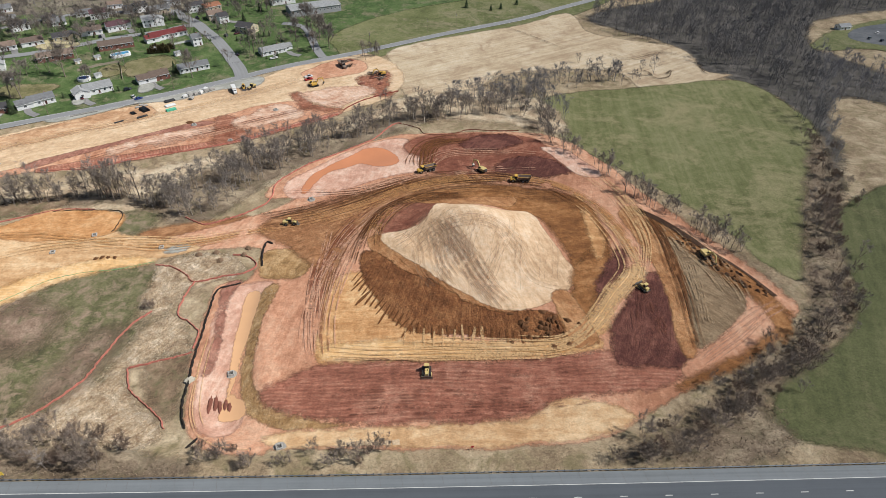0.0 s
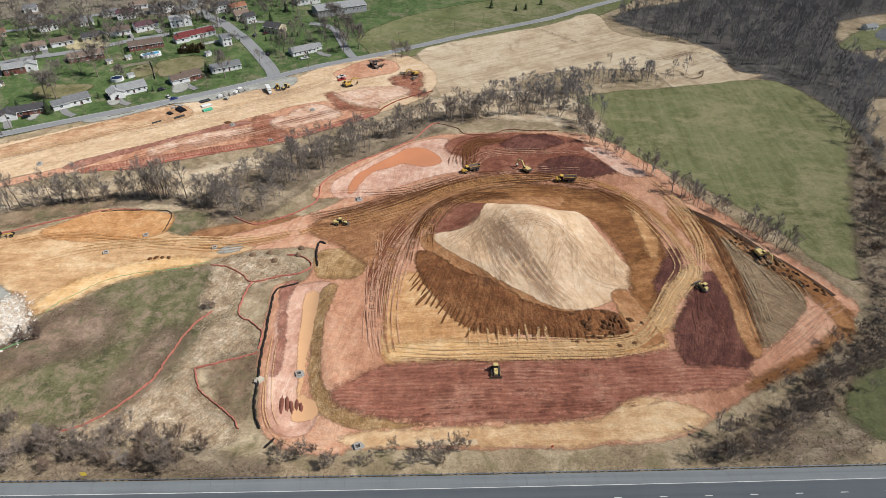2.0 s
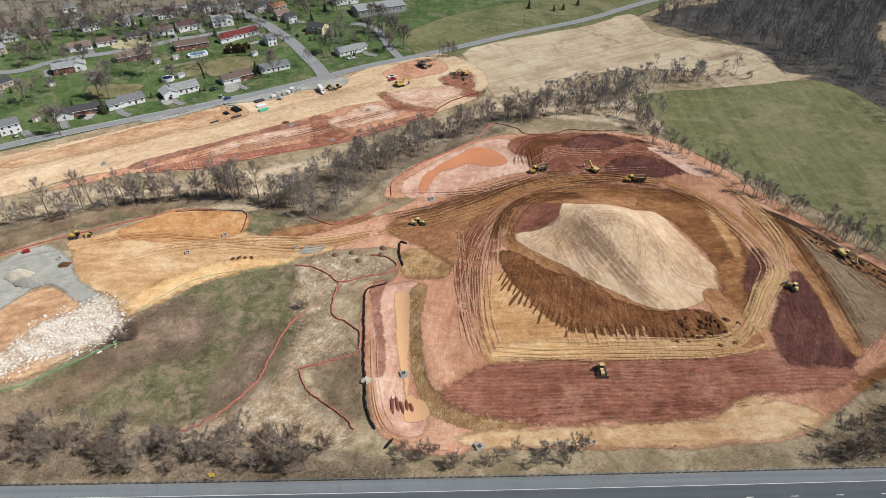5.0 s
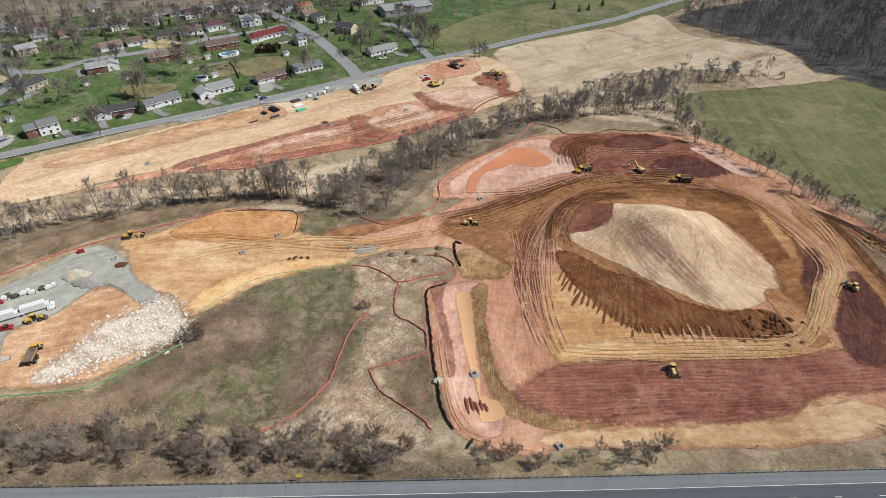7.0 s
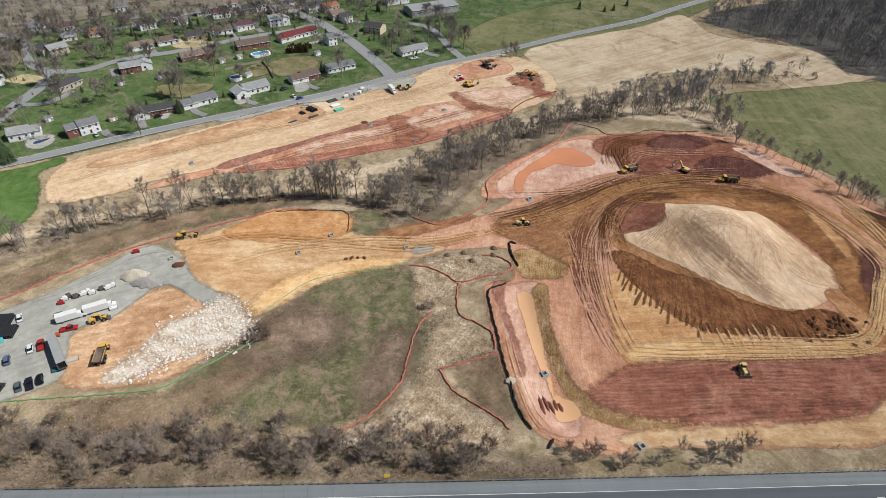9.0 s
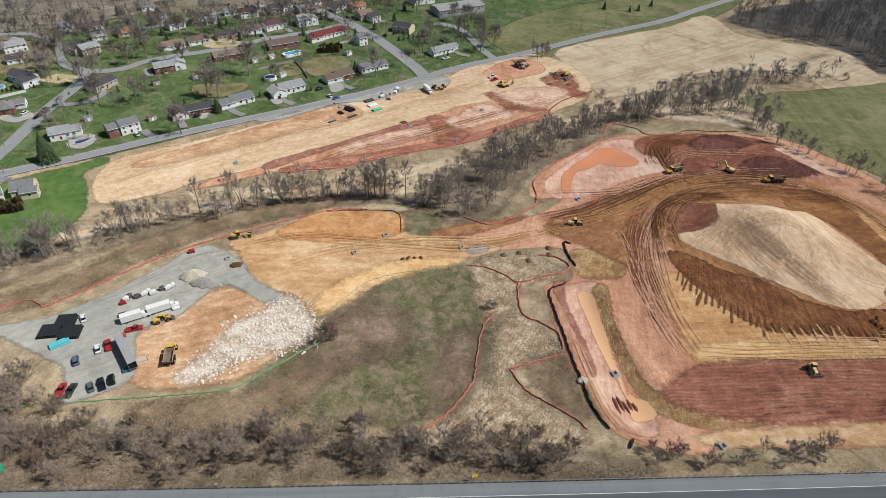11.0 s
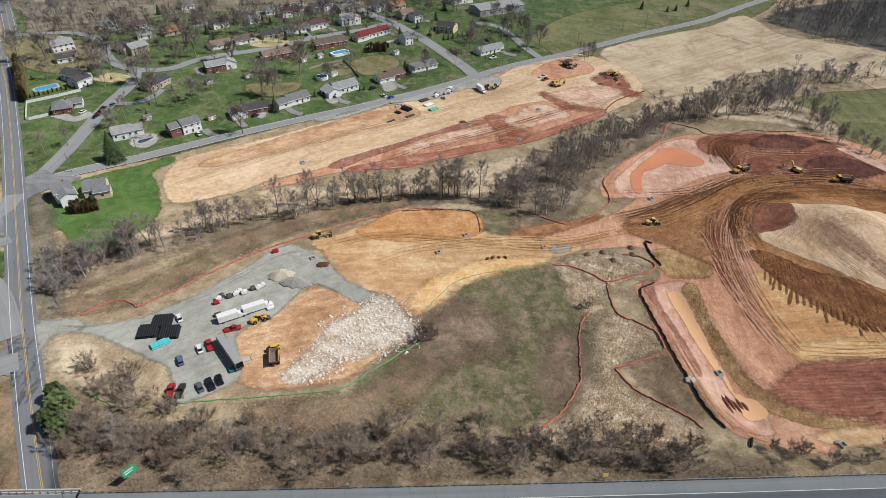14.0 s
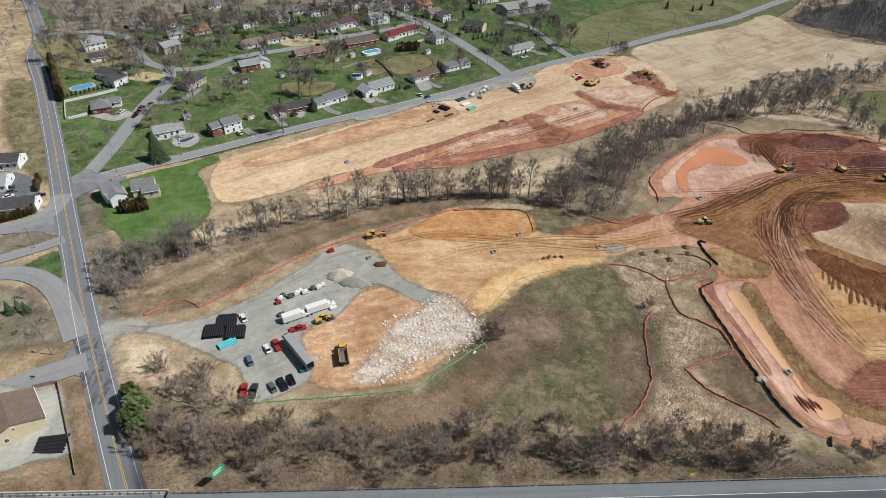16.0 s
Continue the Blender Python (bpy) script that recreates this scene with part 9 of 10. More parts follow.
# ---- guardrail, signs, poles ----
guard = thing("guardrail", 0, 0, 0, "galvanised highway guardrail on steel posts", "guardrail")
guard.matrix_world = Matrix()
xs_g = np.arange(-340, 190, 2.0)
rail_rings = []
for x in np.arange(-640, 641, 8.0):
    y = float(rail_y(x))
    rail_rings.append([(x, y - 0.05, 4.58), (x, y - 0.13, 4.65), (x, y - 0.05, 4.73), (x, y - 0.13, 4.81), (x, y - 0.05, 4.88), (x, y - 0.01, 4.88), (x, y - 0.08, 4.81), (x, y - 0.01, 4.73), (x, y - 0.08, 4.65), (x, y - 0.01, 4.58)])
part("rail", Geo().ring_loft(rail_rings), GALV, guard)
post_me = Geo().box((0, 0, 0.45), (0.2, 0.2, 1.0), 0.02).mesh("post", BLACKSOCK)
for x in xs_g:
    ob = new("post", post_me)
    ob.parent = guard
    ob.location = (float(x), float(rail_y(x)) + 0.15, 3.95)
deck = Geo()
x0b, x1b = -302.0, -258.0
deck.ring_loft([[(x, float(rail_y(x)) + dy, z) for dy, z in ((-35, 4.08), (1.0, 4.08), (1.0, 4.9), (0.7, 4.9), (0.7, 3.0), (-35, 3.0))] for x in np.linspace(x0b, x1b, 8)])
tagged(new("bridge_deck", deck.mesh("bridge_deck", CONCRETE)), "concrete bridge that carries the highway", "bridge", "", "structure")
rngj = random.Random(8)
for k in range(84):
    x = -330 + k * 6.1 + rngj.uniform(-0.9, 0.9)
    joint = new("shoulder_joint", Geo().box((0, 0, 0), (0.05, 3.4, 0.012)).mesh("shoulder_joint", STEEL)) if k == 0 else new("shoulder_joint", joint.data)
    joint.parent = guard
    joint.matrix_local = pose(x, float(rail_y(x)) - 2.0, 4.155, 0, 0, 12)


def road_sign(x, y, turn, w, h, up, material, label, posts=1):
    root = thing("road_sign", x, y, turn, label, "road sign", "road signs")
    part("panel", Geo().box((0, 0, up), (w, 0.06, h), 0.02), material, root)
    for k in range(posts):
        px = 0 if posts == 1 else (-w * 0.3 + k * w * 0.6)
        part("post", Geo().box((px, 0.08, up / 2), (0.1, 0.1, up + h * 0.4)), GALV, root)
    return root


SIGNGREEN = plain("green_sign", lin(24, 168, 118), 0.4)
sg = road_sign(-244.5, 91.0, 50, 3.6, 3.0, 6.0, SIGNGREEN, "green highway direction sign seen from its edge", 2)
part("legend_bar", Geo().box((0, -0.05, 6.5), (2.6, 0.03, 0.25)), TRIM, sg)
part("legend_bar", Geo().box((-0.2, -0.05, 5.6), (2.0, 0.03, 0.25)), TRIM, sg)
road_sign(-119.8, 91.2, 8, 1.5, 1.5, 3.0, plain("yellow_sign", lin(255, 214, 10, 0.95), 0.4), "yellow warning sign by the guardrail")
road_sign(-188.2, 89.8, 0, 0.6, 0.7, 1.6, TRIM, "small white sign by the guardrail")
road_sign(7.1, 102.1, 20, 0.9, 0.8, 1.6, paint("red", 176, 34, 36), "small red sign on the verge")
road_sign(-315.6, 130.2, 0, 1.6, 0.8, 1.4, paint("blue", 40, 70, 150), "small blue sign by the drive")
POLEWOOD = plain("utility_pole_wood", lin(140, 122, 104), 0.9, 0, 0.2, 2)


def utility_pole(x, y, turn, tall=10.5):
    root = thing("utility_pole", x, y, turn, "weathered wooden utility pole with crossarm", "utility pole", "utility poles")
    part("pole", Geo().tube((0, 0, -0.3), (0, 0, tall), 0.17, 0.11, 8), POLEWOOD, root)
    part("crossarm", Geo().box((0, 0, tall - 0.7), (0.12, 2.2, 0.14), 0.02), POLEWOOD, root)
    for k in (-0.95, -0.35, 0.35, 0.95):
        part("insulator", Geo().tube((0, k, tall - 0.62), (0, k, tall - 0.4), 0.06, 0.04, 6), CONCRETE, root)
    part("transformer", Geo().tube((0.3, 0, tall - 2.4), (0.3, 0, tall - 1.5), 0.24, 0.24, 10), GALV, root)
    return (x, y, level(x, y) + tall - 0.42)


def wires(tops, label):
    g = Geo()
    for a, b in zip(tops, tops[1:]):
        for off in (-0.9, 0.9):
            d = Vector((b[0] - a[0], b[1] - a[1], 0)).normalized()
            n = Vector((-d.y, d.x, 0)) * off
            prev = Vector(a) + n
            for s in range(1, 9):
                f = s / 8
                p = Vector(a).lerp(Vector(b), f) + n - Vector((0, 0, 1.2 * 4 * f * (1 - f)))
                g.tube(prev, p, 0.025, None, 3, False)
                prev = p
    tagged(new("power_line", g.mesh("power_line", BLACK)), label, "power lines")


VILLAGE_POLES = [(-342.5, 259.9), (-317.0, 277.2), (-268.3, 308.8), (-236.7, 329.1), (-176.4, 367.7), (-118.8, 405.0), (-59.1, 447.3), (-17.8, 479.2), (4.9, 494.0)]
wires([utility_pole(px, py, S1) for px, py in VILLAGE_POLES], "thin black power lines between the village poles")
wires([utility_pole(px, py, S1 + 60) for px, py in [(-315.2, 140.8), (-350.7, 198.8), (-400.7, 284.9), (-447.6, 366.7)]], "thin black power lines beside the county road")


# ---- wheel tracks ----
def wheelmarks(name, colour, gap, cover):
    """Worn wheel lines that run along a strip."""
    n = Nodes(name, 0.95)
    fine = n.noise(n.position((2.0 / gap, 0.014, 1), source="uv"), 1.0, 3, 0.6, 0.5)
    broad = n.noise(n.position((0.22, 0.02, 1), source="uv"), 1.0, 4, 0.6)
    grit = n.noise(n.position(), 0.9, 7, 0.75)
    v = n.math("MULTIPLY", n.spread(fine, 0.49, 0.56), n.spread(broad, 0.62 - cover * 0.25, 0.78 - cover * 0.25))
    at = n.add("Attribute", attribute_name="rim")
    v = n.math("MULTIPLY", v, n.spread(n.math("ADD", at.outputs["Fac"], n.math("MULTIPLY", n.math("SUBTRACT", grit, 0.5), 0.9)), 0.0, 0.6))
    n.link(n.math("MULTIPLY", v, n.spread(grit, 0.25, 0.55)), n.bsdf.inputs["Alpha"])
    n.colour(n.ramp(grit, [(0.35, tuple(c * 0.75 for c in colour[:3]) + (1,)), (0.65, colour)]))
    n.bump(fine, 0.15)
    return n.mat


TRACK_LIFT = [0.03 + LIFT[0]]


def tracks(path, width, material, label):
    TRACK_LIFT[0] += 0.002
    lift = TRACK_LIFT[0]
    ob = ribbon("wheel_tracks", path, width, material, lift)
    me = ob.data
    rim = me.attributes.new("rim", "FLOAT", "POINT")
    cols = max(3, int(width / 1.6) + 1)
    n = len(me.vertices)
    u = np.abs((np.arange(n) % cols) / (cols - 1) * 2 - 1)
    e = np.minimum(np.arange(n) // cols, (n - 1) // cols - np.arange(n) // cols) / 5.0
    rim.data.foreach_set("value", np.minimum(1 - u, e))
    return tagged(ob, label, "wheel tracks", "", "structure")


DARKMARK = wheelmarks("dark_wheel_lines", lin(128, 78, 52), 1.5, 0.8)
REDMARK = wheelmarks("red_wheel_lines", lin(150, 88, 66), 1.3, 0.8)
PALEMARK = wheelmarks("pale_wheel_lines", lin(230, 200, 164), 1.1, 0.8)
GREYMARK = wheelmarks("grey_wheel_lines", lin(172, 150, 118), 1.6, 0.6)
BROWNMARK = wheelmarks("brown_wheel_lines", lin(112, 74, 42), 1.4, 0.9)
tracks([(-83.2, 218.4), (-63.8, 227.4), (-43.2, 239.4), (-21.1, 253.8), (1.4, 257.6), (28.7, 255.9), (49.1, 249.5)], 14, BROWNMARK, "brown wheel tracks on the haul road")
tracks([(-36.4, 202.7), (-31.0, 218.4), (-20.1, 231.8), (-3.0, 244.3), (21.6, 247.0), (36.6, 242.0), (52.6, 242.2)], 14, BROWNMARK, "brown wheel tracks round the stockpile")
tracks([(96.6, 215.7), (103.7, 199.6), (108.8, 182.0), (109.8, 165.8)], 9, GREYMARK, "grey wheel tracks across the wedge")
tracks([(-284.0, 248.6), (-258.6, 273.4), (-222.6, 298.8), (-177.5, 324.0), (-133.4, 352.5), (-98.0, 384.9)], 12, PALEMARK, "pale wheel tracks along the upper site")
tracks([(-299.6, 152.0), (-280.5, 152.8), (-261.9, 165.1), (-243.4, 177.9), (-228.1, 193.7), (-215.2, 197.5)], 7, GREYMARK, "dusty wheel tracks across the gravel yard")


def rut_soil(name, colour, cover, solid=0.62):
    """Pressed soil in single wheel lines, broken here and there."""
    n = Nodes(name, 0.95)
    grit = n.noise(n.position(), 1.1, 7, 0.75)
    worn = n.noise(n.position(), 0.16, 5, 0.7)
    n.link(n.math("MULTIPLY", n.math("MULTIPLY", n.spread(worn, 0.62 - cover * 0.3, 0.74 - cover * 0.3), n.spread(grit, 0.28, 0.50)), solid), n.bsdf.inputs["Alpha"])
    n.colour(n.ramp(grit, [(0.35, tuple(c * 0.72 for c in colour[:3]) + (1,)), (0.55, colour), (0.7, tuple(min(1, c * 1.15) for c in colour[:3]) + (1,))]))
    n.bump(grit, 0.1)
    return n.mat


RUT_LIFT = [0.05 + LIFT[0]]


def bundle(path, spread, count, width, material, label, seed, cut=0.35, wander=0.08, name="wheel_ruts"):
    """Single wheel lines, two and two, that wander beside one another; spread is the bundle's width at its start and end."""
    RUT_LIFT[0] += 0.0025
    rng = np.random.default_rng(seed)
    line = curve_points(path, False, 8)
    run = np.concatenate([[0], np.cumsum(np.linalg.norm(np.diff(line, axis=0), axis=1))])
    n = max(5, int(run[-1] / 1.5))
    s = np.linspace(0, run[-1], n)
    x, y = np.interp(s, run, line[:, 0]), np.interp(s, run, line[:, 1])
    tx, ty = np.gradient(x), np.gradient(y)
    ln = np.hypot(tx, ty)
    nx, ny, f = ty / ln, -tx / ln, s / run[-1]
    wide = spread[0] + (spread[1] - spread[0]) * f
    co, faces = [], []
    for k in range(count):
        u, ph, q = rng.uniform(-0.5, 0.5), rng.uniform(0, 6.283, 2), rng.uniform(0.6, 1.8)
        mid = (u + wander * (np.sin(f * 5 * q + ph[0]) + 0.5 * np.sin(f * 11 + ph[1]))) * wide
        a, b = int(n * rng.uniform(0, cut)), n - int(n * rng.uniform(0, cut))
        for side in ((-1.0, 1.0) if min(spread) > 4 else (0.0,)):
            w = width * rng.uniform(0.65, 1.3) / 2 * np.minimum(1, 0.35 + np.minimum(np.arange(n) - a, b - np.arange(n)) / 4).clip(0.2, 1)
            base = len(co)
            for e in (-1, 1):
                o = mid + side + e * w
                px, py = (x + nx * o)[a:b], (y + ny * o)[a:b]
                co.extend(zip(px, py, levels(px, py) + RUT_LIFT[0] + 0.0004 * k))
            m = b - a
            faces.extend((base + i, base + m + i, base + m + i + 1, base + i + 1) for i in range(m - 1))
    me = bpy.data.meshes.new(name)
    me.from_pydata(co, [], faces)
    if me.polygons[0].normal.z < 0:
        me.flip_normals()
    me.materials.append(material)
    return tagged(new(name, me), label, "wheel ruts", "", "structure")


PALERUT = rut_soil("pale_sand_ruts", earth(236, 196, 142), 0.9)
PINKRUT = rut_soil("pale_pink_ruts", earth(228, 178, 146), 0.8)
REDRUT = rut_soil("red_brown_ruts", earth(146, 86, 62), 0.8)
DARKRUT = rut_soil("dark_brown_ruts", earth(112, 68, 36), 0.85)
OCHRERUT = rut_soil("ochre_ruts", earth(206, 152, 96), 0.8)
GREYRUT = rut_soil("grey_tan_ruts", earth(196, 168, 132), 0.7)
CAPRUT = rut_soil("tan_brown_ruts", earth(186, 152, 122), 0.9, 0.24)
CUTS = rut_soil("dark_cut_soil", earth(124, 78, 42), 1.1, 0.9)
ROLLRUT = rut_soil("rolled_clay_rows", earth(138, 84, 66), 0.5, 0.35)

# fingers that the dozer left along the foot of the brown slope
rngc = random.Random(9)
def fingers(path, gap, heading, reach, back, width, material, label):
    for x, y, a in along(path, gap):
        out = radians(heading + rngc.uniform(-7, 7))
        dx, dy, far_ = math.cos(out), math.sin(out), rngc.uniform(*reach)
        bundle([(x - dx * back, y - dy * back), (x + dx * far_ * 0.4, y + dy * far_ * 0.4), (x + dx * far_, y + dy * far_)], (0.5, 0.5), 1, width * rngc.uniform(0.8, 1.25), material, label, rngc.randrange(999), 0.0, 0.1, "dozer_cut")

fingers([(-35.7, 180.5), (-32.9, 173.8), (-27.0, 165.0), (-19.4, 157.9), (-14.0, 152.2)], 2.4, -115, (1.5, 7.5), 4, 0.85, CUTS, "dark dozer cut at the slope's foot")
fingers([(-13.0, 151.7), (-4.4, 150.0), (11.2, 149.0), (26.3, 147.0)], 2.6, -92, (1.0, 4.0), 4, 0.75, CUTS, "dark dozer cut at the slope's foot")
fingers([(-15.1, 145.8), (-5.2, 144.8), (6.5, 145.3), (12.4, 145.8)], 3.4, 88, (6, 9.5), 2, 0.9, PALERUT, "pale sand finger between the dozer cuts")

bundle([(-42.9, 142.8), (-24.7, 141.7), (-1.6, 143.2), (17.6, 143.3), (33.0, 143.4), (44.5, 147.7), (55.4, 161.8), (64.9, 176.0), (73.4, 184.9)], (8, 5), 7, 0.5, PALERUT, "pale curved wheel tracks on the apron", 1)
bundle([(-43.9, 138.4), (-25.0, 137.5), (-2.4, 138.0), (22.2, 138.7), (39.5, 139.9), (52.1, 143.1)], (3, 3), 6, 0.45, PALERUT, "pale wheel tracks along the red pad", 2)
bundle([(24.1, 145.9), (39.6, 146.1), (51.9, 156.0), (62.2, 171.1), (71.9, 184.8), (72.9, 197.9), (69.9, 214.4), (61.0, 234.9), (46.4, 249.5)], (6, 9), 7, 0.5, PALERUT, "pale curved wheel tracks", 3)
bundle([(75.7, 182.1), (75.2, 198.0), (71.9, 214.4), (64.2, 232.5), (51.2, 247.1), (28.7, 255.9), (7.1, 259.3)], (6, 8), 7, 0.5, OCHRERUT, "ochre wheel tracks down the slope", 4)
bundle([(63.8, 263.8), (75.5, 247.2), (81.8, 228.0), (82.4, 204.1), (76.5, 181.5)], (10, 6), 7, 0.45, PALERUT, "pale wheel tracks below the field", 5)
bundle([(-16.2, 247.0), (-33.0, 229.1), (-43.4, 207.3), (-48.0, 184.3), (-48.7, 161.7), (-45.8, 142.3), (-42.4, 134.7)], (14, 9), 9, 0.5, REDRUT, "red-brown wheel ruts west of the stockpile", 6)
bundle([(-13.9, 241.7), (-30.8, 223.2), (-40.6, 205.1), (-45.8, 184.3), (-47.0, 161.7), (-44.2, 142.3)], (12, 9), 9, 0.45, PINKRUT, "pale wheel ruts west of the stockpile", 7)
bundle([(-53.3, 216.2), (-54.3, 186.8), (-53.1, 164.7), (-50.7, 147.6), (-47.6, 134.9)], (6, 9), 5, 0.4, PINKRUT, "pale wheel ruts on pink soil", 8)
bundle([(-83.4, 219.7), (-63.7, 226.0), (-43.2, 238.4), (-21.2, 252.2), (1.3, 257.1), (28.5, 254.8), (48.9, 248.5), (62.9, 232.5)], (9, 10), 9, 0.6, DARKRUT, "dark wheel ruts on the haul road", 9)
bundle([(-83.0, 216.2), (-63.4, 220.6), (-43.3, 230.7), (-21.6, 247.0), (1.1, 256.0), (29.3, 259.0), (53.0, 254.0)], (10, 9), 8, 0.5, OCHRERUT, "ochre wheel ruts on the haul road", 10)
bundle([(-35.5, 187.4), (-34.5, 202.5), (-31.1, 216.5), (-22.7, 231.4), (-8.9, 238.9), (9.4, 238.3)], (9, 6), 10, 0.6, DARKRUT, "dark wheel ruts round the stockpile's end", 11)
bundle([(-31.8, 198.2), (-31.1, 214.6), (-25.2, 224.9), (-11.7, 237.8)], (6, 5), 6, 0.4, OCHRERUT, "ochre wheel ruts round the stockpile's end", 12)
bundle([(-14.9, 263.1), (-15.2, 277.7), (-11.1, 291.3), (0.2, 297.8), (12.7, 299.0)], (14, 8), 10, 0.5, CUTS, "dark wheel ruts in red-brown clay", 13)
bundle([(-13.7, 260.3), (-8.1, 274.6), (1.5, 282.3), (22.3, 283.3), (45.3, 281.0)], (10, 6), 4, 0.4, PINKRUT, "pale wheel ruts in red-brown clay", 14)
bundle([(-7.2, 256.0), (7.6, 262.6), (25.0, 265.7), (44.7, 265.7)], (5, 5), 3, 0.4, PINKRUT, "pink wheel ruts beside the trucks", 15)
bundle([(-81.6, 239.3), (-69.9, 241.8), (-43.2, 244.4), (-21.0, 255.9), (-6.1, 265.9)], (6, 6), 7, 0.45, PINKRUT, "pale wheel ruts below the orange pond", 16)
bundle([(93.1, 218.5), (97.3, 200.3), (96.0, 178.5), (93.6, 156.7), (93.3, 148.4)], (8, 8), 7, 0.4, GREYRUT, "grey wheel ruts across the wedge", 17)
bundle([(96.6, 215.7), (103.2, 198.1), (107.0, 178.6), (108.1, 162.8)], (12, 8), 8, 0.4, GREYRUT, "grey wheel ruts across the wedge", 18)
bundle([(83.4, 232.2), (89.4, 212.5), (88.8, 181.8), (85.5, 156.6), (84.3, 143.0)], (5, 5), 6, 0.5, DARKRUT, "dark wheel ruts beside the wedge", 19)
bundle([(80.0, 135.5), (93.8, 145.7), (109.7, 158.4), (121.3, 166.0)], (7, 5), 5, 0.4, PINKRUT, "pale wheel ruts up the ramp", 20)
bundle([(-83.6, 167.2), (-82.2, 146.8), (-79.6, 126.9), (-76.1, 113.9), (-68.6, 105.5), (-56.9, 102.5), (-45.7, 105.1)], (3, 4), 3, 0.35, PALERUT, "pale wheel ruts along the berm", 21)
bundle([(-206.9, 202.5), (-188.9, 208.7), (-164.8, 207.6), (-140.8, 204.8), (-117.2, 202.1), (-92.1, 209.8), (-71.2, 216.2), (-51.2, 225.2)], (8, 8), 5, 0.5, OCHRERUT, "ochre wheel ruts along the haul road", 23)
bundle([(-194.3, 183.1), (-177.8, 193.9), (-159.6, 199.7), (-136.1, 202.8), (-107.5, 203.7), (-81.5, 214.1)], (8, 6), 5, 0.4, PALERUT, "pale wheel ruts across the ochre pad", 24)
bundle([(-285.5, 246.3), (-257.5, 270.5), (-221.6, 295.5), (-177.1, 321.8), (-133.2, 350.0), (-90.5, 386.9)], (12, 10), 3, 0.4, PALERUT, "pale wheel ruts along the upper site", 25)
bundle([(-202.1, 266.6), (-177.0, 284.6), (-148.7, 299.4), (-118.4, 317.1), (-81.7, 340.5), (-45.3, 359.4)], (9, 7), 4, 0.45, REDRUT, "reddish wheel ruts on the cut bank", 26)
bundle([(-192.4, 273.4), (-165.6, 288.3), (-130.6, 305.9), (-98.9, 328.5)], (5, 5), 5, 0.45, PINKRUT, "pale wheel ruts on the cut bank", 27)
DITCHSOIL = rut_soil("damp_ditch_soil", lin(96, 78, 58), 0.75, 0.75)
bundle([(39.7, 497.4), (51.2, 483.3), (62.2, 469.9), (73.9, 454.5), (81.7, 442.3), (85.8, 434.0)], (2, 3), 4, 0.35, DITCHSOIL, "dark narrow ditch across the straw field", 40, 0.3, 0.3, "field_ditch")
bundle([(110.1, 430.9), (117.7, 425.3), (128.3, 422.1), (153.2, 434.1), (166.7, 425.0)], (5, 5), 3, 0.3, DITCHSOIL, "dark narrow ditch across the straw field", 41, 0.2, 0.2, "field_ditch")
bundle([(129.9, 400.6), (134.0, 394.5), (135.4, 385.6), (142.3, 386.6), (147.4, 396.5), (151.8, 398.5)], (3, 3), 3, 0.7, DITCHSOIL, "dark winding creek in the straw", 42, 0.1, 0.2, "field_ditch")
bundle([(172.5, 413.3), (170.7, 400.6), (171.8, 392.5)], (3, 3), 3, 0.7, DITCHSOIL, "dark winding creek in the straw", 43, 0.1, 0.2, "field_ditch")
# dozer passes over the tan stockpile
bundle([(4.3, 213.3), (-6.6, 199.6), (-13.1, 190.6)], (30, 22), 16, 0.28, CAPRUT, "thin dozer tracks down the tan stockpile", 30, 0.3, 0.03)
bundle([(19.3, 214.6), (13.1, 193.1), (7.1, 171.3)], (34, 24), 8, 0.28, CAPRUT, "thin dozer tracks down the tan stockpile", 31, 0.3, 0.03)
bundle([(33.9, 211.9), (35.1, 189.0), (31.1, 165.3)], (24, 20), 4, 0.28, CAPRUT, "thin dozer tracks down the tan stockpile", 32, 0.3, 0.03)
bundle([(-20.3, 199.1), (-1.4, 205.6), (17.4, 205.3), (27.3, 194.9), (32.5, 178.8), (43.4, 174.9)], (6, 9), 6, 0.4, CAPRUT, "curved dozer tracks over the tan stockpile", 33)
bundle([(-6.3, 202.3), (4.0, 192.9), (10.7, 179.3), (15.7, 166.8)], (7, 9), 5, 0.7, CAPRUT, "broad dozer tracks down the tan stockpile", 34)
# darker track colour that also paints in the shade of the left flank
SHADEDCAP = rut_soil("shaded_cap_tracks", earth(178, 142, 112), 0.95, 0.3)
bundle([(-4.6, 211.0), (5.2, 192.7), (12.4, 176.0), (21.2, 162.9)], (9, 12), 9, 0.8, SHADEDCAP, "broad dozer tracks down the tan stockpile", 37, 0.25, 0.04)
bundle([(-9.0, 206.3), (-6.6, 195.7), (-3.4, 182.0), (2.4, 172.0)], (16, 14), 14, 0.45, SHADEDCAP, "thin dozer tracks down the tan stockpile", 38, 0.3, 0.03)
bundle([(-13.7, 206.1), (-20.8, 201.1), (-23.2, 199.7)], (10, 8), 6, 0.4, SHADEDCAP, "thin dozer tracks down the tan stockpile", 39, 0.3, 0.03)
# rolled passes on the red pad and the plum clay
bundle([(-51.1, 125.4), (-26.0, 125.4), (0.8, 125.5), (28.2, 127.4), (50.8, 129.9)], (26, 20), 24, 0.5, ROLLRUT, "roller rows along the red clay pad", 35, 0.3, 0.015)
bundle([(74.0, 178.0), (70.4, 159.2), (68.9, 137.8)], (8, 22), 14, 0.4, ROLLRUT, "dozer rows on the plum clay", 36, 0.2, 0.03)

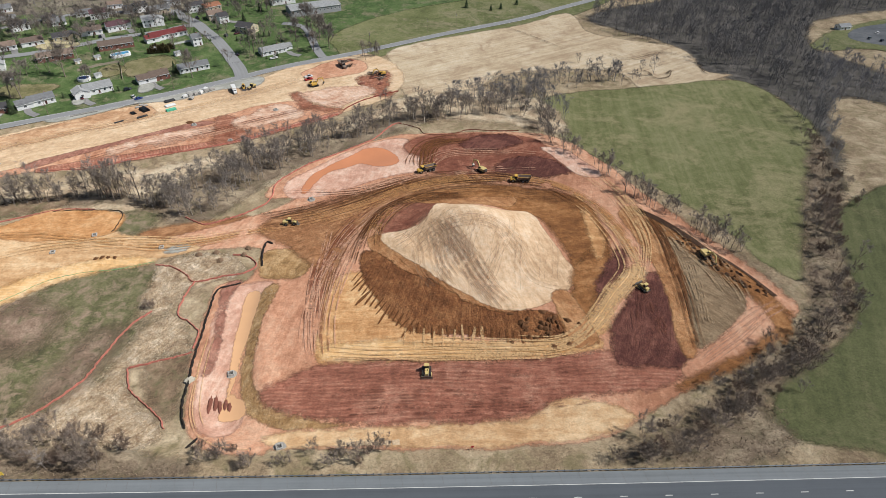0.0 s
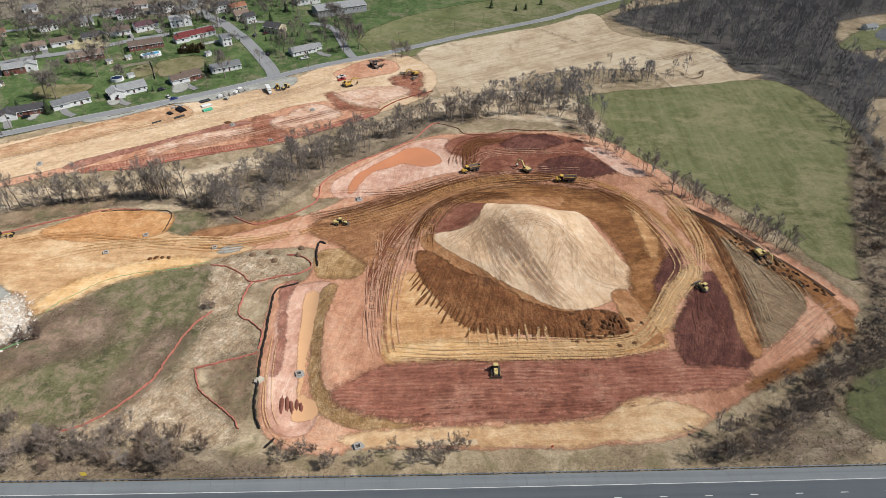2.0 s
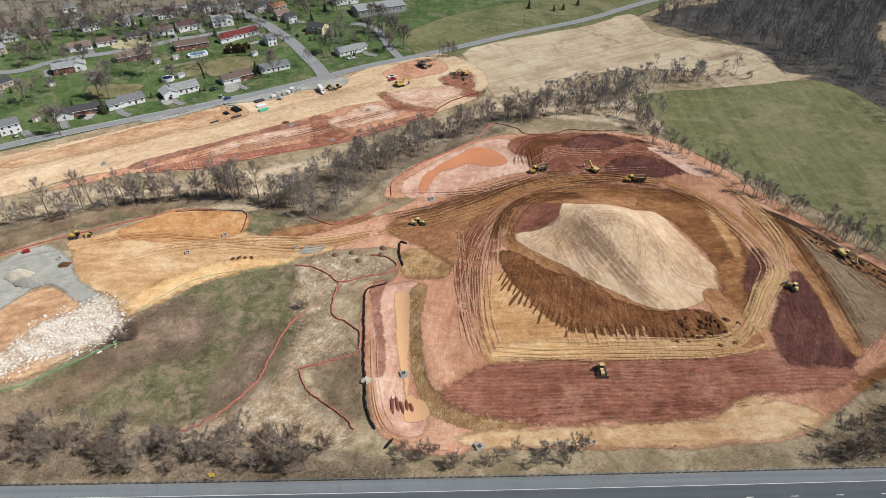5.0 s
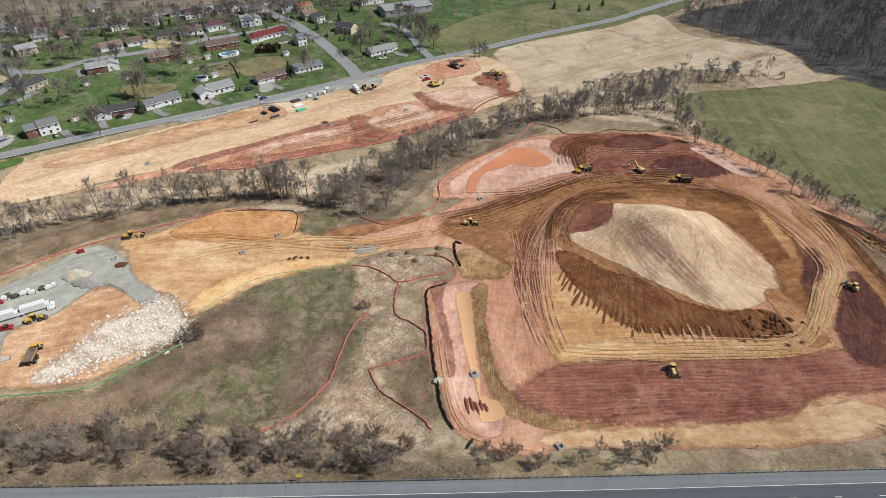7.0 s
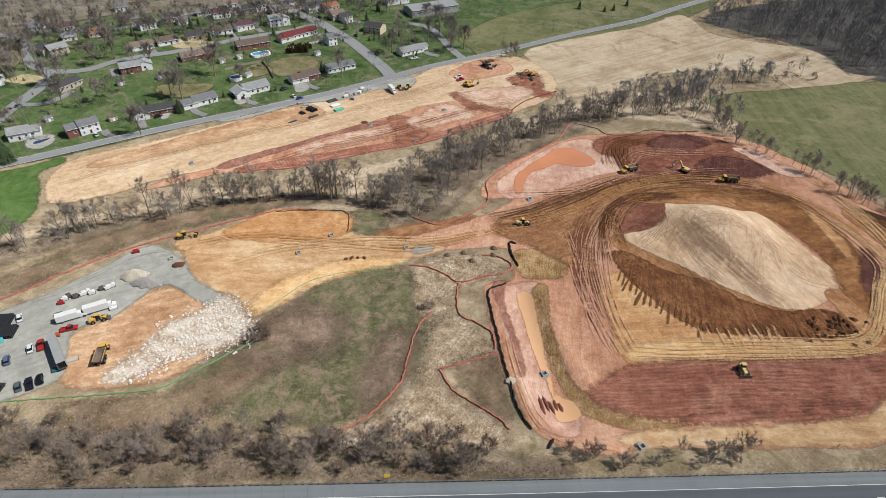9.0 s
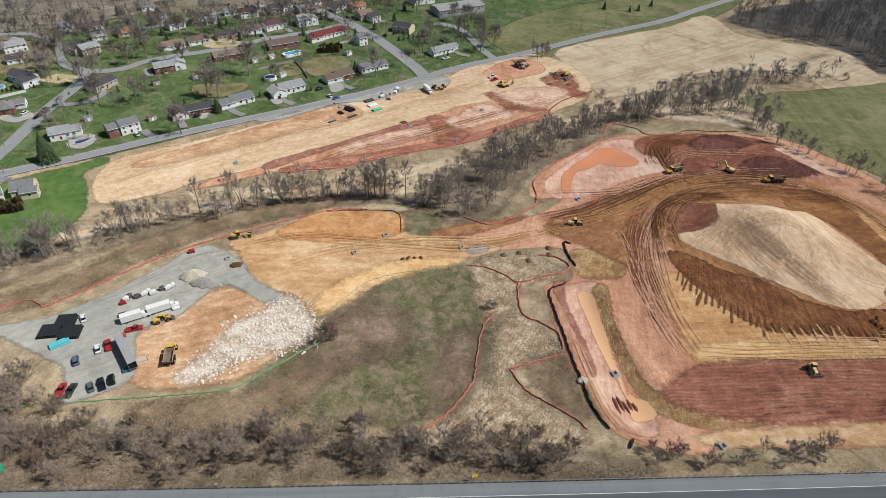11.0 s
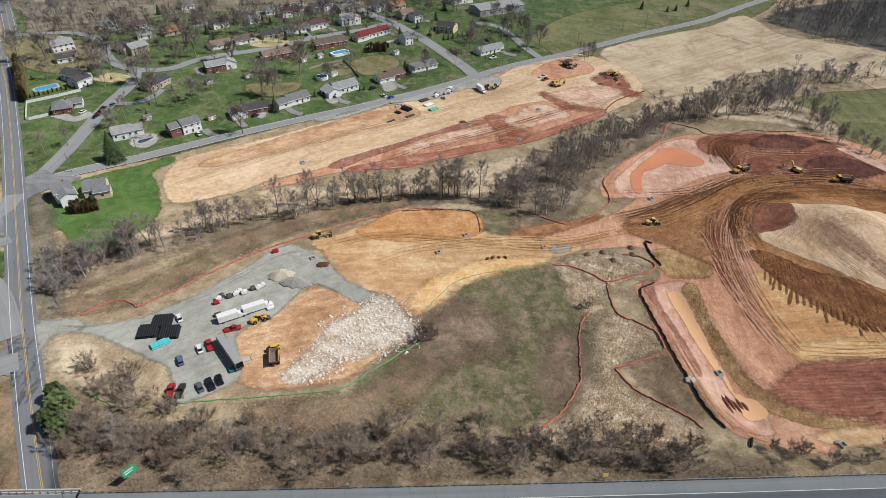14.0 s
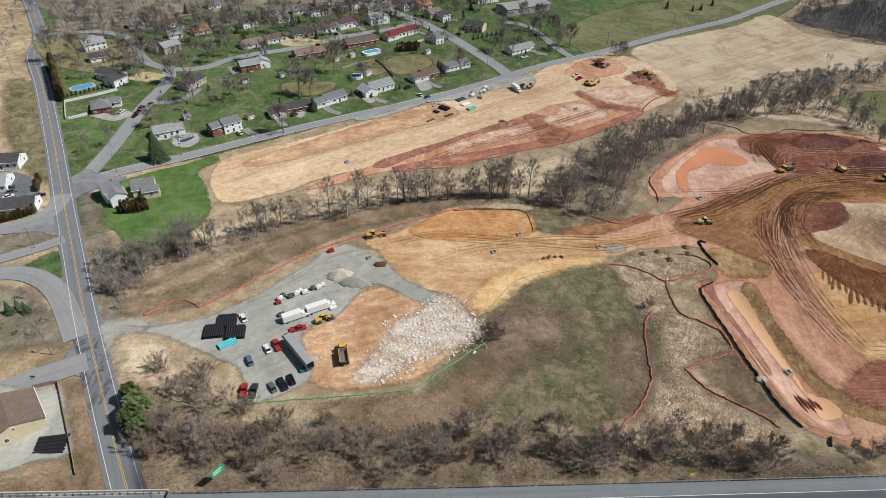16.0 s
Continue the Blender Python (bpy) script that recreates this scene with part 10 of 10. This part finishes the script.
# straw mats along the sandy berm
for k, (x, y, a) in enumerate(along([(-27.8, 104.3), (-21.3, 104.5), (-14.0, 104.7)], 2.6)):
    mat_ = new("erosion_mat", Geo().box((0, 0, 0.06), (2.1, 1.5 + 0.5 * (k % 3), 0.06), 0.02).mesh("erosion_mat", plain("pale_straw_mat", lin(216, 188, 150), 0.95, 0, 0.25, 2.0) if k == 0 else mat_.data.materials[0]))
    mat_.matrix_world = pose(x, y, level(x, y) + 0.24, 0, 0, a + 4 * (k % 3))
    tagged(mat_, "pale straw erosion mat on the berm", "erosion mat", "erosion mats")

# bare trees in the gardens, clear of houses and roads
stuff_trees("garden_trees", [(-372.0, 260.8), (-340.8, 278.5), (-299.5, 295.6), (-243.6, 332.1), (-190.7, 362.6), (-145.6, 391.9), (-110.0, 428.7), (-130.9, 464.8), (-217.4, 479.2), (-300.3, 458.7), (-378.5, 443.8), (-422.6, 407.5), (-401.6, 330.9)], 22, (0, 1, 2), (0.85, 1.4), "bare grey trees in the village gardens", 61, HOUSES + ROADS_CLEAR, 560, 8)
stuff_trees("garden_trees", [(-347.3, 382.9), (-320.0, 403.7), (-241.2, 453.1), (-191.2, 482.2), (-136.5, 501.1), (-133.0, 543.4), (-248.8, 535.6), (-355.3, 507.6), (-408.4, 469.3), (-408.6, 419.0)], 105, (0, 1, 2), (0.9, 1.4), "bare grey trees among the far houses", 62, HOUSES + ROADS_CLEAR, 560, 8)

stuff_trees("garden_trees", [(-149.7, 430.0), (-135.4, 462.0), (-117.8, 484.2), (-96.4, 478.0), (-93.4, 455.0), (-110.4, 440.2), (-132.9, 423.5)], 16, (0, 1, 2), (0.9, 1.3), "bare grey trees along the drive", 63, HOUSES + ROADS_CLEAR, 560, 8)
stuff_trees("garden_trees", [(-420.2, 402.1), (-377.8, 398.2), (-347.8, 384.6), (-316.3, 360.3), (-297.9, 340.3), (-310.1, 336.4), (-343.0, 358.1), (-375.3, 371.8), (-405.6, 377.6)], 10, (0, 1, 2), (0.9, 1.4), "bare grey trees round the street's bend", 64, HOUSES + ROADS_CLEAR, 560, 8)
stuff_trees("roadside_thicket", [(-360.7, 169.6), (-349.3, 171.1), (-335.3, 168.0), (-318.6, 150.7), (-324.2, 146.7), (-344.6, 142.8)], 14, (0, 1, 2), (0.35, 0.6), "bare brush beside the slip road", 65, ROADS_CLEAR)
stuff_trees("roadside_thicket", [(-322.7, 198.8), (-310.3, 193.2), (-290.8, 202.8), (-283.8, 191.5), (-295.6, 177.6), (-300.8, 159.1), (-308.3, 165.0)], 30, (0, 1, 2), (0.4, 0.7), "bare brush beside the county road", 66, ROADS_CLEAR)
